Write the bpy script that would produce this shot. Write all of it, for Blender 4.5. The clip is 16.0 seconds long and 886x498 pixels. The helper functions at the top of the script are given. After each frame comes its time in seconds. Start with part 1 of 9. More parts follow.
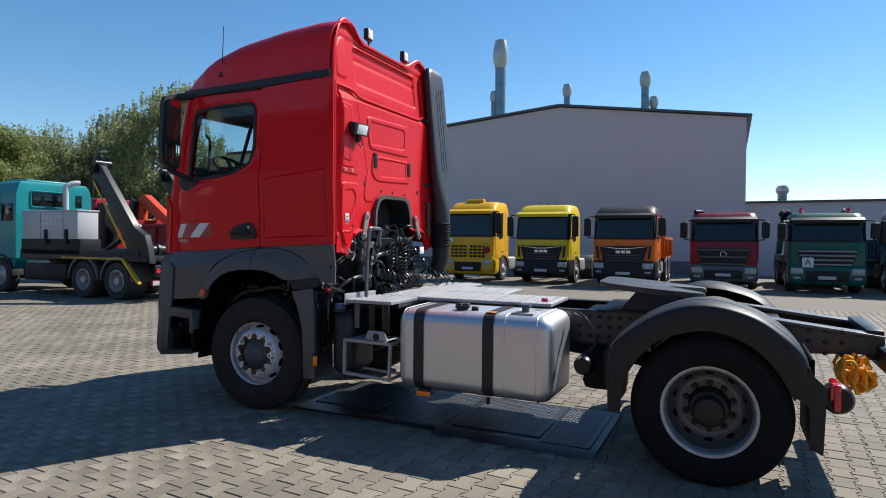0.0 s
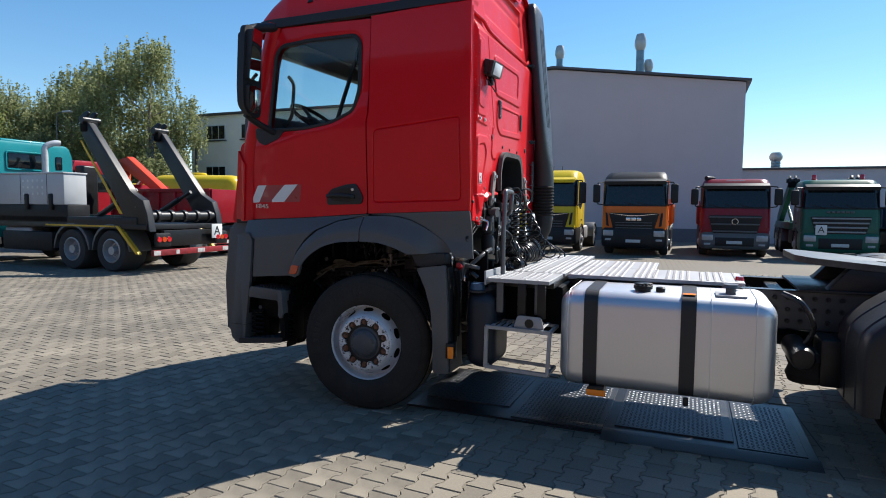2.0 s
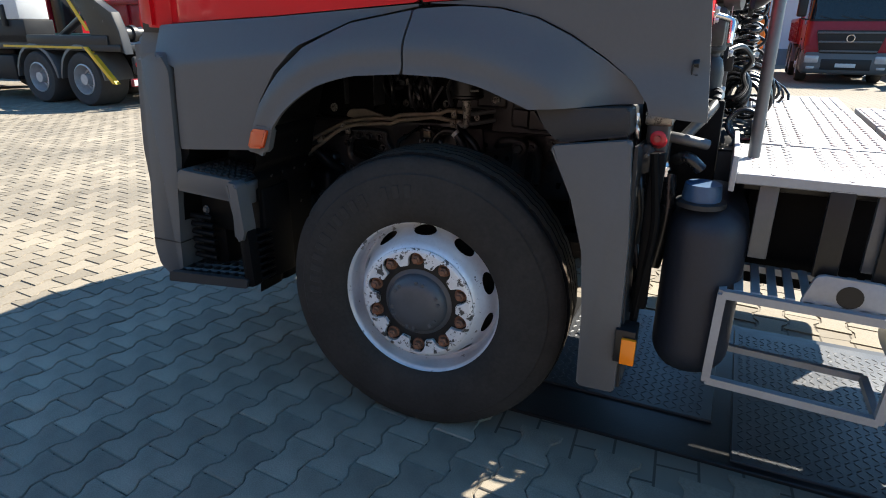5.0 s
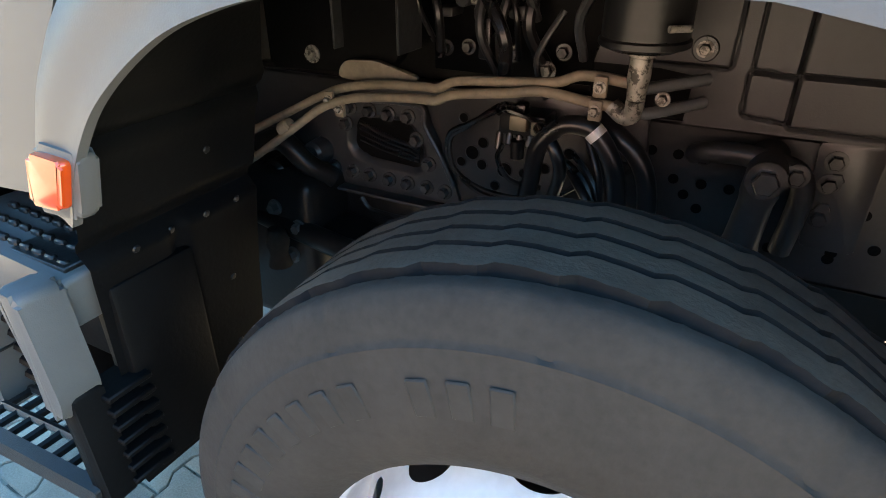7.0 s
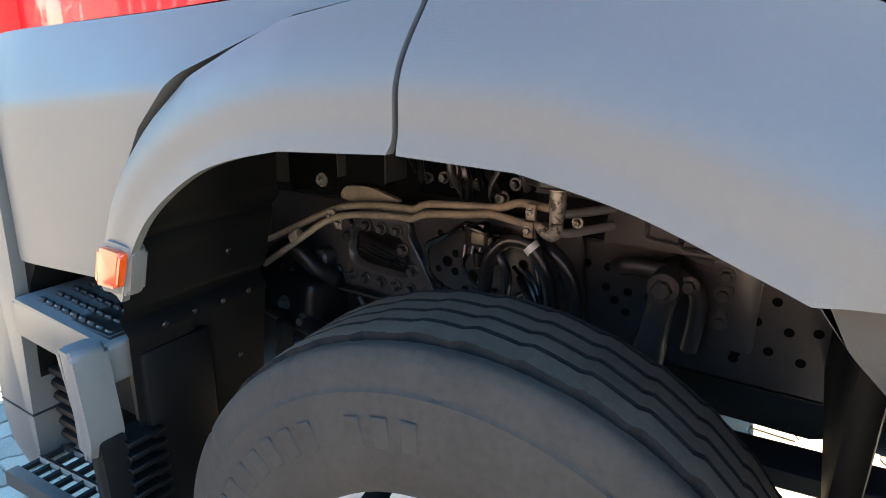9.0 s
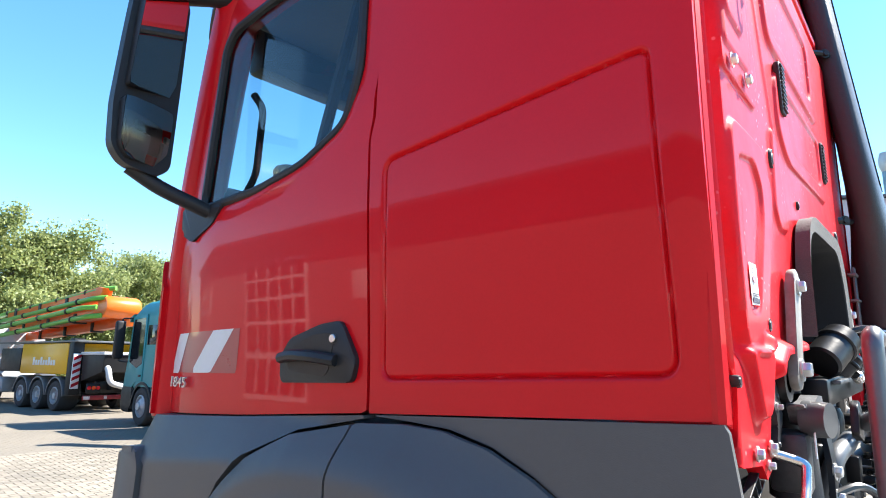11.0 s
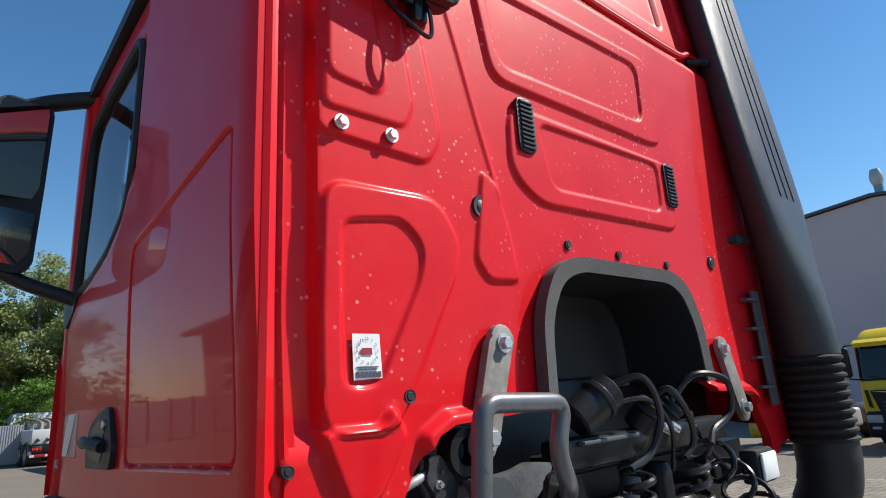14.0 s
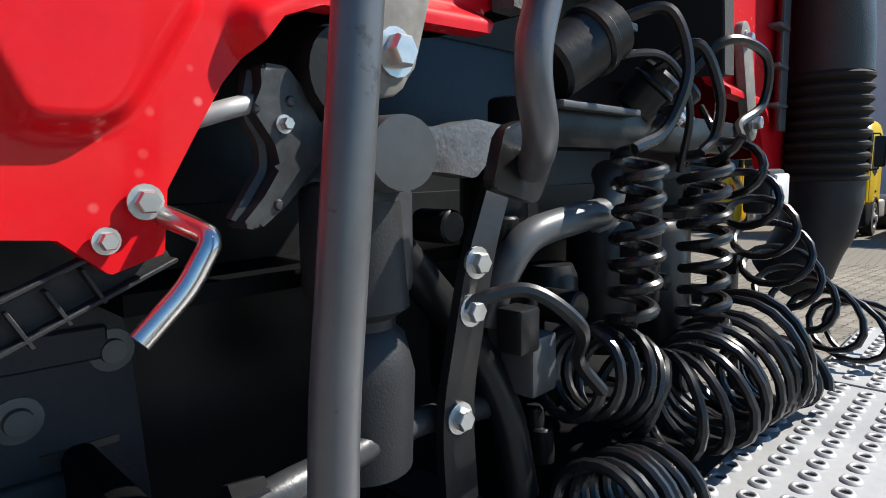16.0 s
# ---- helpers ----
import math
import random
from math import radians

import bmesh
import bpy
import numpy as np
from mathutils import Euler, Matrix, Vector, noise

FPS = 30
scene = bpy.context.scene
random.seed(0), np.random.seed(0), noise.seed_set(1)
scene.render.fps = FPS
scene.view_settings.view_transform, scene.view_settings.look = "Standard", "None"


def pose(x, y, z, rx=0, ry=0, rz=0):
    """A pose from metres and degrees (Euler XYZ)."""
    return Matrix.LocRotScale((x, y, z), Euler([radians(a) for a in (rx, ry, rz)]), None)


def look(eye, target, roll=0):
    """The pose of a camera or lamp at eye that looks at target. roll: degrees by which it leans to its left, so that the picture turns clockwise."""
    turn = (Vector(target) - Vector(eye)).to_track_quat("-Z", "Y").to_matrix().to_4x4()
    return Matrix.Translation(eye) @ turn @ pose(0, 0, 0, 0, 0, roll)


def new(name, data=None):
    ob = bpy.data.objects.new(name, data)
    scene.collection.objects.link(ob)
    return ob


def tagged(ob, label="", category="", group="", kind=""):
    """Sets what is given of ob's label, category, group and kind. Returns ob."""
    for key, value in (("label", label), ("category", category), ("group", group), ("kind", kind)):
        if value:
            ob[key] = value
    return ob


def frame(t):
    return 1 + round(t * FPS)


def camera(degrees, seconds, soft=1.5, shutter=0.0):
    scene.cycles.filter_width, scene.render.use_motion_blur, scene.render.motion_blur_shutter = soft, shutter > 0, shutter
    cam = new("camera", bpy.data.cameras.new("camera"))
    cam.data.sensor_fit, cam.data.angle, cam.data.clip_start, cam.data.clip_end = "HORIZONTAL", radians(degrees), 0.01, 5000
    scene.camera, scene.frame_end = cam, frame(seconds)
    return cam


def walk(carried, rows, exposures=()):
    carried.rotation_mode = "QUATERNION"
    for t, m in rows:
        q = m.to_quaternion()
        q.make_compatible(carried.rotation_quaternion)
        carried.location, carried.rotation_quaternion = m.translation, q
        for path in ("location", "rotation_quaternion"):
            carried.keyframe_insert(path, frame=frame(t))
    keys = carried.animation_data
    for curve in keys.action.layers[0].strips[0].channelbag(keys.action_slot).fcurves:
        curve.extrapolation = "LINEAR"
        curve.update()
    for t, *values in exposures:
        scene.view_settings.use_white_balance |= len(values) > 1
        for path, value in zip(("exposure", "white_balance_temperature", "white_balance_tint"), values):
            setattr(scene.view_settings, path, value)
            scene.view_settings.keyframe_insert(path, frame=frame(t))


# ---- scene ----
cam = camera(73.0, 16.0, 1.0)
PATH = [
    (0, (3.973, -4.278, 1.56), (3.112, -2.473, 1.537), 0.5),
    (0.5, (3.521, -4.36, 1.564), (2.714, -2.53, 1.533), 0.5),
    (1, (3.092, -4.394, 1.594), (2.32, -2.55, 1.546), 0.5),
    (1.5, (2.689, -4.223, 1.589), (1.928, -2.375, 1.509), 0.4),
    (2, (2.295, -3.996, 1.542), (1.535, -2.151, 1.409), 0.6),
    (2.5, (1.975, -3.683, 1.495), (1.215, -1.844, 1.288), 0.7),
    (3, (1.689, -3.336, 1.455), (0.929, -1.508, 1.167), 1.0),
    (3.5, (1.446, -2.972, 1.435), (0.68, -1.161, 1.066), 1.2),
    (3.7, (1.379, -2.805, 1.421), (0.61, -1.003, 1.019), 1.2),
    (5.8, (0.601, -1.146, 1.426), (-0.222, 0.475, 0.593), 0.1),
    (6, (0.512, -1.021, 1.409), (-0.315, 0.584, 0.551), 0.1),
    (6.1, (0.452, -0.971, 1.415), (-0.357, 0.633, 0.535), 0.4),
    (6.4, (0.33, -0.8, 1.399), (-0.484, 0.781, 0.485), -0.3),
    (6.5, (0.298, -0.726, 1.391), (-0.54, 0.84, 0.471), 0.1),
    (7, (0.133, -0.434, 1.322), (-0.7, 1.116, 0.372), -0.0),
    (7.5, (0.08, -0.296, 1.289), (-0.755, 1.254, 0.341), 0.1),
    (8, (0.099, -0.315, 1.3), (-0.758, 1.253, 0.402), 0.4),
    (8.2, (0.133, -0.365, 1.306), (-0.738, 1.218, 0.448), 0.6),
    (10.3, (0.869, -0.828, 1.591), (-0.384, 0.731, 1.608), 0.5),
    (10.5, (0.939, -0.86, 1.609), (-0.331, 0.68, 1.728), 0.3),
    (11, (1.126, -0.961, 1.62), (-0.163, 0.521, 2.001), 0.6),
    (11.5, (1.31, -0.978, 1.678), (-0.001, 0.427, 2.231), -0.7),
    (12, (1.516, -0.877, 1.701), (0.17, 0.444, 2.368), -1.5),
    (12.5, (1.675, -0.788, 1.72), (0.29, 0.457, 2.449), -2.2),
    (13, (1.79, -0.703, 1.724), (0.364, 0.498, 2.45), -2.6),
    (13.5, (1.814, -0.554, 1.725), (0.353, 0.651, 2.368), -2.8),
    (14, (1.739, -0.309, 1.684), (0.265, 0.944, 2.191), -3.3),
    (14.5, (1.603, -0.2, 1.628), (0.137, 1.123, 1.945), -3.2),
    (15, (1.48, -0.129, 1.591), (0.034, 1.248, 1.706), -2.3),
    (15.5, (1.371, -0.002, 1.547), (-0.047, 1.407, 1.478), -1.4),
    (16, (1.309, 0.136, 1.49), (-0.081, 1.556, 1.27), -0.4),
]
walk(cam, [(t, look(eye, target, roll)) for t, eye, target, roll in PATH], exposures=[(0.0, 0.66, 6400, 10), (2.0, 0.82, 6400, 10), (3.7, 1.25, 6600, 10), (5.8, 2.4, 7300, 7), (6.4, 3.0, 7700, 6), (7.0, 4.2, 8100, 5), (7.6, 5.25, 8600, 5), (8.2, 5.65, 8800, 5), (8.7, 4.9, 8300, 6), (9.4, 3.5, 7300, 8), (10.3, 2.75, 6800, 10), (11.0, 2.2, 6500, 10), (12.0, 1.34, 6400, 10), (13.0, 0.9, 6400, 10), (14.0, 0.68, 6500, 10), (16.0, 0.86, 6600, 9)])


# ---- light ----
SUN_AZ = math.atan2(0.85, 0.53)          # direction towards the sun, in the plan
SUN_EL = radians(47)
world = bpy.data.worlds.new("sky")
scene.world = world
world.use_nodes = True
wn = world.node_tree.nodes
sky = wn.new("ShaderNodeTexSky")
sky.sky_type, sky.sun_disc = "NISHITA", False
sky.sun_elevation, sky.sun_rotation = SUN_EL, radians(90) - SUN_AZ
sky.air_density, sky.dust_density, sky.ozone_density = 1.0, 0.06, 2.1
wn["Background"].inputs["Strength"].default_value = 0.091
deep = wn.new("ShaderNodeHueSaturation")          # the clear blue of a dry summer noon
deep.inputs["Hue"].default_value, deep.inputs["Saturation"].default_value = 0.4965, 1.25
world.node_tree.links.new(sky.outputs["Color"], deep.inputs["Color"])
world.node_tree.links.new(deep.outputs["Color"], wn["Background"].inputs["Color"])
sun_data = bpy.data.lights.new("sun", "SUN")
sun_data.energy, sun_data.angle, sun_data.color = 4.7, radians(0.53), (1.0, 0.95, 0.87)
sun = new("sun", sun_data)
to_sun = Vector((math.cos(SUN_AZ) * math.cos(SUN_EL), math.sin(SUN_AZ) * math.cos(SUN_EL), math.sin(SUN_EL)))
sun.matrix_world = look(to_sun * 60, (0, 0, 0))


# ---- materials ----
def mat(name, base, rough=0.5, metal=0.0, vary=0.12, scale=6.0, fine=80.0, bump=0.0, bump_scale=60.0, coat=0.0, coat_rough=0.03,
        dust=0.0, dust_col=(0.35, 0.31, 0.26), by_object=0.0, spec=0.5, rough_vary=0.1, edge=(0.5, 0.8)):
    """A surface with stains at one scale and grain at a finer one."""
    m = bpy.data.materials.new(name)
    m.use_nodes = True
    nt = m.node_tree
    n, l = nt.nodes, nt.links
    b = n["Principled BSDF"]
    b.inputs["Roughness"].default_value, b.inputs["Metallic"].default_value = rough, metal
    b.inputs["Specular IOR Level"].default_value = spec
    if coat:
        b.inputs["Coat Weight"].default_value, b.inputs["Coat Roughness"].default_value = coat, coat_rough
    tc = n.new("ShaderNodeTexCoord")
    big, small = n.new("ShaderNodeTexNoise"), n.new("ShaderNodeTexNoise")
    big.inputs["Scale"].default_value, big.inputs["Detail"].default_value = scale, 6
    small.inputs["Scale"].default_value, small.inputs["Detail"].default_value = fine, 3
    for t in (big, small):
        l.new(tc.outputs["Object"], t.inputs["Vector"])
    add = n.new("ShaderNodeMath")
    add.operation = "MULTIPLY_ADD"
    l.new(small.outputs["Fac"], add.inputs[0])
    add.inputs[1].default_value = 0.5
    l.new(big.outputs["Fac"], add.inputs[2])
    rng = n.new("ShaderNodeMapRange")
    rng.inputs["From Min"].default_value, rng.inputs["From Max"].default_value = 0.45, 1.05
    rng.inputs["To Min"].default_value, rng.inputs["To Max"].default_value = 1 - vary, 1 + vary
    l.new(add.outputs[0], rng.inputs["Value"])
    tint = n.new("ShaderNodeMix")
    tint.data_type, tint.blend_type = "RGBA", "MULTIPLY"
    tint.inputs["Factor"].default_value = 1.0
    tint.inputs["A"].default_value = (*base, 1)
    l.new(rng.outputs["Result"], tint.inputs["B"])
    col = tint.outputs["Result"]
    if by_object:
        oi = n.new("ShaderNodeObjectInfo")
        r2 = n.new("ShaderNodeMapRange")
        r2.inputs["To Min"].default_value, r2.inputs["To Max"].default_value = 1 - by_object, 1 + by_object
        l.new(oi.outputs["Random"], r2.inputs["Value"])
        t2 = n.new("ShaderNodeMix")
        t2.data_type, t2.blend_type = "RGBA", "MULTIPLY"
        t2.inputs["Factor"].default_value = 1.0
        l.new(col, t2.inputs["A"])
        l.new(r2.outputs["Result"], t2.inputs["B"])
        col = t2.outputs["Result"]
    if dust:
        dn = n.new("ShaderNodeTexNoise")
        dn.inputs["Scale"].default_value, dn.inputs["Detail"].default_value, dn.inputs["Roughness"].default_value = scale * 2.3, 9, 0.7
        l.new(tc.outputs["Object"], dn.inputs["Vector"])
        ramp = n.new("ShaderNodeMapRange")
        ramp.inputs["From Min"].default_value, ramp.inputs["From Max"].default_value = edge
        ramp.inputs["To Max"].default_value = dust
        l.new(dn.outputs["Fac"], ramp.inputs["Value"])
        t3 = n.new("ShaderNodeMix")
        t3.data_type = "RGBA"
        l.new(ramp.outputs["Result"], t3.inputs["Factor"])
        l.new(col, t3.inputs["A"])
        t3.inputs["B"].default_value = (*dust_col, 1)
        col = t3.outputs["Result"]
    l.new(col, b.inputs["Base Color"])
    rr = n.new("ShaderNodeMapRange")
    rr.inputs["From Min"].default_value, rr.inputs["From Max"].default_value = 0.3, 0.7
    rr.inputs["To Min"].default_value, rr.inputs["To Max"].default_value = max(rough - rough_vary * rough, 0.02), min(rough + rough_vary * rough, 1)
    l.new(big.outputs["Fac"], rr.inputs["Value"])
    l.new(rr.outputs["Result"], b.inputs["Roughness"])
    if bump:
        bn = n.new("ShaderNodeTexNoise")
        bn.inputs["Scale"].default_value, bn.inputs["Detail"].default_value = bump_scale, 4
        l.new(tc.outputs["Object"], bn.inputs["Vector"])
        bp = n.new("ShaderNodeBump")
        bp.inputs["Strength"].default_value, bp.inputs["Distance"].default_value = bump, 0.004
        l.new(bn.outputs["Fac"], bp.inputs["Height"])
        l.new(bp.outputs["Normal"], b.inputs["Normal"])
    return m


def glass(name, tint=(0.75, 0.85, 0.85), rough=0.0):
    """A thin pane: clear, with a mirror's gloss at glancing angles."""
    m = bpy.data.materials.new(name)
    m.use_nodes = True
    n, l = m.node_tree.nodes, m.node_tree.links
    n.remove(n["Principled BSDF"])
    tr, gl, mix, fr = (n.new("ShaderNodeBsdf" + k) if k in ("Transparent", "Glossy") else n.new("ShaderNode" + k)
                       for k in ("Transparent", "Glossy", "MixShader", "Fresnel"))
    tr.inputs["Color"].default_value = (*tint, 1)
    gl.inputs["Roughness"].default_value = rough
    fr.inputs["IOR"].default_value = 1.5
    l.new(fr.outputs[0], mix.inputs[0])
    l.new(tr.outputs[0], mix.inputs[1])
    l.new(gl.outputs[0], mix.inputs[2])
    l.new(mix.outputs[0], n["Material Output"].inputs["Surface"])
    return m


RED = mat("red_paint", (0.62, 0.006, 0.012), 0.42, vary=0.05, coat=0.34, spec=0.1, scale=3, fine=140)
RED_REAR = mat("red_paint_weathered", (0.60, 0.007, 0.013), 0.5, vary=0.08, coat=0.24, coat_rough=0.11, spec=0.08, dust=0.06, dust_col=(0.6, 0.16, 0.15), scale=9, fine=140)


def speckle(m, col, scale, reach, rough):
    """Dried drops and chips: small pale dots in loose groups."""
    n, l = m.node_tree.nodes, m.node_tree.links
    b = n["Principled BSDF"]
    tc, vo, no = n.new("ShaderNodeTexCoord"), n.new("ShaderNodeTexVoronoi"), n.new("ShaderNodeTexNoise")
    vo.inputs["Scale"].default_value, no.inputs["Scale"].default_value = scale, 3.5
    near, some, both, mx = n.new("ShaderNodeMapRange"), n.new("ShaderNodeMapRange"), n.new("ShaderNodeMath"), n.new("ShaderNodeMix")
    near.inputs["From Min"].default_value, near.inputs["From Max"].default_value = reach, reach * 0.45
    some.inputs["From Min"].default_value, some.inputs["From Max"].default_value = 0.45, 0.62
    both.operation, mx.data_type = "MULTIPLY", "RGBA"
    for t in (vo, no):
        l.new(tc.outputs["Object"], t.inputs["Vector"])
    l.new(vo.outputs["Distance"], near.inputs["Value"])
    l.new(no.outputs["Fac"], some.inputs["Value"])
    l.new(near.outputs["Result"], both.inputs[0])
    l.new(some.outputs["Result"], both.inputs[1])
    weak = n.new("ShaderNodeMath")
    weak.operation = "MULTIPLY"
    weak.inputs[1].default_value = rough
    l.new(both.outputs[0], weak.inputs[0])
    l.new(weak.outputs[0], mx.inputs["Factor"])
    l.new(b.inputs["Base Color"].links[0].from_socket, mx.inputs["A"])
    mx.inputs["B"].default_value = (*col, 1)
    l.new(mx.outputs["Result"], b.inputs["Base Color"])


speckle(RED_REAR, (0.75, 0.30, 0.28), 42, 0.2, 0.75)
GREY_PLASTIC = mat("grey_plastic", (0.092, 0.092, 0.092), 0.45, spec=0.35, vary=0.06, bump=0.10, bump_scale=500, scale=4)
DARK_PLASTIC = mat("dark_plastic", (0.021, 0.022, 0.024), 0.5, spec=0.35, vary=0.15, bump=0.15, bump_scale=350)
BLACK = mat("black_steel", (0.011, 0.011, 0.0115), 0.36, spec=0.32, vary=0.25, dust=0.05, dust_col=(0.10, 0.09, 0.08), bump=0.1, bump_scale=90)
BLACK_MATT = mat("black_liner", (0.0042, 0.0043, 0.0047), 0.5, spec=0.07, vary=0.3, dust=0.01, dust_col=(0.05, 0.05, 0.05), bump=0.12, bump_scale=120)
STEEL_GREY = mat("painted_steel_grey", (0.10, 0.105, 0.11), 0.4, metal=0.3, vary=0.15, dust=0.1, dust_col=(0.2, 0.15, 0.11))
RUBBER = mat("tyre_rubber", (0.028, 0.0255, 0.023), 0.82, vary=0.3, spec=0.22, dust=0.42, dust_col=(0.056, 0.049, 0.041), scale=5, bump=0.2, bump_scale=130)
HOSE = mat("black_hose", (0.012, 0.012, 0.013), 0.28, vary=0.2)
WHEEL_STEEL = mat("silver_wheel_paint", (0.62, 0.64, 0.67), 0.32, metal=0.25, vary=0.12, dust=0.85, dust_col=(0.035, 0.03, 0.027), scale=7, edge=(0.615, 0.64))
REAR_STEEL = mat("grey_wheel_paint", (0.11, 0.115, 0.123), 0.42, metal=0.3, vary=0.25, dust=0.6, dust_col=(0.10, 0.06, 0.04), scale=6)
PALE_STEEL = mat("weathered_pale_steel", (0.21, 0.20, 0.18), 0.6, metal=0.2, vary=0.3, dust=0.5, dust_col=(0.18, 0.10, 0.06), scale=25)
HUB_GREY = mat("hub_cap_grey", (0.055, 0.06, 0.068), 0.42, vary=0.12, dust=0.06)
RING_PAINT = mat("chipped_ring_paint", (0.62, 0.63, 0.64), 0.34, metal=0.2, vary=0.12, dust=0.95, dust_col=(0.03, 0.027, 0.025), scale=14, edge=(0.545, 0.565))
RUST = mat("rusty_bolt", (0.16, 0.068, 0.036), 0.7, vary=0.4, scale=40)
ZINC = mat("zinc_bolt", (0.62, 0.62, 0.60), 0.35, metal=0.9, vary=0.15, scale=30)
GRIME = mat("grimy_fitting", (0.30, 0.28, 0.25), 0.5, metal=0.5, vary=0.3, scale=30, fine=200, dust=0.9, dust_col=(0.03, 0.026, 0.022), edge=(0.5, 0.56))
CHROME = mat("bright_steel", (0.66, 0.65, 0.64), 0.27, metal=1.0, vary=0.08)
ALU_TANK = mat("brushed_aluminium", (0.60, 0.61, 0.63), 0.42, metal=0.85, vary=0.05, scale=2, fine=160)
ALU = mat("aluminium", (0.33, 0.335, 0.345), 0.58, metal=0.45, vary=0.12, dust=0.12, dust_col=(0.4, 0.38, 0.35))
CREAM_PIPE = mat("dusty_pipe", (0.20, 0.165, 0.12), 0.6, vary=0.35, scale=15, dust=0.6, dust_col=(0.07, 0.055, 0.045))
AMBER = mat("amber_lens", (0.55, 0.06, 0.008), 0.2, vary=0.06, coat=0.6)
ORANGE_REFLECTOR = mat("orange_reflector", (0.9, 0.23, 0.008), 0.25, vary=0.05)
RED_LENS = mat("red_lens", (0.55, 0.01, 0.015), 0.15, coat=0.7)
WHITE = mat("white_film", (0.72, 0.73, 0.72), 0.4, vary=0.05)
FOAM = mat("foam_seal", (0.075, 0.075, 0.074), 0.95, vary=0.3, fine=300, bump=0.6, bump_scale=260)
LAMP_LENS = mat("lamp_lens", (0.82, 0.83, 0.82), 0.3, vary=0.12, fine=200, bump=0.5, bump_scale=180, coat=0.2)
# darker copy of tyre_rubber; the rear tyres' shade is put into its colour
SHADE_RUBBER = mat("shaded_black_rubber", (0.012, 0.012, 0.0125), 0.85, vary=0.25, spec=0.1, dust=0.15, dust_col=(0.06, 0.055, 0.048), scale=5, bump=0.2, bump_scale=130)
RIM_EDGE = mat("bright_rim_edge", (0.40, 0.41, 0.43), 0.38, metal=0.4, vary=0.25, scale=12, dust=0.4, dust_col=(0.12, 0.08, 0.05))
GREASE = mat("greasy_nut", (0.022, 0.018, 0.016), 0.5, metal=0.3, vary=0.3, scale=30)
FORGED = mat("dark_forged_steel", (0.045, 0.047, 0.05), 0.38, metal=0.3, vary=0.3, scale=20, dust=0.2, dust_col=(0.10, 0.09, 0.08), bump=0.2, bump_scale=90)
COVER = mat("satin_cover_plastic", (0.030, 0.031, 0.033), 0.5, spec=0.5, vary=0.12, bump=0.12, bump_scale=300, dust=0.1, dust_col=(0.10, 0.09, 0.075))
TREAD = mat("worn_tread", (0.072, 0.058, 0.046), 0.9, spec=0.2, vary=0.3, scale=9, bump=0.4, bump_scale=160, dust=0.4, dust_col=(0.085, 0.072, 0.06))
# black frame paint, lightened to make up for light missing in the arch
FRAME_LIGHTENED = mat("satin_frame_paint_lightened", (0.038, 0.039, 0.041), 0.32, spec=0.5, vary=0.2, dust=0.12, dust_col=(0.10, 0.085, 0.07), scale=8, bump=0.1, bump_scale=90)
GLASS = glass("window_glass")
LINER_BLUE = mat("blue_black_plastic", (0.014, 0.018, 0.027), 0.5, spec=0.4, vary=0.2, bump=0.15, bump_scale=220)
RED_TAP = mat("red_plastic", (0.5, 0.02, 0.03), 0.35, vary=0.1)
BOLT_BLACK = mat("black_bolt", (0.05, 0.05, 0.05), 0.25, spec=0.9, vary=0.3, scale=40)
# flat black that carries the shade of holes and slots
HOLE_SHADE = mat("hole_shadowed_steel", (0.006, 0.006, 0.006), 0.9, spec=0.05)
MIRROR = mat("mirror", (0.85, 0.87, 0.88), 0.01, metal=1.0, vary=0.01)
INTERIOR = mat("cab_trim", (0.10, 0.10, 0.10), 0.7, vary=0.15)


# ---- builders ----
ROOT = {}


def thing(name, label, category, at=(0, 0, 0), group="", kind=""):
    ob = new(name)
    ob.empty_display_size = 0.1
    ob.location = at
    ROOT[ob] = Matrix.Translation(at).inverted()
    return tagged(ob, label, category, group, kind)


def to_mesh(name, bm, smooth=40):
    bmesh.ops.recalc_face_normals(bm, faces=bm.faces)
    for f in bm.faces:
        f.smooth = True
    me = bpy.data.meshes.new(name)
    bm.to_mesh(me)
    bm.free()
    if smooth is not None and len(me.polygons) < 150000:
        me.set_sharp_from_angle(angle=radians(smooth))
    return me


def part(name, bm, material, parent, label="", smooth=40):
    """One mesh object under a thing or under a part."""
    ob = new(name, bm if isinstance(bm, bpy.types.Mesh) else to_mesh(name, bm, smooth))
    if not ob.data.materials:
        ob.data.materials.append(material)
    ob.parent = parent
    if parent in ROOT:
        ob.matrix_parent_inverse = ROOT[parent]
    return tagged(ob, label)


def solo(name, bm, material, label, category, group="", kind="", smooth=40):
    ob = new(name, to_mesh(name, bm, smooth))
    ob.data.materials.append(material)
    return tagged(ob, label, category, group, kind)


def B():
    return bmesh.new()


def box(bm, lo, hi, bevel=0.0, seg=2, m=None):
    lo, hi = [min(a, b) for a, b in zip(lo, hi)], [max(a, b) for a, b in zip(lo, hi)]
    t = bmesh.new()
    bmesh.ops.create_cube(t, size=1.0)
    for v in t.verts:
        v.co = Vector([(a + b) / 2 + c * (b - a) for a, b, c in zip(lo, hi, v.co)])
    if bevel:
        bmesh.ops.bevel(t, geom=t.edges[:], offset=bevel, segments=seg, affect="EDGES", profile=0.5)
    return join(bm, t, m)


def join(bm, t, m=None):
    if m is not None:
        bmesh.ops.transform(t, matrix=m, verts=t.verts)
    me = bpy.data.meshes.new("tmp")
    t.to_mesh(me)
    t.free()
    bm.from_mesh(me)
    bpy.data.meshes.remove(me)
    return bm


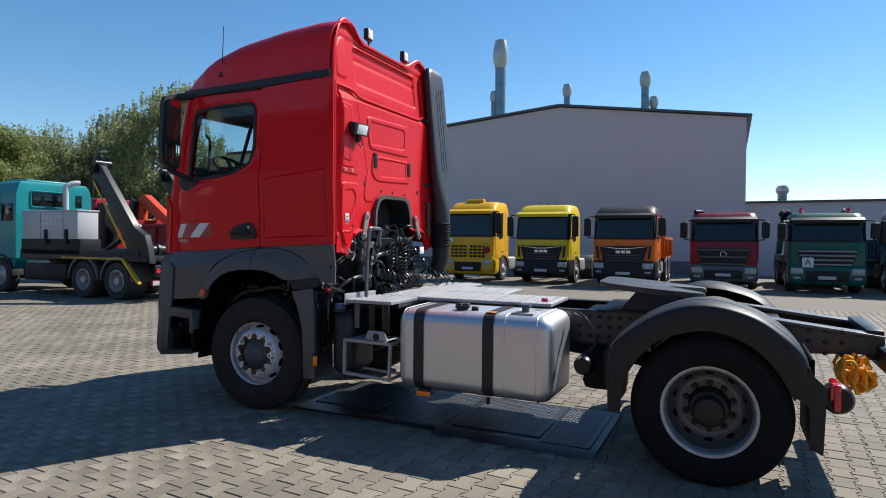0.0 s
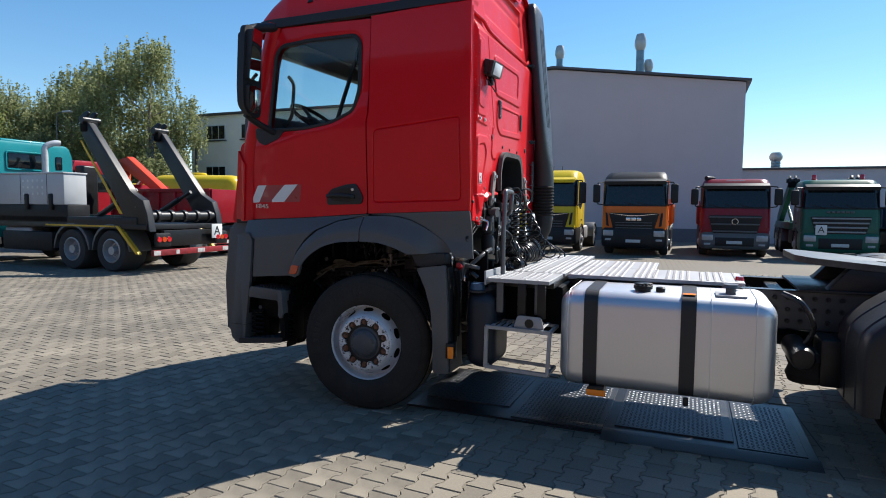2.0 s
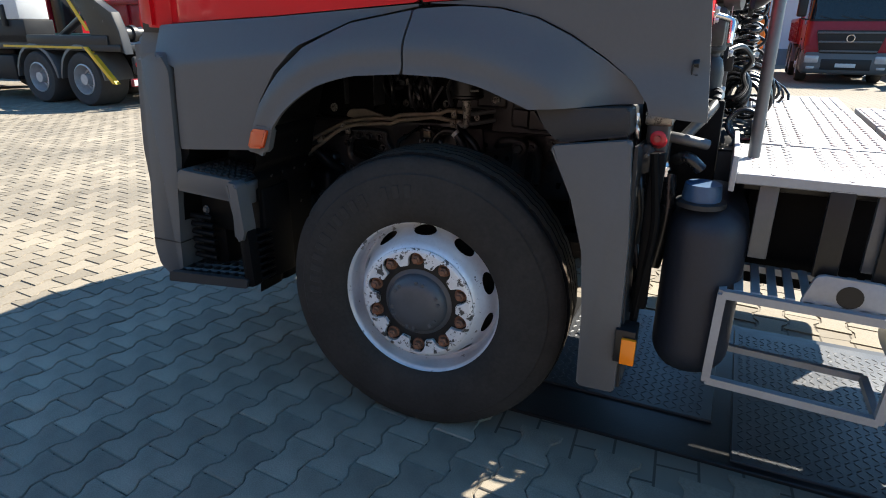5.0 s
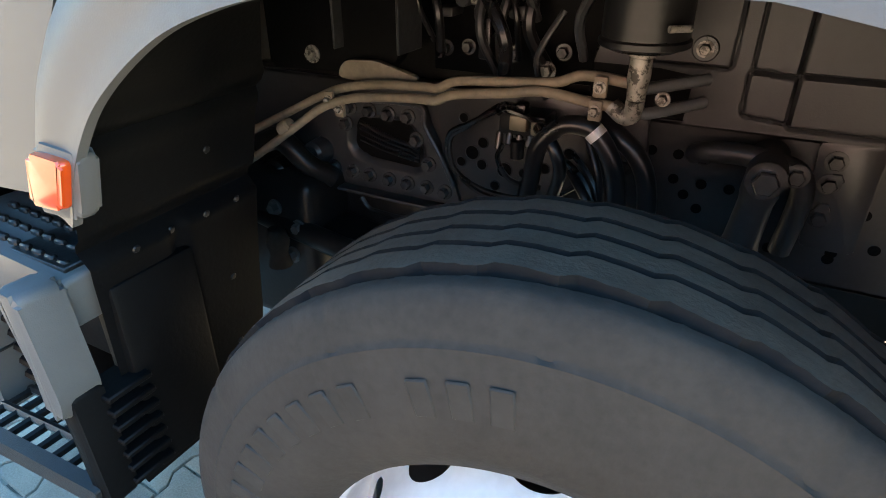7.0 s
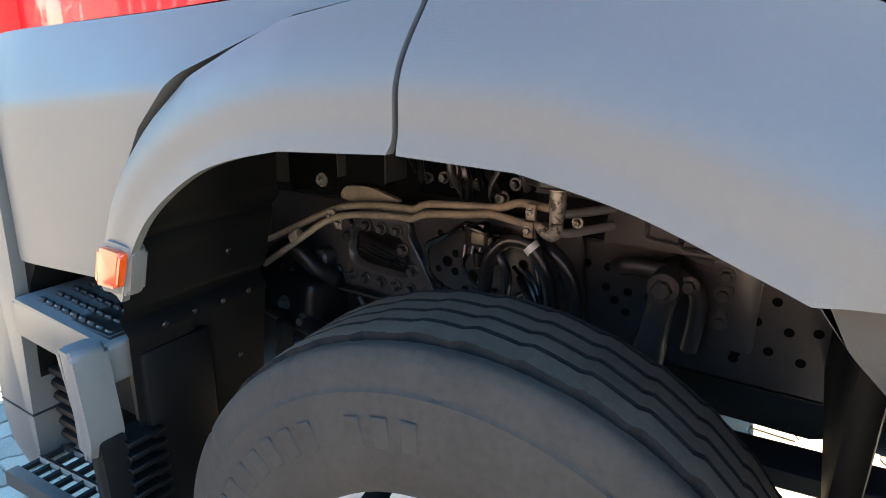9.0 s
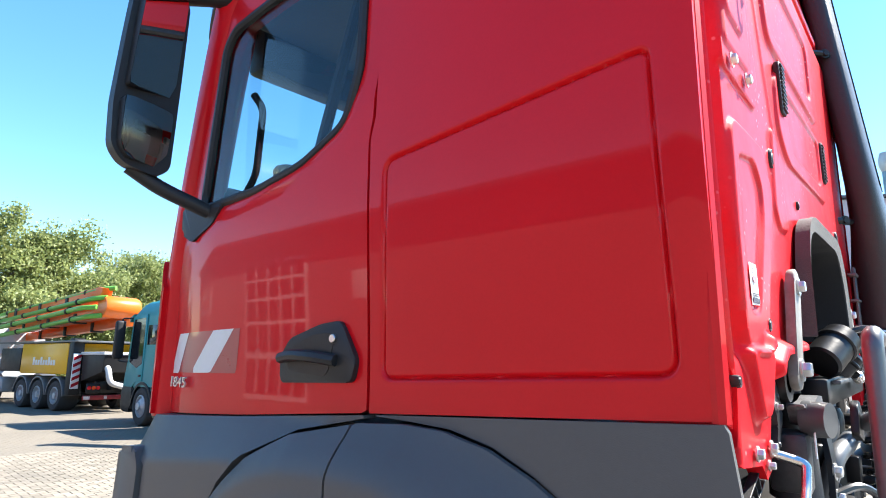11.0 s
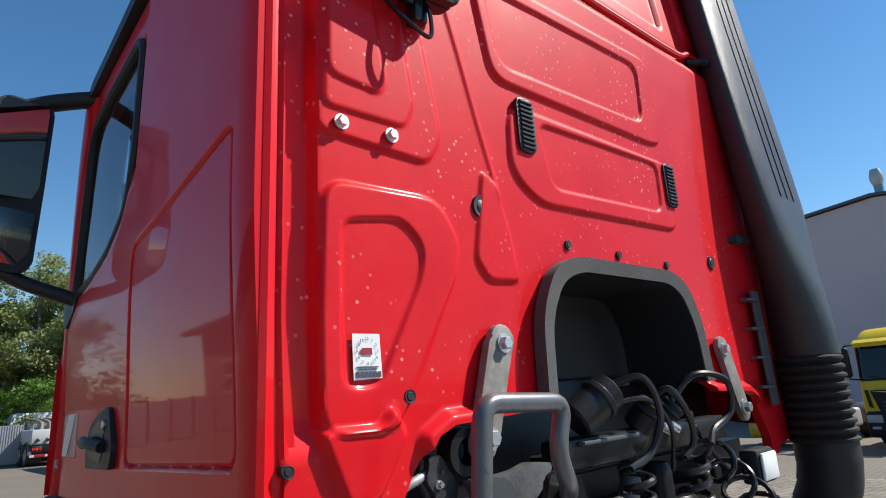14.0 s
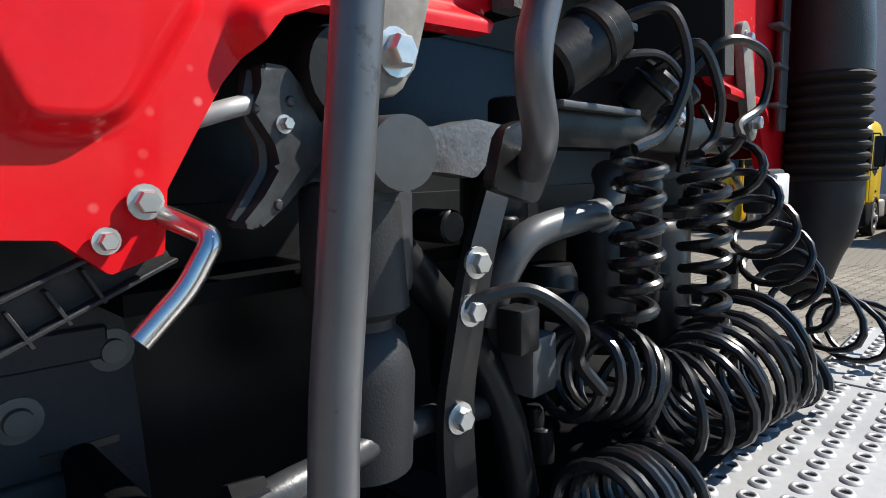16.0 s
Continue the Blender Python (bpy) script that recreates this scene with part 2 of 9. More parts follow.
def align(p, q):
    d = Vector(q) - Vector(p)
    return Matrix.Translation(p) @ d.to_track_quat("Z", "Y").to_matrix().to_4x4(), d.length


def rod(bm, p, q, r, r2=None, seg=16, bevel=0.0):
    m, n = align(p, q)
    prof = [(0, 0), (r, 0), (r if r2 is None else r2, n), (0, n)]
    if bevel:
        e = r if r2 is None else r2
        prof = [(0, 0), (r - bevel, 0), (r, bevel), (e, n - bevel), (e - bevel, n), (0, n)]
    return lathe(bm, prof, m, seg)


def lathe(bm, prof, m=None, seg=32, arc=None):
    """Turns (radius, height) points about z, then places them by m."""
    t = bmesh.new()
    rings = []
    steps = seg if arc is None else seg + 1
    for k in range(steps):
        a = (2 * math.pi * k / seg) if arc is None else arc[0] + (arc[1] - arc[0]) * k / seg
        rings.append([t.verts.new((r * math.cos(a), r * math.sin(a), h)) for r, h in prof])
    for k in range(seg):
        a, b = rings[k], rings[(k + 1) % steps]
        for i in range(len(prof) - 1):
            t.faces.new((a[i], b[i], b[i + 1], a[i + 1]))
    bmesh.ops.remove_doubles(t, verts=t.verts, dist=1e-6)
    return join(bm, t, m)


def spline(pts, n=8):
    """Catmull-Rom through the points."""
    P = [Vector(p) for p in pts]
    P = [2 * P[0] - P[1]] + P + [2 * P[-1] - P[-2]]
    out = []
    for i in range(1, len(P) - 2):
        for k in range(n):
            t = k / n
            out.append(0.5 * ((2 * P[i]) + (P[i + 1] - P[i - 1]) * t + (2 * P[i - 1] - 5 * P[i] + 4 * P[i + 1] - P[i + 2]) * t * t
                              + (-P[i - 1] + 3 * P[i] - 3 * P[i + 1] + P[i + 2]) * t ** 3))
    return out + [P[-2]]


def tube(bm, pts, r, seg=10, cap=True):
    """A round bar along a path; r may be a number or one for each point."""
    P = [Vector(p) for p in pts]
    R = r if isinstance(r, (list, tuple)) else [r] * len(P)
    up, rings = None, []
    for i, p in enumerate(P):
        d = (P[min(i + 1, len(P) - 1)] - P[max(i - 1, 0)]).normalized()
        if up is None:
            up = d.orthogonal().normalized()
        up = (up - d * up.dot(d)).normalized()
        side = d.cross(up)
        rings.append([bm.verts.new(p + R[i] * (math.cos(a) * up + math.sin(a) * side)) for a in (2 * math.pi * k / seg for k in range(seg))])
    for a, b in zip(rings, rings[1:]):
        for k in range(seg):
            bm.faces.new((a[k], a[(k + 1) % seg], b[(k + 1) % seg], b[k]))
    if cap:
        bm.faces.new(rings[0][::-1])
        bm.faces.new(rings[-1])
    return bm


def bent(pts, radius, n=6):
    """A path of straight runs with rounded corners."""
    P = [Vector(p) for p in pts]
    out = [P[0]]
    for a, b, c in zip(P, P[1:], P[2:]):
        u, v = (a - b).normalized(), (c - b).normalized()
        r = min(radius, (a - b).length * 0.49, (c - b).length * 0.49)
        s, e = b + u * r, b + v * r
        out += [(1 - t) ** 2 * s + 2 * t * (1 - t) * b + t * t * e for t in (k / n for k in range(n + 1))]
    return out + [P[-1]]


def prism(bm, poly, axis, lo, hi, bevel=0.0, m=None):
    """A plate of that outline; axis 'x': the outline is (y, z); 'y': (x, z); 'z': (x, y)."""
    t = bmesh.new()
    place = {"x": lambda a, b, c: (c, a, b), "y": lambda a, b, c: (a, c, b), "z": lambda a, b, c: (a, b, c)}[axis]
    v0 = [t.verts.new(place(a, b, lo)) for a, b in poly]
    v1 = [t.verts.new(place(a, b, hi)) for a, b in poly]
    t.faces.new(v0)
    t.faces.new(v1[::-1])
    for k in range(len(poly)):
        j = (k + 1) % len(poly)
        t.faces.new((v0[k], v1[k], v1[j], v0[j]))
    if bevel:
        caps = [e for e in t.edges if (e.verts[0] in v0) == (e.verts[1] in v0)]
        bmesh.ops.bevel(t, geom=caps, offset=bevel, segments=2, affect="EDGES", profile=0.5)
    bmesh.ops.recalc_face_normals(t, faces=t.faces)
    return join(bm, t, m)


def rounded(poly, r, n=5):
    """Rounds the corners of a 2D outline."""
    out, N = [], len(poly)
    for i in range(N):
        a, b, c = (Vector(poly[(i + k) % N]) for k in (-1, 0, 1))
        u, v = (a - b), (c - b)
        q = min(r, u.length * 0.45, v.length * 0.45)
        s, e = b + u.normalized() * q, b + v.normalized() * q
        out += [tuple((1 - t) ** 2 * s + 2 * t * (1 - t) * b + t * t * e) for t in (k / n for k in range(n + 1))]
    return out


def inside(poly, u, v):
    """Whether points lie in an outline (arrays)."""
    w = np.zeros(u.shape, bool)
    P = np.array(poly, float)
    for (x0, y0), (x1, y1) in zip(P, np.roll(P, -1, 0)):
        if y0 == y1:
            continue
        cross = (y0 > v) != (y1 > v)
        w ^= cross & (u < (x1 - x0) * (v - y0) / (y1 - y0) + x0)
    return w


def gap(poly, u, v, closed=True):
    """Distance of points to an outline, and the nearest point on it (arrays)."""
    P = np.array(poly, float)
    Q = np.roll(P, -1, 0)
    if not closed:
        P, Q = P[:-1], P[1:]
    best = np.full(u.shape, 1e9)
    bu, bv = u.copy(), v.copy()
    for (x0, y0), (x1, y1) in zip(P, Q):
        dx, dy = x1 - x0, y1 - y0
        t = np.clip(((u - x0) * dx + (v - y0) * dy) / max(dx * dx + dy * dy, 1e-12), 0, 1)
        px, py = x0 + t * dx, y0 + t * dy
        d = np.hypot(u - px, v - py)
        near = d < best
        best, bu, bv = np.where(near, d, best), np.where(near, px, bu), np.where(near, py, bv)
    return best, bu, bv


def signed(poly, u, v):
    d = gap(poly, u, v)[0]
    return np.where(inside(poly, u, v), -d, d)


def step01(x, a, b):
    t = np.clip((x - a) / (b - a), 0, 1)
    return t * t * (3 - 2 * t)


def sheet(name, outline, holes, res, place, lip=(0, 0, 0)):
    """A pressed panel: a fine grid inside an outline, put into space by place(u, v), with a turned-in edge."""
    P = np.array(outline, float)
    (u0, v0), (u1, v1) = P.min(0), P.max(0)
    nu, nv = max(int(math.ceil((u1 - u0) / res)), 2), max(int(math.ceil((v1 - v0) / res)), 2)
    gu, gv = np.linspace(u0, u1, nu + 1), np.linspace(v0, v1, nv + 1)
    cu, cv = np.meshgrid((gu[1:] + gu[:-1]) / 2, (gv[1:] + gv[:-1]) / 2, indexing="ij")
    keep = inside(outline, cu, cv)
    for h in holes:
        keep &= ~inside(h, cu, cv)
    idx = np.arange((nu + 1) * (nv + 1)).reshape(nu + 1, nv + 1)
    I, J = np.nonzero(keep)
    quads = np.stack([idx[I, J], idx[I + 1, J], idx[I + 1, J + 1], idx[I, J + 1]], -1)
    U, V = (g.ravel().copy() for g in np.meshgrid(gu, gv, indexing="ij"))
    count = np.zeros(len(U), int)
    np.add.at(count, quads.ravel(), 1)
    rim = (count > 0) & (count < 4)
    if rim.any():
        best, bu, bv = gap(outline, U[rim], V[rim])
        for h in holes:
            d, hu, hv = gap(h, U[rim], V[rim])
            near = d < best
            best, bu, bv = np.where(near, d, best), np.where(near, hu, bu), np.where(near, hv, bv)
        ok = best < 1.6 * res
        U[rim], V[rim] = np.where(ok, bu, U[rim]), np.where(ok, bv, V[rim])
    co = np.stack(place(U, V), -1)
    used = np.nonzero(count > 0)[0]
    remap = np.full(len(U), -1)
    remap[used] = np.arange(len(used))
    verts, faces = co[used], remap[quads]
    if any(lip):
        e = np.concatenate([faces[:, [0, 1]], faces[:, [1, 2]], faces[:, [2, 3]], faces[:, [3, 0]]])
        key = np.sort(e, 1)
        _, first, times = np.unique(key, axis=0, return_index=True, return_counts=True)
        edge = e[first[times == 1]]
        back = verts + np.array(lip)
        n = len(verts)
        verts = np.concatenate([verts, back])
        faces = np.concatenate([faces, np.stack([edge[:, 1], edge[:, 0], edge[:, 0] + n, edge[:, 1] + n], -1)])
    me = bpy.data.meshes.new(name)
    me.from_pydata(verts.tolist(), [], faces.tolist())
    me.validate()
    me.polygons.foreach_set("use_smooth", [True] * len(me.polygons))
    me.set_sharp_from_angle(angle=radians(50))
    return me


def ring(bm, poly, place, r, seg=6):
    """A bead along a closed outline."""
    pts = [place(*p) for p in poly]
    return tube(bm, pts + [pts[0]], r, seg, cap=False)


def bolt(bm, p, normal, r=0.012, h=0.009, washer=True):
    """A hexagon head on its washer."""
    m, _ = align(p, Vector(p) + Vector(normal))
    if washer:
        lathe(bm, [(0, 0), (r * 1.45, 0), (r * 1.45, h * 0.3), (0, h * 0.3)], m, 16)
    lathe(bm, [(0, h * 0.3), (r, h * 0.3), (r, h * 1.1), (r * 0.85, h * 1.3), (0, h * 1.3)], m, 6)
    return bm


def lettering(name, text, m, size, material, parent, depth=0.004, label=""):
    cu = bpy.data.curves.new(name, "FONT")
    cu.body, cu.size, cu.extrude, cu.align_x, cu.align_y = text, size, depth, "CENTER", "CENTER"
    tmp = new("tmp_text", cu)
    me = bpy.data.meshes.new_from_object(tmp.evaluated_get(bpy.context.evaluated_depsgraph_get()))
    bpy.data.objects.remove(tmp)
    bpy.data.curves.remove(cu)
    me.transform(m)
    return part(name, me, material, parent, label)


# ---- ground ----
GROUND = mat("concrete_pavers", (0.154, 0.134, 0.104), 0.85, vary=0.16, scale=0.5, fine=7, bump=0.25, bump_scale=40, dust=0.15, dust_col=(0.10, 0.092, 0.08))
ROW_TURN = radians(-4)                   # the rows of blocks run almost along y


def joint_lines(m):
    """Dark joints of the block paving where it lies too far off for single stones."""
    nt = m.node_tree
    tc, mp, br, mx = (nt.nodes.new("ShaderNode" + k) for k in ("TexCoord", "Mapping", "TexBrick", "Mix"))
    mp.inputs["Rotation"].default_value = (0, 0, radians(90) + ROW_TURN)
    br.inputs["Scale"].default_value, br.inputs["Brick Width"].default_value, br.inputs["Row Height"].default_value = 1.0, 0.2, 0.145
    br.inputs["Mortar Size"].default_value, br.inputs["Mortar Smooth"].default_value = 0.006, 0.4
    nt.links.new(tc.outputs["Object"], mp.inputs["Vector"])
    nt.links.new(mp.outputs["Vector"], br.inputs["Vector"])
    b = nt.nodes["Principled BSDF"]
    old = b.inputs["Base Color"].links[0].from_socket
    mx.data_type, mx.blend_type = "RGBA", "MULTIPLY"
    nt.links.new(br.outputs["Fac"], mx.inputs["Factor"])
    nt.links.new(old, mx.inputs["A"])
    mx.inputs["B"].default_value = (0.35, 0.33, 0.3, 1)
    nt.links.new(mx.outputs["Result"], b.inputs["Base Color"])


joint_lines(GROUND)


def ground_z(y):
    """The yard lies level round the tractor unit and falls gently towards the hall."""
    t = min(max((y - 6.5) / 12.0, 0.0), 1.0)
    return -0.02 - 0.10 * t


bm = B()
rows_y = [-900, -60, -10, -6.5, -5.5, 6.5] + [6.5 + k for k in range(1, 13)] + [40, 900]
cols_x = [-900, -60, -20, -12.2, -11.8, 0, 8.3, 8.7, 20, 60, 900]
grid = [[bm.verts.new((x, y, ground_z(y) - (0.007 if -12 < x < 8.5 and -6 < y < 14 else 0.001))) for x in cols_x] for y in rows_y]
for a, b in zip(grid, grid[1:]):
    for k in range(len(cols_x) - 1):
        bm.faces.new((a[k], a[k + 1], b[k + 1], b[k]))
ground = solo("ground", bm, GROUND, "yard paved with weathered interlocking concrete blocks", "ground", kind="structure")

# ---- hall behind the row of lorries ----
RENDER_WALL = mat("painted_render", (0.46, 0.43, 0.47), 0.9, vary=0.05, scale=0.6, fine=30, dust=0.12, dust_col=(0.36, 0.34, 0.36), bump=0.2, bump_scale=25)
PLINTH = mat("grey_plinth", (0.13, 0.14, 0.16), 0.9, vary=0.12, scale=0.8)
ROOF_EDGE = mat("roof_flashing", (0.06, 0.06, 0.07), 0.5)
CHIMNEY = mat("galvanised_flue", (0.16, 0.24, 0.29), 0.4, metal=0.5, vary=0.2, scale=2)
COWL = mat("pale_cowl", (0.42, 0.43, 0.42), 0.45, metal=0.5, vary=0.15, scale=3)
HALL_Y = 31.6
hall = thing("workshop_hall", "large workshop hall with plain pale rendered gable wall", "building", (-6, HALL_Y, 0))
prof = [(-15.8, -0.2), (4.76, -0.2), (4.76, 8.38), (-5.41, 9.8), (-15.8, 8.9)]
part("wall", prism(B(), prof, "y", HALL_Y, HALL_Y + 30), RENDER_WALL, hall)
part("plinth", box(B(), (-15.8, HALL_Y - 0.03, -0.2), (4.78, HALL_Y + 0.05, 0.6)), PLINTH, hall, "dark grey painted plinth band")
bm = B()
for a, b in (((5.02, 8.38), (-5.41, 9.84)), ((-5.41, 9.84), (-16.1, 8.92))):
    prism(bm, [a, b, (b[0], b[1] + 0.13), (a[0], a[1] + 0.13)], "y", HALL_Y - 0.2, HALL_Y + 30.2)
part("roof", bm, ROOF_EDGE, hall)
annex = thing("low_hall", "low flat-roofed building with pale rendered wall", "building", (20, HALL_Y, 0))
part("wall", box(B(), (4.5, HALL_Y + 0.8, -0.2), (60, HALL_Y + 20, 3.82)), RENDER_WALL, annex)
part("roof", box(B(), (4.45, HALL_Y + 0.65, 3.82), (60.2, HALL_Y + 20.2, 3.93), 0.02), ROOF_EDGE, annex)


def flue(x, y, z, h, r, head, label="sheet-metal exhaust flue with conical cowl on the roof", group="roof flues"):
    """A round pipe with bands, a widening neck and a drum-shaped cowl."""
    ob = thing("roof_flue", label, "chimney", (x, y, z), group)
    part("pipe", rod(B(), (x, y, z), (x, y, z + h), r, seg=20), CHIMNEY, ob)
    for k in range(1, 4):
        part("band", lathe(B(), [(r, 0), (r * 1.06, 0.02), (r * 1.06, 0.08), (r, 0.1)], Matrix.Translation((x, y, z + h * k / 4)), 20), CHIMNEY, ob)
    part("cowl", lathe(B(), [(r * 1.02, 0), (r * 1.45, head * 0.3), (r * 1.45, head * 0.62), (r * 1.05, head), (r * 0.9, head), (r * 0.9, head * 0.8), (0, head * 0.8)],
                       Matrix.Translation((x, y, z + h)), 24), COWL, ob, "paler drum-shaped cowl")
    return ob


flue(-10.68, HALL_Y + 4, 9.2, 4.6, 0.37, 1.95, "tall sheet-metal exhaust flue with pale drum cowl")
flue(-11.15, HALL_Y + 4, 9.2, 2.3, 0.2, 0.75, "short sheet-metal flue beside the tall one")
flue(-5.93, HALL_Y + 4, 9.6, 1.75, 0.21, 0.85)
flue(-0.93, HALL_Y + 4, 9.0, 2.45, 0.24, 1.0)
flue(-0.45, HALL_Y + 4.4, 9.0, 1.25, 0.2, 0.7)
flue(6.75, HALL_Y + 4, 3.85, 0.65, 0.24, 0.5)

# ---- the red tractor unit ----
YC = 1.12                 # its middle line; the flank that the camera passes lies near y = 0
truck = thing("tractor_unit", "red two-axle tractor unit with grey lower panels parked in the yard", "truck", (1.6, YC, 0))


def flank(x, z):
    """The cab's left side: y for points of its outline."""
    y = 0.075 - 0.02 * step01(z, 1.55, 2.1) + 0.35 * np.maximum(0, -0.80 - x) ** 2
    return y + 0.63 * np.maximum(0, z - 2.98) ** 2 + 3.5 * np.maximum(0, x - 0.765) ** 2


def mirrored(place):
    return lambda u, v: (lambda x, y, z: (x, 2 * YC - y, z))(*place(u, v))


DOOR = [(-1.185, 1.435), (-0.6, 1.462), (-0.022, 1.50), (-0.026, 2.21), (-0.012, 2.27), (0.012, 2.97), (-0.79, 2.985), (-0.86, 2.90), (-1.0, 2.45), (-1.08, 2.15), (-1.13, 1.85)]
PANE = rounded([(-0.945, 2.17), (-0.58, 2.175), (-0.34, 2.21), (-0.14, 2.29), (-0.085, 2.45), (-0.075, 2.80), (-0.12, 2.86), (-0.55, 2.86), (-0.80, 2.84), (-0.86, 2.78)], 0.05)
SIDE = [(-0.008, 1.50), (0.80, 1.533), (0.822, 1.55), (0.822, 3.02), (0.026, 2.985), (0.003, 2.27), (-0.014, 2.21)]
EMBOSS = rounded([(0.035, 1.585), (0.752, 1.606), (0.738, 2.20), (0.70, 2.20), (0.045, 2.135)], 0.035)


def door_at(u, v):
    y = flank(u, v)
    # a pressed line that rises to the window's rear corner
    line = 2.05 + 0.28 * step01(u, -1.0, 0.0)
    y = y + 0.012 * step01(v, line - 0.02, line + 0.10)
    d = signed(PANE, u, v)
    y = y + 0.010 * (1 - step01(d, 0.0, 0.03))
    return u, y, v


def side_at(u, v):
    d = signed(EMBOSS, u, v)
    y = flank(u, v) - 0.003 * step01(d, -0.006, 0.012)
    y = y + 0.010 * np.exp(-(d / 0.0038) ** 2)
    return u, y, v


door = part("door", sheet("door", DOOR, [PANE], 0.018, door_at, (0, 0.05, 0)), RED, truck, "red driver's door")
part("side_panel", sheet("side_panel", SIDE, [], 0.0036, side_at, (0, 0.05, 0)), RED, truck, "smooth red cab side with pressed hatch outline")
part("far_door", sheet("far_door", DOOR, [PANE], 0.03, mirrored(door_at), (0, -0.05, 0)), RED, truck)
part("far_side_panel", sheet("far_side_panel", SIDE, [], 0.03, mirrored(side_at), (0, -0.05, 0)), RED, truck)
bm = B()
ring(bm, [(-0.02, 2.98)] + DOOR[2:4][::-1] + [(-0.6, 1.468)], lambda x, z: (x, float(flank(x, z)) + 0.035, z), 0.018, 6)
part("door_seal", bm, DARK_PLASTIC, door)
bm = B()
ring(bm, PANE, lambda x, z: (x, float(flank(x, z)) + 0.014, z), 0.016, 8)
part("window_seal", bm, DARK_PLASTIC, door, "black rubber window seal")
for nm, sgn in (("window_pane", 1), ("far_window_pane", -1)):
    o = part(nm, sheet(nm, PANE, [], 0.05, (lambda u, v: (u, flank(u, v) + 0.02, v)) if sgn > 0 else mirrored(lambda u, v: (u, flank(u, v) + 0.02, v))), GLASS, door if sgn > 0 else truck, "tinted side window")
    o.visible_shadow = False

# handle: a dark scoop with a grip and a lock
HAND = rounded([(-0.375, 1.565), (-0.066, 1.572), (-0.05, 1.63), (-0.115, 1.732), (-0.20, 1.725), (-0.335, 1.69), (-0.378, 1.64)], 0.02)
bm = prism(B(), HAND, "y", 0.058, 0.078, 0.004)
handle = part("door_handle", bm, DARK_PLASTIC, door, "black plastic door handle with chrome lock")
scoop = rounded([(-0.345, 1.60), (-0.16, 1.585), (-0.135, 1.70), (-0.22, 1.70), (-0.33, 1.665)], 0.03)
part("scoop", prism(B(), scoop, "y", 0.0565, 0.06), BLACK, handle)
bm = B()
tube(bm, spline([(-0.365, 0.05, 1.635), (-0.29, 0.035, 1.642), (-0.2, 0.033, 1.638), (-0.12, 0.05, 1.628)], 6), 0.016, 8)
part("grip", bm, DARK_PLASTIC, handle)
part("lock", rod(B(), (-0.14, 0.062, 1.685), (-0.14, 0.05, 1.685), 0.012, seg=16, bevel=0.002), CHROME, handle)

# warning stripes and the model number
FILM_RED = mat("dark_red_film", (0.30, 0.008, 0.02), 0.3, coat=0.5)
film_place = lambda off: (lambda u, v: (u, flank(u, v) - off + 0.012 * step01(v, 2.05, 2.2), v))
part("warning_film", sheet("warning_film", [(-1.115, 1.582), (-0.64, 1.586), (-0.625, 1.728), (-1.06, 1.722)], [], 0.02, film_place(0.001)), FILM_RED, door, "dark red warning film")
for k, (a, b, c, d) in enumerate((((-1.178, 1.578), (-1.075, 1.580), (-0.985, 1.722), (-1.085, 1.722)), ((-0.945, 1.583), (-0.80, 1.586), (-0.662, 1.728), (-0.79, 1.726)))):
    part("stripe", sheet("stripe", [a, b, c, d], [], 0.02, film_place(0.002)), WHITE, door, "white slanted warning stripe")
lettering("model_number", "1845", Matrix.Translation((-1.03, 0.078, 1.548)) @ Euler((radians(90), 0, radians(-6))).to_matrix().to_4x4() @ Matrix.Diagonal((1.5, 1, 1, 1)), 0.052, ZINC, door, 0.003, "silver model number")

# roof: a rounded cap over a black band
def roof_top(x):
    return np.interp(x, [-1.25, -1.13, -1.0, -0.69, -0.31, 0.18, 0.645, 0.80], [3.03, 3.20, 3.30, 3.45, 3.54, 3.605, 3.63, 3.62])


def roof_at(u, v):
    w = (YC - 0.07) * np.interp(u, [-1.25, -1.05, -0.8, -0.4, 0.8], [0.80, 0.87, 0.945, 0.99, 1.0])
    a = v * math.pi
    c, s = np.cos(a), np.sin(a)
    y = YC - w * np.sign(c) * np.abs(c) ** 0.36
    z = 3.03 + (roof_top(u) - 3.03) * np.abs(s) ** 0.42
    z = z - 0.15 * (1 - step01(np.abs(y - YC), 0.48, 0.72)) * step01(u, 0.35, 0.775)          # the rear edge dips between its corners
    return u, y, z


part("roof", sheet("roof", [(-1.25, 0), (0.775, 0), (0.775, 1), (-1.25, 1)], [], 0.016, roof_at, (0, 0, -0.02)), RED, truck, "red raised roof with rounded front")
BAND = [(-1.2, 2.985), (-0.79, 2.985), (0.79, 3.01), (0.79, 3.075), (-0.6, 3.055), (-1.0, 3.055), (-1.2, 3.04)]
band_at = lambda u, v: (u, flank(u, v) - 0.016 + 0.25 * np.maximum(0, -0.95 - u), v)
part("roof_band", sheet("roof_band", BAND, [], 0.007, band_at, (0, 0.06, 0)), DARK_PLASTIC, truck, "black trim band below the roof")
part("far_roof_band", sheet("far_roof_band", BAND, [], 0.03, mirrored(band_at), (0, -0.06, 0)), DARK_PLASTIC, truck)

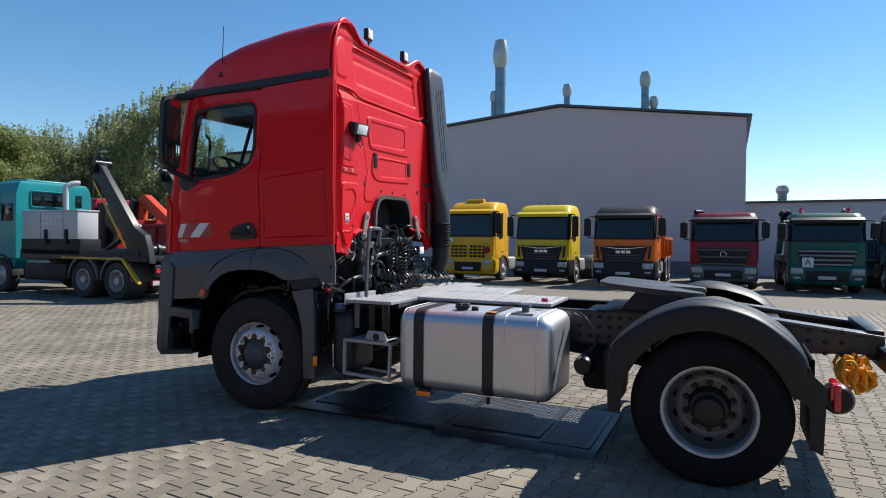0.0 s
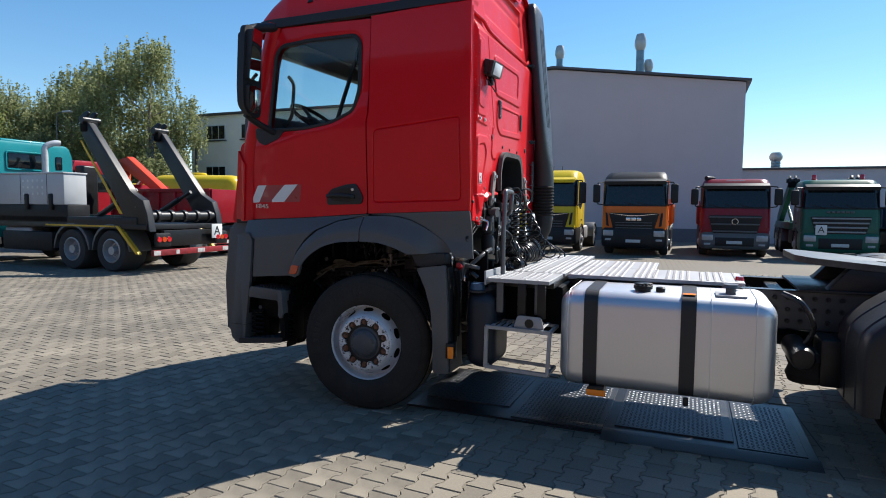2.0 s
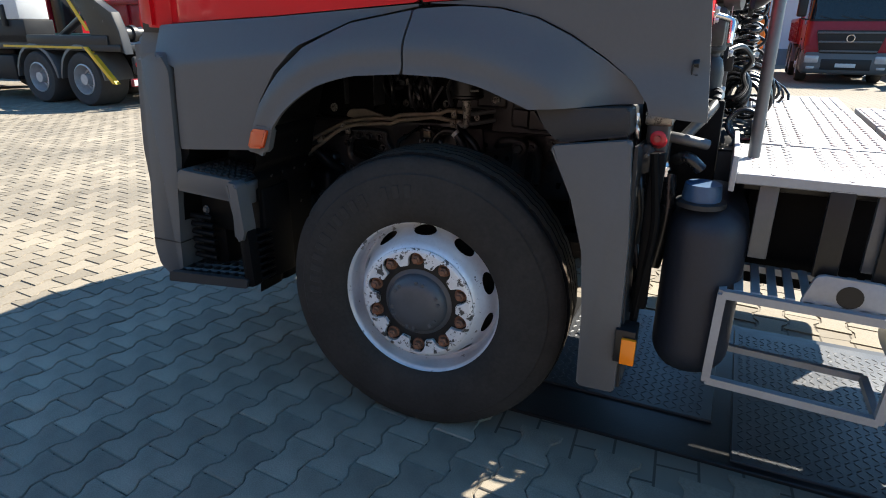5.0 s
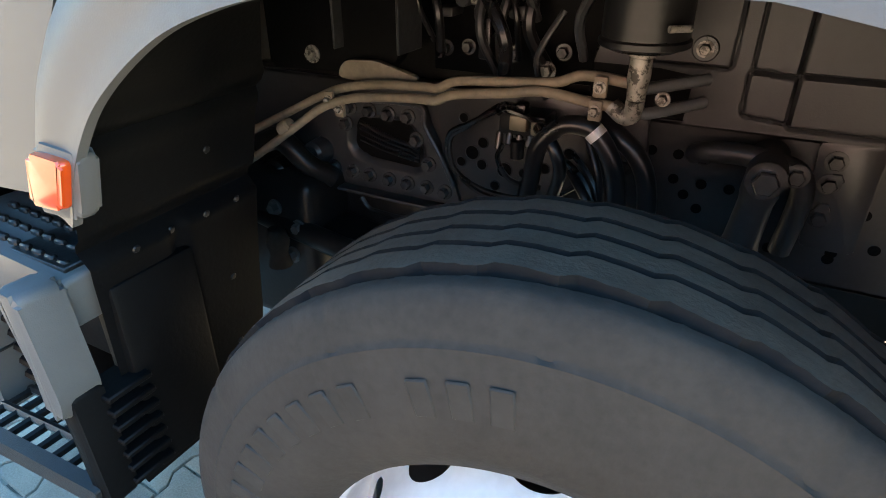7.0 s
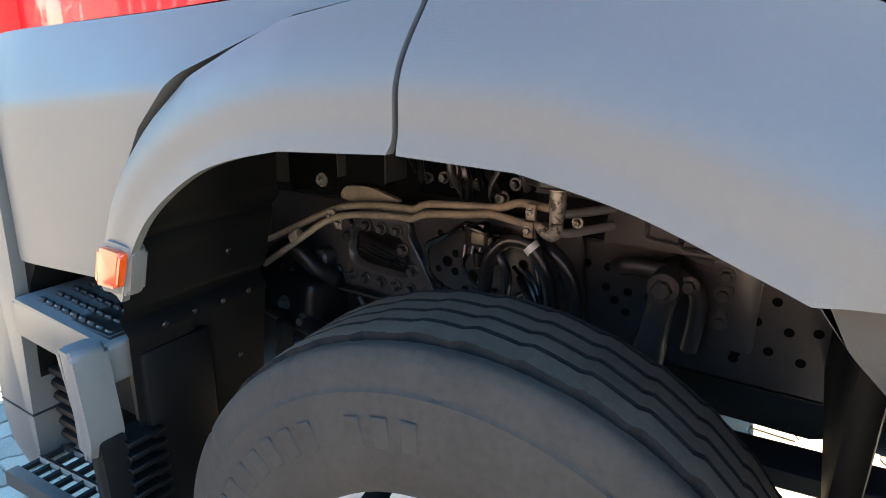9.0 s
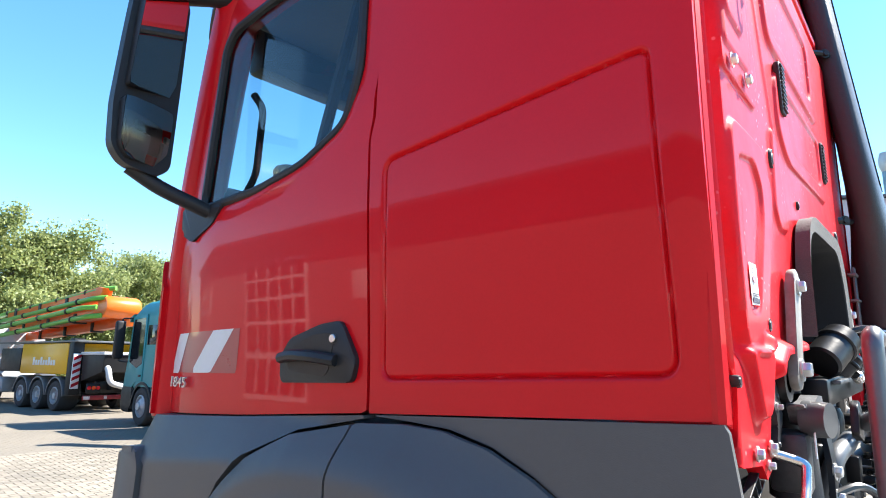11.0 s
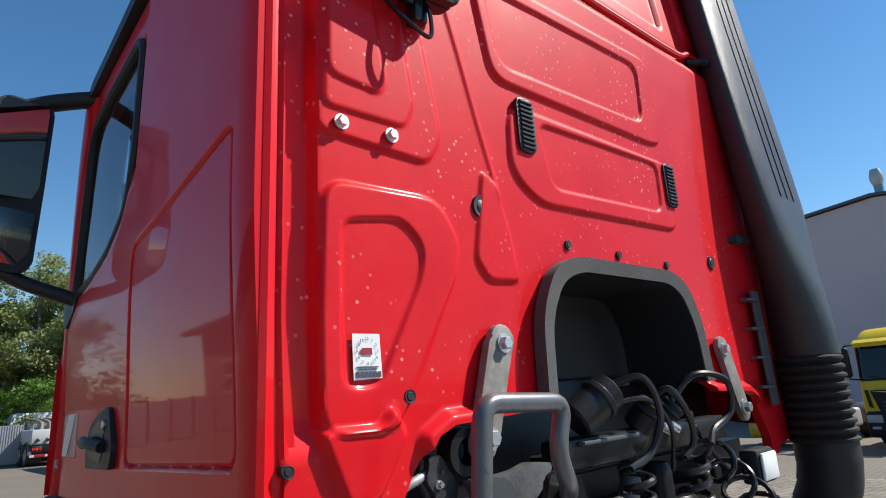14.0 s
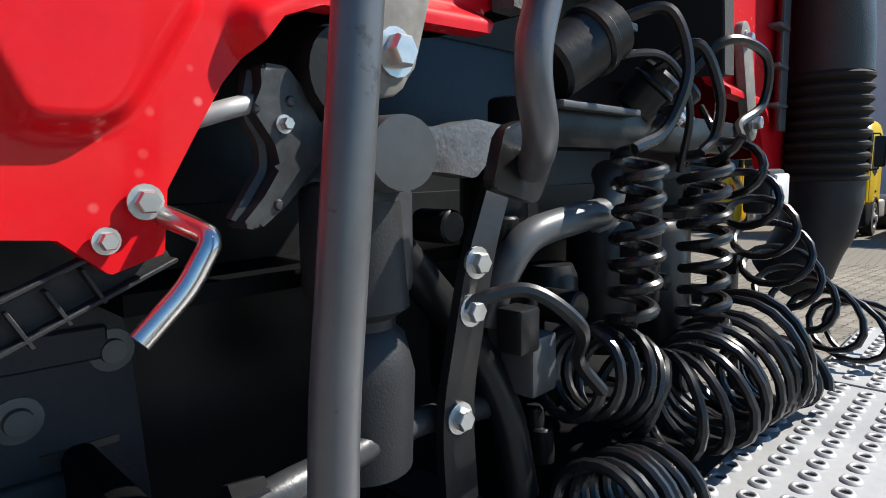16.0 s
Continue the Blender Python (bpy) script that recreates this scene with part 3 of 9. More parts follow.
# front: lower panel, pillars and windscreen
bm = B()
prism(bm, rounded([(-1.47, 1.40), (-1.15, 1.40), (-1.12, 2.1), (-1.36, 2.1)], 0.06), "y", 0.22, 2 * YC - 0.22)
part("front_panel", bm, RED, truck)
for s in (0, 1):
    bm = B()
    pts = [(-1.22, 0.17, 1.42), (-1.20, 0.17, 1.9), (-1.10, 0.15, 2.3), (-0.98, 0.13, 2.7), (-0.88, 0.12, 3.03)]
    tube(bm, spline([(x, y if not s else 2 * YC - y, z) for x, y, z in pts], 5), 0.085, 12)
    part("pillar", bm, RED, truck)
ws = part("windscreen", sheet("windscreen", [(0.2, 2.08), (2 * YC - 0.2, 2.08), (2 * YC - 0.2, 3.0), (0.2, 3.0)], [], 0.1,
          lambda u, v: (-1.36 + 0.40 * (v - 2.08) + 0.10 * ((u - YC) / YC) ** 2, u, v)), GLASS, truck, "tinted windscreen")
ws.visible_shadow = False
part("sun_visor", box(B(), (-1.12, 0.3, 2.84), (-1.0, 2 * YC - 0.3, 3.06), 0.03), DARK_PLASTIC, truck)
# corner air deflector in front of the door
part("air_deflector", sheet("air_deflector", [(-1.36, 1.44), (-1.215, 1.43), (-1.20, 1.9), (-1.30, 2.02), (-1.34, 1.7)], [], 0.02,
     lambda u, v: (u, 0.10 + 1.2 * (np.maximum(0, -1.2 - u)) ** 1.5 - 0.03, v), (0, 0.03, 0)), RED, truck, "red corner air deflector")
# inside the cab
part("cab_floor", box(B(), (-1.35, 0.14, 1.40), (0.64, 2 * YC - 0.14, 1.47)), BLACK, truck)
part("dashboard", prism(B(), rounded([(-1.33, 1.47), (-0.95, 1.47), (-0.92, 2.05), (-1.06, 2.32), (-1.30, 2.33)], 0.05), "y", 0.2, 2 * YC - 0.2), INTERIOR, truck)
bm = B()
c0 = Vector((-0.82, 0.55, 2.31))
wm = Matrix.Translation(c0) @ Euler((0, radians(36), 0)).to_matrix().to_4x4()
tube(bm, [wm @ Vector((0.23 * math.cos(a), 0.23 * math.sin(a), 0)) for a in np.linspace(0, 2 * math.pi, 37)], 0.017, 8, cap=False)
for a in (0.3, math.pi - 0.3, -math.pi / 2):
    tube(bm, [wm @ Vector((0, 0, -0.02)), wm @ Vector((0.22 * math.cos(a), 0.22 * math.sin(a), 0))], 0.016, 6)
lathe(bm, [(0, 0.01), (0.07, 0.0), (0.08, -0.03), (0, -0.04)], wm, 16)
tube(bm, [wm @ Vector((0, 0, -0.03)), (-1.0, 0.55, 2.0)], 0.04, 8)
part("steering_wheel", bm, DARK_PLASTIC, truck, "black steering wheel")
for y in (0.62, 2 * YC - 0.62):
    bm = box(B(), (-0.32, y - 0.25, 1.75), (0.2, y + 0.25, 1.9), 0.05)
    box(bm, (0.08, y - 0.25, 1.85), (0.22, y + 0.25, 2.50), 0.05)
    box(bm, (0.10, y - 0.15, 2.5), (0.2, y + 0.15, 2.68), 0.04)
    box(bm, (-0.25, y - 0.2, 1.47), (0.15, y + 0.2, 1.75))
    part("seat", bm, INTERIOR, truck)
bm = B()
tube(bm, bent([(-0.86, 0.17, 2.2), (-0.80, 0.19, 2.3), (-0.78, 0.19, 2.56), (-0.82, 0.17, 2.62)], 0.04), 0.014, 8)
part("grab_handle", bm, DARK_PLASTIC, truck)
part("headliner", box(B(), (-0.95, 0.2, 2.98), (0.78, 2 * YC - 0.2, 3.02)), INTERIOR, truck)

# ---- cab rear wall ----
def mirror_y(poly):
    return [(2 * YC - a, b) for a, b in poly][::-1]


LOWER = [(0.092, 2.98), (0.095, 1.68), (0.112, 1.60), (0.104, 1.478), (0.235, 1.465), (0.268, 1.436), (0.308, 1.448), (0.313, 1.498), (0.362, 1.583), (0.41, 1.641), (0.45, 1.657), (0.69, 1.668), (0.71, 1.70)]
WALL = LOWER + [(0.752, 1.72)] + [(0.765, 1.86), (0.82, 1.955), (0.90, 1.985), (1.33, 1.985), (1.40, 1.955), (1.455, 1.86), (1.468, 1.72)] + mirror_y(LOWER)
F1 = rounded([(0.187, 2.10), (0.46, 2.105), (0.515, 2.02), (0.50, 1.95), (0.33, 1.66), (0.172, 1.66)], 0.05)
F2 = rounded([(0.224, 2.03), (0.36, 2.05), (0.415, 2.0), (0.40, 1.93), (0.29, 1.735), (0.218, 1.735)], 0.03)
F3 = rounded([(0.19, 2.79), (0.26, 2.78), (0.325, 2.33), (0.31, 2.30), (0.19, 2.31)], 0.03)
F4 = rounded([(0.17, 2.86), (0.36, 2.86), (0.48, 2.25), (0.44, 2.18), (0.17, 2.195)], 0.03)
F5 = rounded([(0.60, 2.76), (1.46, 2.78), (1.47, 2.47), (1.40, 2.455), (0.66, 2.455)], 0.06)
F6 = rounded([(0.65, 2.72), (1.38, 2.735), (1.37, 2.52), (0.69, 2.50)], 0.05)
F7 = rounded([(0.71, 2.40), (1.50, 2.40), (1.50, 2.17), (0.80, 2.15), (0.70, 2.22)], 0.06)
F8 = rounded([(0.82, 2.375), (1.42, 2.385), (1.41, 2.22), (0.86, 2.20)], 0.04)
F9 = rounded([(0.60, 2.20), (0.645, 2.17), (0.68, 2.055), (0.70, 1.95), (0.60, 1.945), (0.562, 1.99)], 0.02)
F11 = rounded([(0.185, 2.82), (0.33, 2.81), (0.40, 2.30), (0.375, 2.245), (0.185, 2.245)], 0.02)
F10 = rounded([(0.165, 1.668), (0.285, 1.668), (0.31, 1.70), (0.345, 1.65), (0.285, 1.555), (0.262, 1.542), (0.218, 1.542)], 0.014)


def wall_at(u, v):
    x = np.full(u.shape, 0.83)
    for poly, h, w in ((F1, 0.010, 0.006), (F2, -0.008, 0.005), (F3, 0.006, 0.005), (F11, 0.006, 0.005), (F4, 0.008, 0.006), (F5, 0.010, 0.008), (F6, -0.008, 0.005),
                       (F7, 0.009, 0.007), (F8, -0.007, 0.005), (F9, 0.008, 0.006), (F10, 0.018, 0.008)):
        x = x + h * (1 - step01(signed(poly, u, v), -w, w))
    # diagonal crease, side channels, top ledge, turned-out lower edge
    d = gap([(0.44, 2.86), (0.553, 2.486), (0.60, 2.32), (0.655, 2.14)], u, v, closed=False)[0]
    x = x + 0.005 * np.exp(-(d / 0.006) ** 2)
    e = np.minimum(u - 0.092, 2 * YC - 0.092 - u)
    x = x - 0.026 * step01(e, 0.018, 0.03) * (1 - step01(e, 0.072, 0.088)) * step01(v, 1.62, 1.70)
    x = x - 0.02 * (1 - step01(e, 0.0, 0.02))
    x = x - 0.036 * step01(v, 2.86, 2.94)
    low = gap([(0.40, 1.63), (0.45, 1.657), (0.69, 1.668)], u, v, closed=False)[0]
    low = np.minimum(low, gap(mirror_y([(0.40, 1.63), (0.45, 1.657), (0.69, 1.668)]), u, v, closed=False)[0])
    x = x + 0.024 * (1 - step01(low, 0.012, 0.034))
    return x, u, v


rear_wall = part("rear_wall", sheet("rear_wall", WALL, [], 0.0048, wall_at, (-0.03, 0, 0)), RED_REAR, truck, "pressed red rear wall of the cab, speckled with marks")
UP_TOP = [(0.11, 3.25), (0.20, 3.48), (0.30, 3.59), (0.42, 3.60), (0.54, 3.53), (0.68, 3.47)]
UP = [(0.085, 2.98), (2 * YC - 0.085, 2.98)] + [(2 * YC - a, b) for a, b in UP_TOP] + UP_TOP[::-1]
U1 = rounded([(0.50, 3.05), (1.74, 3.05), (1.74, 3.385), (0.47, 3.385)], 0.03)
U2 = rounded([(0.17, 3.06), (0.335, 3.06), (0.335, 3.43), (0.27, 3.44), (0.17, 3.33)], 0.03)


def upper_at(u, v):
    x = 0.79 - 0.11 * (v - 2.98)
    x = x + 0.0 * u - 0.016 * (1 - step01(signed(U1, u, v), -0.009, 0.009))
    x = x - 0.010 * np.exp(-((v - 3.28) / 0.02) ** 2) * (1 - step01(signed(U1, u, v), -0.02, 0.02))
    for p in (U2, mirror_y(U2)):
        x = x + 0.012 * (1 - step01(signed(p, u, v), -0.012, 0.012))
    x = x + 0.014 * np.exp(-((v - 3.40) / 0.012) ** 2) * (1 - step01(np.abs(u - YC), 0.58, 0.66))
    return x + 0.012 * step01(v, 3.43, 3.47), u, v


part("rear_wall_top", sheet("rear_wall_top", UP, [], 0.012, upper_at, (-0.05, 0, 0)), RED_REAR, truck, "red upper rear panel below the roof edge")
bm = B()
edge = [(0.80, 0.085, 2.95), (0.785, 0.11, 3.25), (0.765, 0.19, 3.48), (0.745, 0.29, 3.595), (0.738, 0.40, 3.612), (0.735, 0.53, 3.55), (0.735, 0.68, 3.485), (0.735, 0.90, 3.474)]
tube(bm, spline(edge + [(0.735, YC, 3.472)] + [(x, 2 * YC - y, z) for x, y, z in edge[::-1]], 8), 0.02, 8)
part("roof_flange", bm, RED, truck, "folded red roof edge")
lip = [(0.80, 0.10, 2.975), (0.806, 0.34, 2.968), (0.812, 0.40, 2.955), (0.82, 0.47, 2.922), (0.822, 0.60, 2.912), (0.822, 0.90, 2.91)]
part("wall_ledge", tube(B(), spline(lip + [(0.822, YC, 2.91)] + [(x, 2 * YC - y, z) for x, y, z in lip[::-1]], 8), 0.013, 8), RED, truck, "folded red ledge across the rear wall")
for y in (0.088, 2 * YC - 0.088):
    part("corner_bead", tube(B(), [(0.812, y, 1.53), (0.812, y, 2.98)], 0.016, 8), RED, truck)
part("wall_back", box(B(), (0.70, 0.16, 2.06), (0.76, 2 * YC - 0.16, 3.0)), INTERIOR, truck)

# tunnel with a foam seal round it
bm = B()
arch_in = [(0.752, 1.70), (0.765, 1.86), (0.82, 1.955), (0.90, 1.985), (1.33, 1.985), (1.40, 1.955), (1.455, 1.86), (1.468, 1.70)]
path_in = bent([Vector((0, a, b)) for a, b in arch_in], 0.05, 4)
path_out = [Vector((0, YC + (p.y - YC) * 1.105, 1.70 + (p.z - 1.70) * 1.125)) for p in path_in]
for side in (0,):
    v = [[bm.verts.new((x, p.y, p.z)) for p in q] for x, q in ((0.838, path_in), (0.866, path_in), (0.872, path_out), (0.838, path_out))]
    for a in range(4):
        r0, r1 = v[a], v[(a + 1) % 4]
        for k in range(len(r0) - 1):
            bm.faces.new((r0[k], r0[k + 1], r1[k + 1], r1[k]))
    bm.faces.new([q[0] for q in v])
    bm.faces.new([q[-1] for q in v][::-1])
part("foam_seal", bm, FOAM, truck, "thick grey foam seal round the tunnel")
bm = B()
v = [[bm.verts.new((x, YC + (p.y - YC) * s, 1.66 + (p.z - 1.66) * s)) for p in path_in] for x, s in ((0.862, 0.992), (0.70, 0.985), (0.60, 0.95), (0.57, 0.82))]
for r0, r1 in zip(v, v[1:]):
    for k in range(len(r0) - 1):
        bm.faces.new((r0[k], r0[k + 1], r1[k + 1], r1[k]))
bm.faces.new(v[-1])
part("tunnel", bm, DARK_PLASTIC, truck, "black moulded engine tunnel")

for y, z, r in ((0.591, 2.11, 0.028), (0.605, 2.045, 0.014), (0.899, 2.058, 0.013), (1.13, 2.054, 0.013), (1.394, 2.049, 0.013), (1.706, 2.086, 0.024), (0.115, 1.614, 0.011), (0.355, 1.715, 0.014)):
    part("plug", lathe(B(), [(0, 0.006), (r * 0.5, 0.006), (r * 0.6, 0.004), (r * 0.9, 0.005), (r, 0.0), (r, -0.01)], align((0.837 if y == 0.355 else 0.831, y, z), (0.9, y, z))[0], 20), DARK_PLASTIC, truck, "black blanking plug")
for y, z in ((0.222, 2.217), (0.339, 2.218)):
    part("bolt", bolt(B(), (0.842, y, z), (1, 0, 0), 0.011), ZINC, truck)
for y, z in ((0.188, 1.491), (0.294, 1.489), (0.265, 1.462)):
    part("bolt", bolt(B(), (0.834, y, z), (1, 0, 0), 0.0095 if z > 1.47 else 0.007, 0.009), ZINC, truck)

# vents, lamp, sticker
for y, z in ((0.765, 2.352), (1.478, 2.322)):
    bm = prism(B(), rounded([(y - 0.032, z - 0.075), (y + 0.032, z - 0.075), (y + 0.032, z + 0.075), (y - 0.032, z + 0.075)], 0.02), "x", 0.832, 0.846, 0.003)
    vent = part("vent", bm, DARK_PLASTIC, truck, "black slatted vent")
    bm = B()
    for k in range(11):
        box(bm, (0.845, y - 0.024, z - 0.062 + k * 0.0125 - 0.004), (0.851, y + 0.024, z - 0.062 + k * 0.0125 + 0.002), 0.001, 1)
    part("slats", bm, BLACK, vent)
LW = Vector((0.852, 0.378, 2.605))
lm = Matrix.Translation(LW) @ Euler((0, radians(14), radians(-4))).to_matrix().to_4x4()
LAMP_FACE = rounded([(-0.112, -0.056), (0.112, -0.056), (0.112, 0.056), (-0.112, 0.056)], 0.018, 6)
work = part("work_lamp", prism(B(), LAMP_FACE, "x", 0.0, 0.044, 0.006, lm), DARK_PLASTIC, truck, "rectangular work lamp with clear lens")
part("lamp_front", prism(B(), [(y * 0.985, z * 0.97) for y, z in LAMP_FACE], "x", 0.047, 0.078, 0.008, lm), DARK_PLASTIC, work)
part("lamp_gasket", prism(B(), [(y * 0.965, z * 0.95) for y, z in LAMP_FACE], "x", 0.04, 0.052, 0.0, lm), BLACK, work)
part("lens", box(B(), (0.070, -0.070, -0.044), (0.081, 0.082, 0.044), 0.004, 2, lm), LAMP_LENS, work, "clear ribbed lens")
part("lamp_stem", rod(B(), (0.875, 0.372, 2.52), (0.89, 0.372, 2.555), 0.012, seg=12), BLACK, work)
bm = B()
tube(bm, spline([(0.845, 0.32, 2.55), (0.87, 0.33, 2.50), (0.90, 0.36, 2.45), (0.91, 0.40, 2.43), (0.90, 0.41, 2.50), (0.88, 0.40, 2.55)], 6), 0.005, 6)
box(bm, (0.85, 0.38, 2.48), (0.89, 0.415, 2.56), 0.006)
part("cable", bm, HOSE, work)
STK = part("sticker", sheet("sticker", [(0.238, 1.748), (0.298, 1.750), (0.297, 1.828), (0.239, 1.828)], [], 0.01, lambda u, v: (np.full(u.shape, 0.8375), u, v)), WHITE, truck, "white inspection sticker with clock numerals")
INK = mat("printed_ink", (0.05, 0.05, 0.07), 0.6)
for k in range(12):
    a = radians(90 - 30 * (k + 1))
    lettering("numeral", str(k + 1), Matrix.Translation((0.8395, 0.268 + 0.022 * math.cos(a), 1.797 + 0.022 * math.sin(a))) @ Euler((radians(90), 0, radians(90))).to_matrix().to_4x4(), 0.008, INK, STK, 0.0002)
part("emblem", prism(B(), [(0.258, 1.791), (0.278, 1.791), (0.278, 1.803), (0.258, 1.803), (0.252, 1.797)], "x", 0.8385, 0.8395), FILM_RED, STK)
bm = B()
for k in range(6):
    box(bm, (0.8385, 0.2425 + k * 0.009, 1.752), (0.8392, 0.250 + k * 0.009, 1.762))
for k in range(2):
    box(bm, (0.8385, 0.247 - k * 0.003, 1.765 + k * 0.004), (0.8392, 0.287 + k * 0.003, 1.767 + k * 0.004))
part("grid", bm, INK, STK)

# small lamps on the roof edge, beacon, aerial
for y, z in ((0.79, 3.605), (1.55, 3.585)):
    lmp = part("roof_lamp", box(B(), (0.70, y - 0.05, z - 0.052), (0.755, y + 0.05, z + 0.058), 0.01), DARK_PLASTIC, truck, "small square work lamp on the roof edge")
    part("lens", box(B(), (0.7535, y - 0.042, z - 0.042), (0.760, y + 0.042, z + 0.048), 0.004), LAMP_LENS, lmp)
    bm = B()
    tube(bm, bent([(0.73, y + 0.054, z + 0.0), (0.73, y + 0.054, z - 0.065), (0.73, y - 0.054, z - 0.065), (0.73, y - 0.054, z + 0.0)], 0.015), 0.006, 6)
    tube(bm, [(0.73, y, z - 0.07), (0.74, y, z - 0.14)], 0.01, 6)
    part("bracket", bm, BLACK, lmp)
part("beacon", lathe(B(), [(0, 0.10), (0.05, 0.09), (0.065, 0.06), (0.065, 0.0), (0, 0)], Matrix.Translation((0.15, 0.62, 3.605)), 20), AMBER, truck, "orange beacon on the roof")
ab = part("aerial", lathe(B(), [(0, 0.05), (0.022, 0.045), (0.035, 0.0), (0, 0)], Matrix.Translation((-0.55, 0.115, 3.165)), 14), DARK_PLASTIC, truck)
part("rod", rod(B(), (-0.55, 0.115, 3.20), (-0.53, 0.115, 3.66), 0.006, 0.003, 6), BLACK, ab)

# mirrors: housing, two glasses, two arms
MX = -0.90
MIRROR_IN = 0.016
H_OUT = rounded([(-0.274, 2.915), (-0.244, 2.945), (-0.10, 2.935), (-0.082, 2.90), (-0.088, 2.60), (-0.098, 2.275), (-0.14, 2.24), (-0.255, 2.262), (-0.297, 2.315), (-0.304, 2.47), (-0.289, 2.71)], 0.03, 6)
H_OUT = [(y + MIRROR_IN, z) for y, z in H_OUT]
case = prism(B(), H_OUT, "x", MX - 0.045, MX, 0.012)
prism(case, [(-0.185 + (y + 0.185) * 0.72, 2.58 + (z - 2.58) * 0.88) for y, z in H_OUT], "x", MX - 0.085, MX - 0.04, 0.02)
mirror = part("mirror", case, DARK_PLASTIC, truck, "tall black two-piece side mirror")
G1 = rounded([(-0.258, 2.905), (-0.102, 2.912), (-0.106, 2.535), (-0.275, 2.525)], 0.015)
G2 = rounded([(-0.285, 2.48), (-0.108, 2.475), (-0.116, 2.27), (-0.25, 2.28), (-0.28, 2.32)], 0.015)
for g, tilt in (([(y + MIRROR_IN, z) for y, z in G1], 0.26), ([(y + MIRROR_IN, z) for y, z in G2], 0.20)):
    cy, cz = sum(p[0] for p in g) / len(g), sum(p[1] for p in g) / len(g)
    def tilted(u, v, cy=cy, cz=cz, k=tilt):
        return MX + 0.034 - k * (u - cy) + (0.10 if cz > 2.5 else 0.15) * (v - cz) - (0.0 if cz > 2.5 else 0.9) * ((u - cy) ** 2 + (v - cz) ** 2)

    bed = prism(B(), g, "x", MX - 0.01, MX, 0.0)
    for q in bed.verts:
        if q.co.x > MX - 0.005:
            q.co.x = tilted(q.co.y, q.co.z) - 0.003
    part("glass_bed", bed, DARK_PLASTIC, mirror)
    part("mirror_glass", sheet("mirror_glass", g, [], 0.03, lambda u, v: (tilted(u, v), u, v)), MIRROR, mirror, "mirror glass")
bm = B()
tube(bm, spline([(MX - 0.05, -0.16, 2.925), (MX - 0.02, -0.06, 2.965), (-0.87, 0.06, 2.99), (-0.83, 0.2, 3.0)], 6), 0.036, 10)
part("mirror_arm", bm, DARK_PLASTIC, mirror)
bm = B()
tube(bm, spline([(MX - 0.05, -0.20, 2.27), (MX - 0.03, -0.10, 2.215), (-0.90, 0.02, 2.17), (-0.88, 0.10, 2.14)], 6), 0.027, 10)
part("mirror_arm", bm, DARK_PLASTIC, mirror)
part("mirror_foot", prism(B(), rounded([(-1.07, 2.20), (-0.93, 2.165), (-0.78, 2.17), (-0.84, 2.10), (-0.98, 2.05), (-1.06, 2.09)], 0.02), "y", 0.055, 0.12, 0.012), DARK_PLASTIC, mirror)
bm = box(B(), (MX - 0.22, 0.16, 2.60), (MX - 0.14, 0.26, 2.72), 0.03)
part("wide_mirror", bm, DARK_PLASTIC, truck, "round close-range mirror ahead of the pillar")

# ---- grey lower panels ----
OUTER = [(-0.673, 1.00), (-0.645, 1.08), (-0.606, 1.171), (-0.53, 1.275), (-0.429, 1.360), (-0.245, 1.438), (-0.004, 1.480), (0.14, 1.487), (0.256, 1.479), (0.37, 1.452), (0.472, 1.405), (0.57, 1.345), (0.654, 1.285), (0.70, 1.226)]
INNER = [(-0.60, 0.985), (-0.575, 1.04), (-0.542, 1.093), (-0.494, 1.147), (-0.43, 1.195), (-0.357, 1.236), (-0.28, 1.262), (-0.197, 1.280), (-0.016, 1.291), (0.13, 1.287), (0.244, 1.262), (0.353, 1.222), (0.389, 1.207)]


def skirt(x, z):
    """Grey side: upright below, leaning in towards the red above; rounded off at the front."""
    fold = 1.285 + 0.06 * np.clip((x + 1.02) / 0.55, 0, 1)          # the fold rises towards the wheel arch
    t = np.clip((z - fold) / (1.47 - fold), 0, 1)
    y = -0.02 + 0.09 * (np.sqrt(t * t + 0.004) - math.sqrt(0.004))
    return y + 0.7 * np.maximum(0, -0.96 - x) ** 2


shift = lambda poly, dx, dz: [(a + dx, b + dz) for a, b in poly]
FRONT_SKIRT = [(-1.06, 0.965), (-0.68, 0.995)] + shift(OUTER[1:7], -0.014, 0.008) + [(-0.02, 1.495), (-0.6, 1.458), (-1.18, 1.43), (-1.17, 1.33), (-1.03, 1.28)]
part("front_skirt", sheet("front_skirt", FRONT_SKIRT, [], 0.014, lambda u, v: (u, skirt(u, v), v), (0, 0.06, 0)), GREY_PLASTIC, truck, "grey plastic panel below the door")
REAR_SKIRT = [(-0.004, 1.497)] + shift(OUTER[7:], 0.001, 0.0035) + [(0.71, 1.20), (0.862, 1.185), (0.825, 1.53)]
part("rear_skirt", sheet("rear_skirt", REAR_SKIRT, [], 0.014, lambda u, v: (u, 0.065 + 3.0 * np.maximum(0, u - 0.78) ** 2 - 0.03 * step01(-v, -1.35, -1.2), v), (0, 0.012, 0)), GREY_PLASTIC, truck, "grey plastic panel behind the wheel arch")


def fender_at(u, v):
    d = gap(INNER, u, v, closed=False)[0]
    return u, -0.052 + 0.10 * step01(d, 0.06, 0.24) - 0.006 * step01(-d, -0.03, 0.0) + 0.02 * step01(u, 0.3, 0.7), v


def arc2(pts):
    """A smooth curve through 2D points."""
    return [(p.x, p.z) for p in spline([(a, 0, b) for a, b in pts], 6)]


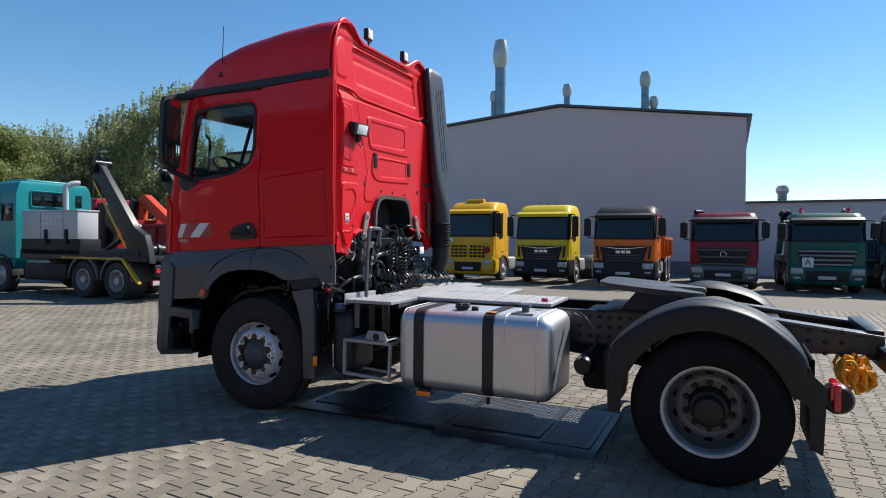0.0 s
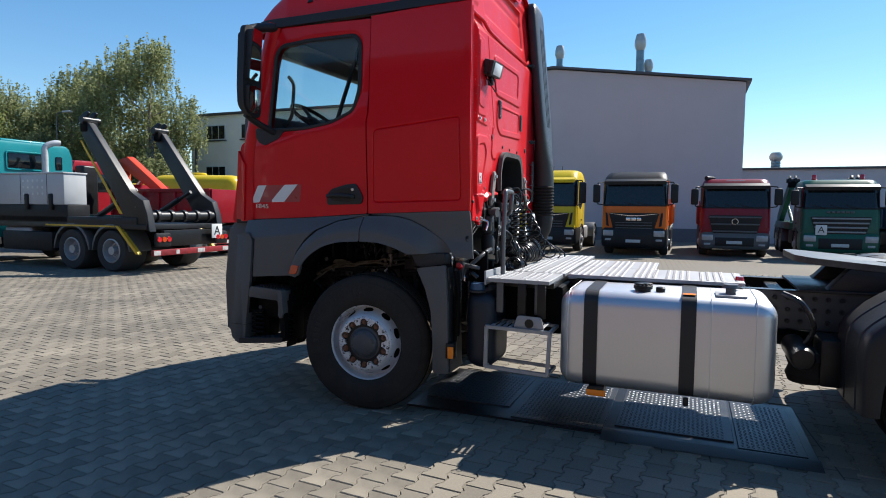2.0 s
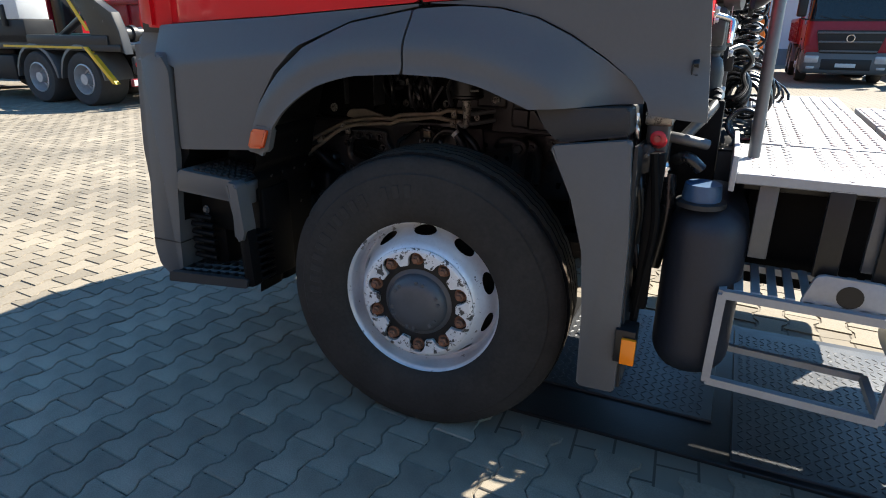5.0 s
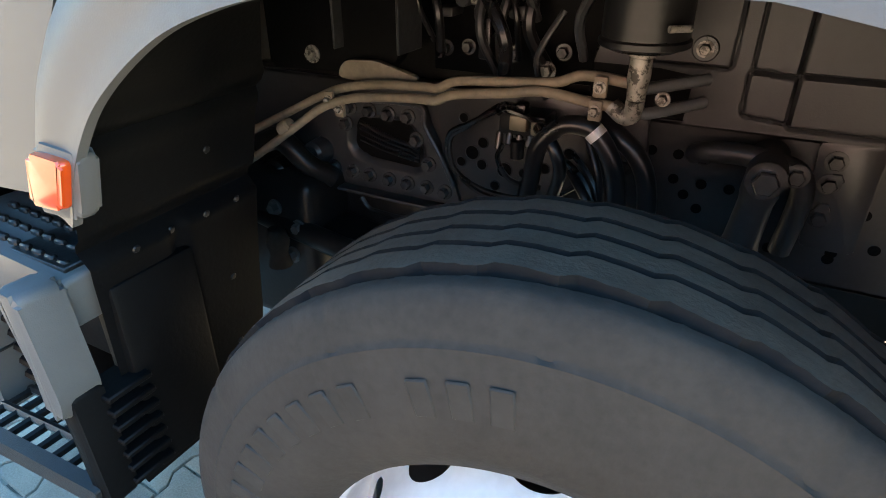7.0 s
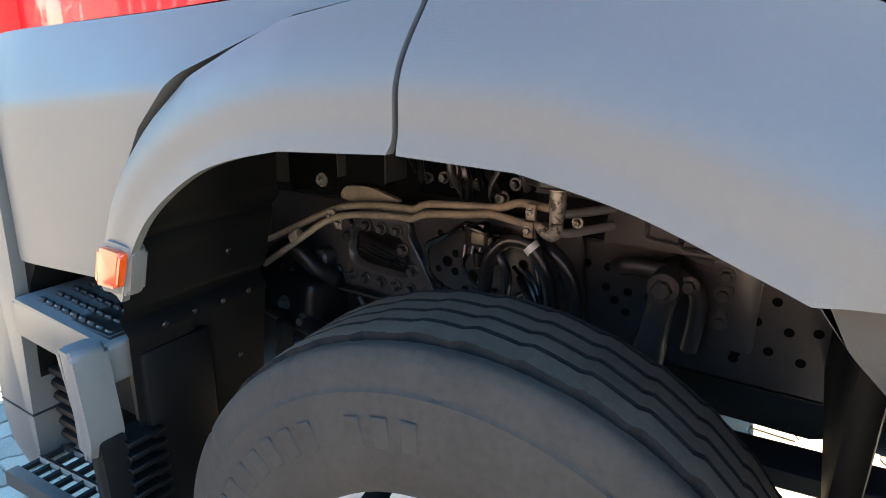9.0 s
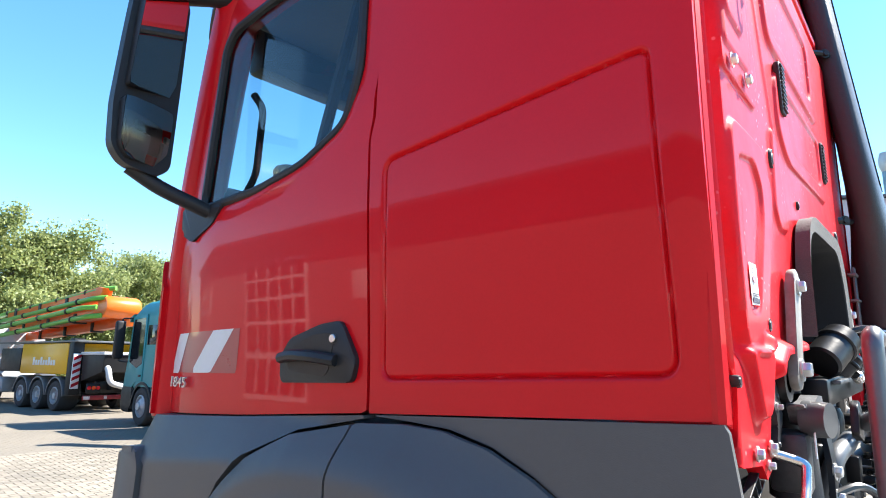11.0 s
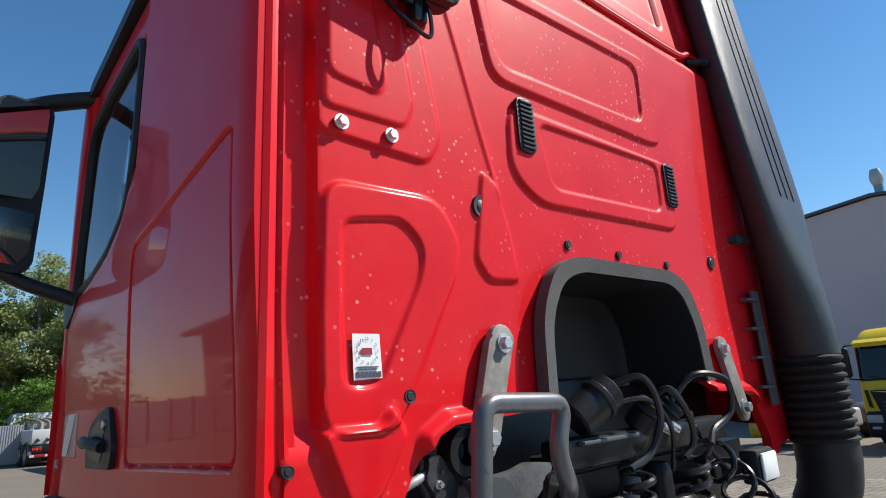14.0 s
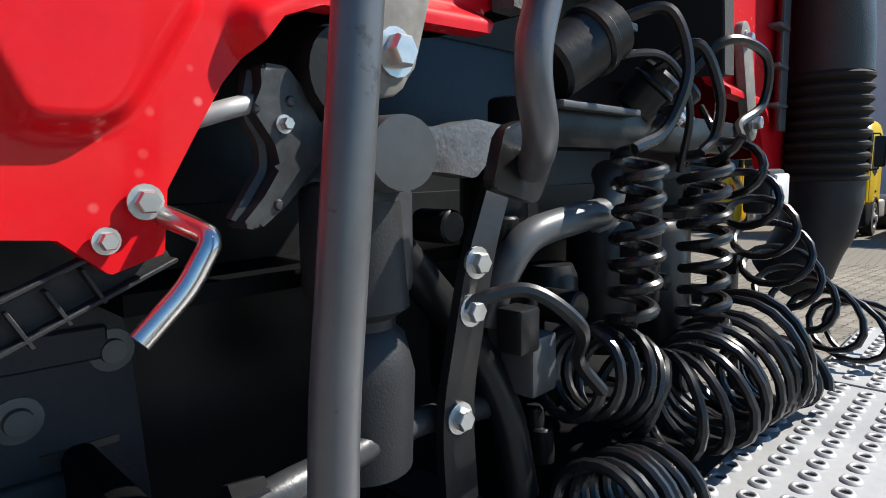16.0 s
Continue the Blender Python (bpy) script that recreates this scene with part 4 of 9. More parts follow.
SEAM = 0.004
FA = OUTER[:7] + [(-0.02 - SEAM, 1.478), (-0.018 - SEAM, 1.291)] + arc2(INNER[:8])[::-1]
FB = [(-0.018 + SEAM, 1.291), (-0.02 + SEAM, 1.480)] + OUTER[7:] + arc2(INNER[9:])[::-1]
fa = part("fender_front", sheet("fender_front", FA, [], 0.012, fender_at, (0, 0.014, 0)), GREY_PLASTIC, truck, "grey plastic wheel arch, front half")
fb = part("fender_rear", sheet("fender_rear", FB, [], 0.012, fender_at, (0, 0.014, 0)), GREY_PLASTIC, truck, "grey plastic wheel arch, rear half")
# side marker
amb = part("side_marker", prism(B(), rounded([(-0.668, 0.995), (-0.575, 1.0), (-0.545, 1.09), (-0.63, 1.095)], 0.012), "y", -0.057, -0.03, 0.008), GREY_PLASTIC, fa)
part("lens", prism(B(), rounded([(-0.655, 1.012), (-0.588, 1.015), (-0.56, 1.082), (-0.628, 1.085)], 0.01), "y", -0.07, -0.05, 0.008), AMBER, amb, "orange side marker lens")
# dark filler and mud flap behind the wheel
part("arch_filler", prism(B(), rounded([(0.385, 1.205), (0.665, 1.222), (0.672, 1.145), (0.47, 1.112), (0.43, 1.15)], 0.01), "y", -0.005, 0.3, 0.01), DARK_PLASTIC, truck)
FLAP = [(0.458, 1.108), (0.683, 1.140), (0.706, 0.85), (0.715, 0.352), (0.595, 0.348), (0.592, 0.6), (0.575, 0.80), (0.53, 0.96)]
flap = part("mud_flap", prism(B(), rounded(FLAP, 0.012), "y", -0.045, -0.012, 0.008), GREY_PLASTIC, truck, "grey plastic panel behind the front wheel")
part("flap_return", prism(B(), [(0.69, 1.12), (0.70, 1.12), (0.725, 0.36), (0.712, 0.36)], "y", -0.02, 0.22), DARK_PLASTIC, flap)
part("reflector", box(B(), (0.722, -0.078, 0.475), (0.765, -0.062, 0.56), 0.004), ORANGE_REFLECTOR, flap, "orange side reflector")
part("reflector_bracket", box(B(), (0.70, -0.06, 0.47), (0.76, 0.02, 0.58), 0.004), BLACK, flap)

# bumper corner and steps
BUMP = [(-1.205, 1.325), (-1.225, 1.1), (-1.235, 0.92), (-1.27, 0.66), (-1.285, 0.52), (-1.27, 0.44), (-1.21, 0.395), (-1.135, 0.405), (-1.125, 0.56), (-1.075, 0.95), (-1.05, 1.27), (-1.09, 1.335)]
bump = part("bumper", prism(B(), rounded(BUMP, 0.02), "y", -0.028, 2 * YC + 0.028, 0.02), GREY_PLASTIC, truck, "grey bumper corner")
part("bumper_front", prism(B(), rounded([(-1.50, 0.42), (-1.2, 0.40), (-1.2, 1.40), (-1.46, 1.40), (-1.52, 0.9)], 0.05), "y", 0.18, 2 * YC - 0.18, 0.04), GREY_PLASTIC, truck)
part("bumper_joint", box(B(), (-1.28, -0.031, 0.558), (-1.12, 0.05, 0.562)), BLACK, bump)
part("corner_inner", prism(B(), [(-1.08, 1.28), (-1.03, 1.28), (-1.03, 0.95), (-1.07, 0.9), (-1.14, 0.5), (-1.18, 0.5)], "y", 0.0, 0.25), BLACK_MATT, truck)
stepu = part("upper_step", prism(B(), rounded([(-1.08, 0.80), (-0.705, 0.782), (-0.70, 0.868), (-1.06, 0.888)], 0.012), "y", -0.045, 0.24, 0.01), GREY_PLASTIC, truck, "upper cab step with black tread")
bm = B()
for i in range(9):
    for j in range(6):
        x, y = -1.0 + i * 0.031, -0.02 + j * 0.036
        box(bm, (x, y, 0.876 - 0.055 * (x + 1.03)), (x + 0.022, y + 0.012, 0.896 - 0.055 * (x + 1.03)), 0.003, 1)
box(bm, (-1.015, -0.028, 0.865), (-0.72, 0.21, 0.876), 0.002, 1, Matrix.Translation((0, 0, 0.001)))
part("tread", bm, BLACK, stepu)
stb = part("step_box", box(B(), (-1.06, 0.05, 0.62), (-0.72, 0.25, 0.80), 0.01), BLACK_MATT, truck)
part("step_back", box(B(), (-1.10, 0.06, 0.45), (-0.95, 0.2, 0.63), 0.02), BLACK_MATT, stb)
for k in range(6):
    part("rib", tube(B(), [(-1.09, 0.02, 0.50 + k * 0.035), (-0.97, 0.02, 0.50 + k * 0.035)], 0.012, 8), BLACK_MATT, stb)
lows = part("lower_step", prism(B(), rounded([(-1.13, 0.415), (-0.70, 0.46), (-0.69, 0.50), (-1.12, 0.46)], 0.01), "y", -0.11, -0.085), DARK_PLASTIC, truck, "lower cab step with open grid tread")
for i in range(9):
    x = -1.11 + i * 0.05
    part("grid_bar", tube(B(), [(x, -0.10, 0.442 + 0.105 * (x + 1.13)), (x, 0.14, 0.442 + 0.105 * (x + 1.13))], 0.009, 6), BLACK, lows)
for j in range(5):
    part("grid_bar", tube(B(), [(-1.12, -0.09 + j * 0.055, 0.445), (-0.70, -0.09 + j * 0.055, 0.489)], 0.009, 6), BLACK, lows)
part("step_bar", prism(B(), rounded([(-0.745, 0.885), (-0.69, 0.88), (-0.675, 0.70), (-0.69, 0.655), (-0.725, 0.66), (-0.72, 0.75)], 0.015), "y", -0.115, -0.05, 0.014), GREY_PLASTIC, truck, "grey step bracket")
part("step_post", prism(B(), rounded([(-0.72, 0.70), (-0.675, 0.70), (-0.665, 0.47), (-0.71, 0.465)], 0.01), "y", -0.10, -0.05, 0.008), BLACK_MATT, truck, "black step post")
for k in range(7):
    part("post_rib", box(B(), (-0.725, -0.06, 0.485 + 0.03 * k), (-0.655, 0.02, 0.497 + 0.03 * k), 0.003, 1), BLACK_MATT, truck)
bm = box(B(), (-0.73, 0.0, 0.46), (-0.67, 0.16, 0.84), 0.01)
part("step_side", bm, BLACK_MATT, truck)
for z in (0.70, 0.665):
    part("bolt", bolt(B(), (-1.03, 0.048, z), (0, -1, 0), 0.012), STEEL_GREY, truck)

# ---- wheels ----
def tyre_mesh(r, w, outer, worn=False):
    """A worn road tyre about the y axis: wavy grooves in the tread. outer: y of its outer sidewall."""
    prof = [(0.292, 0.032), (0.302, 0.018), (0.33, 0.006), (0.37, 0.0), (0.42, 0.002), (0.45, 0.008), (r - 0.066, 0.010), (r - 0.061, 0.016), (r - 0.057, 0.017), (r - 0.030, 0.026), (r - 0.014, 0.036), (r - 0.010, 0.044)]
    cuts = [0.112, 0.1545, 0.197, 0.241] if worn else [0.074, 0.118, 0.1575, 0.197, 0.241]
    tread = [(r - 0.009, 0.058), (r - 0.018, 0.0605), (r - 0.018, 0.0665), (r - 0.001, 0.0685)] if worn else [(r - 0.003, 0.058)]
    for c in cuts:
        tread += [(r, c - 0.0058), (r - 0.015, c - 0.0042), (r - 0.015, c + 0.0042), (r, c + 0.0058)]
    tread += [(r - 0.003, w - 0.058)]
    full = [(a, b, 0) for a, b in prof] + [(a, b, 1) for a, b in tread] + [(a, w - b, 0) for a, b in prof[::-1]]
    n = 400
    jag = random.Random(7)
    verts, faces = [], []
    for k in range(n):
        a = 2 * math.pi * k / n
        ph = (k % 10) / 10
        zig = (0.010 if worn else 0.0075) * (ph / 0.8 if ph <= 0.8 else (1 - ph) / 0.2) - 0.004 + jag.uniform(-0.0007, 0.0007)
        for j, (q, d, f) in enumerate(full):
            lug = 0.0035 if (not f and q > r - 0.0615 and (k % 33) < 2) else 0.0
            if worn and f and q < r and q > r - 0.012:
                lug += jag.uniform(0.0, 0.0015)
            rr = q - lug
            verts.append((rr * math.cos(a), outer + d + (zig if f and len(prof) < j < len(prof) + len(tread) - 1 else 0), rr * math.sin(a)))
    m = len(full)
    for k in range(n):
        for j in range(m - 1):
            a, b = k * m, ((k + 1) % n) * m
            faces.append((a + j, b + j, b + j + 1, a + j + 1))
    me = bpy.data.meshes.new("tyre")
    me.from_pydata(verts, [], faces)
    me.polygons.foreach_set("use_smooth", [True] * len(faces))
    first, last = len(prof) - 1, len(prof) + len(tread) - 1
    me.materials.append(RUBBER if worn else SHADE_RUBBER)
    me.materials.append(TREAD if worn else SHADE_RUBBER)
    me.materials.append(SHADE_RUBBER)
    # groove faces take it too: unworn black, with their shade in the colour
    kinds = [(2 if min(full[j][0], full[j + 1][0]) < r - 0.0125 else 1) if first < j < last else 0 for j in range(m - 1)]
    me.polygons.foreach_set("material_index", kinds * n)
    me.set_sharp_from_angle(angle=radians(38))
    return me


def disc_mesh(prof, holes_at, n_holes, hw, hh):
    """A wheel disc about the y axis with oval openings. prof: (radius, y) points."""
    P = np.array(prof, float)
    s = np.r_[0, np.cumsum(np.hypot(*np.diff(P, axis=0).T))]
    R0 = holes_at[0]
    L = 2 * math.pi * R0
    sc = holes_at[1]
    holes = []
    for k in range(n_holes):
        u0 = L * (k + 0.5) / n_holes
        holes.append([(u0 + hw * math.cos(t), sc + hh * math.sin(t)) for t in np.linspace(0, 2 * math.pi, 25)[:-1]])

    def at(u, v):
        r, y = np.interp(v, s, P[:, 0]), np.interp(v, s, P[:, 1])
        a = 2 * math.pi * u / L
        return r * np.cos(a), y, r * np.sin(a)
    return sheet("disc", [(0, 0), (L, 0), (L, s[-1]), (0, s[-1])], holes, 0.0075, at)


def wheel(name, m, r, w, front, parent, label):
    out = -0.03
    if front:
        prof = [(0.298, -0.004), (0.300, 0.006), (0.293, 0.012), (0.285, 0.020), (0.281, 0.085), (0.272, 0.098), (0.262, 0.092), (0.250, 0.062), (0.236, 0.024), (0.221, -0.006), (0.210, -0.018), (0.203, -0.020), (0.197, -0.012), (0.160, -0.012), (0.118, -0.012)]
        holes = (0.246, 0.158)
    else:
        prof = [(0.298, -0.004), (0.300, 0.006), (0.292, 0.012), (0.280, 0.016), (0.272, 0.045), (0.262, 0.050), (0.254, 0.11), (0.240, 0.150), (0.215, 0.172), (0.192, 0.180), (0.182, 0.172), (0.16, 0.172), (0.13, 0.172)]
        holes = (0.232, 0.196)
    me = disc_mesh(prof, holes, 10, *((0.041, 0.031) if front else (0.030, 0.017)))
    base = part(name, me, WHEEL_STEEL if front else REAR_STEEL, parent, label)
    base.matrix_basis = m
    tyre = part("tyre", tyre_mesh(r, w, out, front), RUBBER if front else SHADE_RUBBER, base, "black road tyre with worn wavy grooves")
    # dark drum behind the openings
    dz = -0.13 if front else -0.215
    bm = lathe(B(), [(0.0, dz), (0.262, dz), (0.265, -0.26), (0.0, -0.26)], Euler((radians(90), 0, 0)).to_matrix().to_4x4(), 40)
    part("brake_drum", bm, BLACK, base)
    bm = lathe(B(), [(0.292, -0.02), (0.288, -0.10), (0.270, -0.12), (0.270, -0.22), (0.29, -0.25)], Euler((radians(90), 0, 0)).to_matrix().to_4x4(), 48)
    part("rim_barrel", bm, WHEEL_STEEL if front else REAR_STEEL, base)
    turn = Euler((radians(90), 0, 0)).to_matrix().to_4x4()
    if front:
        cap = [(0, 0.062), (0.055, 0.062), (0.075, 0.058), (0.098, 0.046), (0.108, 0.034), (0.112, 0.022), (0.126, 0.016), (0.128, 0.006)]
    else:
        cap = [(0, 0.03), (0.06, 0.03), (0.085, 0.022), (0.095, 0.0), (0.100, -0.05), (0.118, -0.06), (0.125, -0.12), (0.135, -0.173)]
    hub = part("hub_cap", lathe(B(), cap, turn, 48), HUB_GREY if front else GREASE, base, "dark grey hub cap" if front else "greasy dark hub")
    if not front:
        part("rim_edge", lathe(B(), [(0.302, 0.002), (0.301, 0.008), (0.292, 0.008), (0.279, 0.0), (0.271, -0.03)], turn, 64), RIM_EDGE, base, "brighter rim edge")
        # paler ring paints the highlight round the inner flange
        part("flange_ring", lathe(B(), [(0.197, -0.178), (0.190, -0.172), (0.183, -0.168), (0.178, -0.171)], turn, 48), RIM_EDGE, base)
    if front:
        for k in range(6):
            a = 2 * math.pi * (k + 0.3) / 6
            for e in (-0.14, 0.14):
                q = Vector((0.088 * math.cos(a + e), -0.051, 0.088 * math.sin(a + e)))
                part("stud", lathe(B(), [(0.007, 0.0), (0.007, 0.004), (0, 0.005)], align(q, q + Vector((0, -1, 0)))[0], 10), HUB_GREY, hub)
    for k in range(10):
        a = 2 * math.pi * (k + 0.5) / 10
        rr = 0.1675 if front else 0.155
        y0 = -0.012 if front else 0.171
        q = Vector((rr * math.cos(a), y0, rr * math.sin(a)))
        bm = lathe(B(), [(0.0235, 0), (0.022, 0.007), (0, 0.007)], align(q, q + Vector((0, -1, 0)))[0], 16)
        lathe(bm, [(0.0165, 0.006), (0.0165, 0.024), (0.011, 0.026), (0.010, 0.034), (0, 0.034)], align(q, q + Vector((0, -1, 0)))[0], 6)
        part("wheel_nut", bm, RUST if front else GREASE, base, "rusty wheel nut" if front else "")
    if front:
        # nut ring with a scallop round every nut
        inner = []
        for k in range(240):
            a = 2 * math.pi * k / 240
            w = (a * 10 / (2 * math.pi)) % 1.0
            rr = 0.146 + 0.048 * math.sqrt(max(0.0, 1 - ((w - 0.5) / 0.32) ** 2))
            inner.append((rr * math.cos(a), rr * math.sin(a)))
        outer = [(0.207 * math.cos(2 * math.pi * k / 90), 0.207 * math.sin(2 * math.pi * k / 90)) for k in range(90)]
        part("hub_flange", lathe(B(), [(0.118, 0.0), (0.118, 0.0145), (0.194, 0.0145), (0.196, 0.010)], turn, 48), BLACK, base)
        part("nut_ring", sheet("nut_ring", outer, [inner], 0.004, lambda u, v: (u, np.full(u.shape, -0.034) + 0.006 * step01(np.hypot(u, v), 0.197, 0.207), v), (0, 0.016, 0)), RING_PAINT, base, "chipped white nut ring")
    return base


STEER = 6.0
wheel("front_wheel", pose(0.005, 0.007, 0.505, 0, 0, STEER), 0.53, 0.315, True, truck, "silver steel front wheel with chipped paint")
wheel("far_front_wheel", pose(0.005, 2 * YC - 0.007, 0.505, 0, 0, 180 + STEER), 0.53, 0.315, True, truck, "silver steel front wheel")
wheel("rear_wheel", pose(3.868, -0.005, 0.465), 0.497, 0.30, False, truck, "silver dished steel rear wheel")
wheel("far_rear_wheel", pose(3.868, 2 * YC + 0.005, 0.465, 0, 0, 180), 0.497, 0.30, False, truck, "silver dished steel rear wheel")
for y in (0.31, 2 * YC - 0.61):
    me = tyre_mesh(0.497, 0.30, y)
    o = part("inner_tyre", me, SHADE_RUBBER, truck)
    o.matrix_basis = Matrix.Translation((3.868, 0, 0.465))
# raised letters on the front tyre's sidewall, worn
LETTER = mat("sidewall_relief", (0.030, 0.028, 0.026), 0.75, vary=0.3, spec=0.2)
fw = bpy.data.objects["front_wheel"]
for k in range(15):
    if k in (11,):
        continue
    a = radians(181 - k * 6.2)
    mm = Matrix.Translation((0.408 * math.cos(a), -0.0300, 0.408 * math.sin(a))) @ Euler((0, -a + radians(90), 0)).to_matrix().to_4x4()
    part("relief_bar", box(B(), (-0.013, -0.0004, -0.024), (0.013, 0.004, 0.024), 0.002, 1, mm), LETTER, fw)
part("front_axle", box(B(), (-0.06, 0.3, 0.42), (0.06, 2 * YC - 0.3, 0.54), 0.03), BLACK, truck)
part("rear_axle", rod(B(), (3.87, 0.5, 0.465), (3.87, 2 * YC - 0.5, 0.465), 0.11, seg=20), BLACK, truck)
part("differential", lathe(B(), [(0, -0.2), (0.15, -0.17), (0.24, -0.05), (0.24, 0.05), (0.15, 0.17), (0, 0.2)], Matrix.Translation((3.87, YC, 0.465)) @ Euler((0, radians(90), 0)).to_matrix().to_4x4(), 24), BLACK, truck)

# ---- frame ----
def rail(y0, inward):
    bm = prism(B(), [(-1.2, 0.72), (4.0, 0.72), (4.4, 0.76), (4.95, 0.80), (4.95, 0.90), (4.4, 0.955), (4.1, 0.99), (-1.2, 0.99)], "y", y0, y0 + 0.009)
    for z in (0.72, 0.981):
        box(bm, (-1.2, y0, z), (4.0, y0 + inward * 0.08, z + 0.009), 0.002, 1)
    return bm


# the near rail takes the lightened copy, the far rail plain black
part("frame_rail", rail(0.725, 1), FRAME_LIGHTENED, truck, "black steel frame rail")
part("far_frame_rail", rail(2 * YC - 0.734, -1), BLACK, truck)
for x in (0.6, 1.3, 2.9, 3.55, 4.3, 4.9):
    part("cross_member", box(B(), (x - 0.05, 0.74, 0.75), (x + 0.05, 2 * YC - 0.74, 0.96), 0.01), BLACK, truck)
for x in (2.86, 2.94, 3.02, 3.10, 3.18, 3.26, 4.5, 4.6, 4.7):
    for z in (0.78, 0.86, 0.94):
        part("bolt", bolt(B(), (x, 0.724, z), (0, -1, 0), 0.012, 0.012), BLACK, truck)
part("gearbox", lathe(B(), [(0, 0), (0.22, 0.02), (0.3, 0.25), (0.3, 0.7), (0.2, 1.0), (0.1, 1.3), (0, 1.3)], Matrix.Translation((0.2, YC, 0.78)) @ Euler((0, radians(90), 0)).to_matrix().to_4x4(), 24), BLACK, truck)
part("prop_shaft", rod(B(), (1.4, YC, 0.75), (3.75, YC, 0.52), 0.06, seg=16), BLACK, truck)
part("engine", box(B(), (-1.0, 0.82, 0.55), (0.55, 2 * YC - 0.82, 1.38), 0.08), BLACK, truck)
part("air_tank", lathe(B(), [(0, 0), (0.1, 0.02), (0.12, 0.06), (0.12, 0.74), (0.1, 0.78), (0, 0.8)], Matrix.Translation((2.98, 0.55, 0.62)) @ Euler((radians(90), 0, 0)).to_matrix().to_4x4() @ Matrix.Translation((0, 0, -0.2)) @ Matrix.Scale(0.6, 4), 24), BLACK, truck)
bm = B()
tube(bm, spline([(2.88, 0.5, 1.0), (2.98, 0.42, 0.95), (3.05, 0.42, 0.8), (3.0, 0.45, 0.66)], 6), 0.018, 8)
part("brake_hose", bm, HOSE, truck)
part("spring_seat", box(B(), (3.10, 0.45, 0.42), (3.26, 0.72, 0.72), 0.02), BLACK, truck)
part("air_bellows", lathe(B(), [(0, 0), (0.11, 0), (0.13, 0.05), (0.11, 0.1), (0.13, 0.15), (0.11, 0.2), (0, 0.2)], Matrix.Translation((3.05, 0.58, 0.42)), 24), RUBBER, truck)

# ---- fuel tank ----
tank = part("fuel_tank", box(B(), (1.49, 0.03, 0.352), (2.81, 0.68, 1.005), 0.108, 9), ALU_TANK, truck, "brushed aluminium fuel tank")
for x in (1.66, 2.262):
    bm = B()
    pts = rounded([(0.024, 0.356), (0.686, 0.356), (0.686, 1.012), (0.024, 1.012)], 0.115, 8)
    a = [bm.verts.new((x, p, q)) for p, q in pts]
    b = [bm.verts.new((x + 0.09, p, q)) for p, q in pts]
    for k in range(len(pts)):
        j = (k + 1) % len(pts)
        bm.faces.new((a[k], b[k], b[j], a[j]))
    part("tank_strap", bm, DARK_PLASTIC, tank, "black tank strap")
    part("strap_bolt", rod(B(), (x + 0.045, 0.05, 0.31), (x + 0.045, 0.05, 0.36), 0.016, seg=8), BLACK, tank)
for x, w in ((1.555, 0.006), (2.44, 0.004), (2.69, 0.007)):
    pts = rounded([(0.029, 0.351), (0.681, 0.351), (0.681, 1.006), (0.029, 1.006)], 0.108, 9)
    part("weld_seam", tube(B(), [(x, p, q) for p, q in pts + pts[:1]], w * 0.5, 6, cap=False), ALU_TANK, tank)
cap = part("filler_cap", lathe(B(), [(0.05, 0), (0.052, 0.018), (0.062, 0.02), (0.062, 0.045), (0.05, 0.052), (0, 0.052)], Matrix.Translation((2.02, 0.20, 1.003)), 18), BLACK, tank, "black fuel filler cap")
bm = B()
for k in range(6):
    box(bm, (-0.058, -0.007, 0.05), (0.058, 0.007, 0.062), 0.002, 1, Matrix.Translation((2.02, 0.20, 1.003)) @ Euler((0, 0, k * math.pi / 6)).to_matrix().to_4x4())
part("ribs", bm, BLACK, cap)
send = part("tank_sender", box(B(), (2.46, 0.12, 1.003), (2.64, 0.30, 1.018), 0.004), ALU, tank, "aluminium plate with level sender on the tank")
part("sender_head", lathe(B(), [(0, 0.075), (0.045, 0.075), (0.05, 0.05), (0.03, 0.045), (0.03, 0), (0, 0)], Matrix.Translation((2.55, 0.21, 1.015)), 18), STEEL_GREY, send)
part("breather", rod(B(), (2.13, 0.2, 1.0), (2.13, 0.2, 1.04), 0.03, seg=14, bevel=0.005), BLACK, tank)
part("red_tap", lathe(B(), [(0, 0.03), (0.025, 0.03), (0.03, 0), (0, 0)], Matrix.Translation((2.62, 0.50, 1.08)), 14), RED_LENS, truck, "red air tap")
part("tank_reflector", box(B(), (1.69, 0.018, 0.31), (1.815, 0.03, 0.35), 0.004), ORANGE_REFLECTOR, truck, "orange side reflector")
part("reflector_tab", box(B(), (1.70, 0.03, 0.315), (1.80, 0.2, 0.37), 0.004), BLACK, truck)
part("sticker", box(B(), (2.27, 0.09, 1.0125), (2.345, 0.16, 1.0135)), ORANGE_REFLECTOR, truck)

# ---- step frame and additive tank ahead of it ----
bm = B()
fr = [(0.967, 0.418), (1.416, 0.400), (1.429, 0.697), (0.972, 0.705)]
for (a, b), (c, d) in zip(fr, fr[1:] + fr[:1]):
    tube(bm, [(a, 0.05, b), (c, 0.05, d)], 0.017, 4)
for (a, b) in fr:
    tube(bm, [(a, 0.05, b), (a, 0.30, b)], 0.015, 4)
tube(bm, [(0.967, 0.3, 0.418), (1.416, 0.3, 0.40)], 0.015, 4)
tube(bm, [(0.972, 0.3, 0.705), (1.429, 0.3, 0.697)], 0.015, 4)
stf = part("step_frame", bm, ALU, truck, "aluminium access step frame")
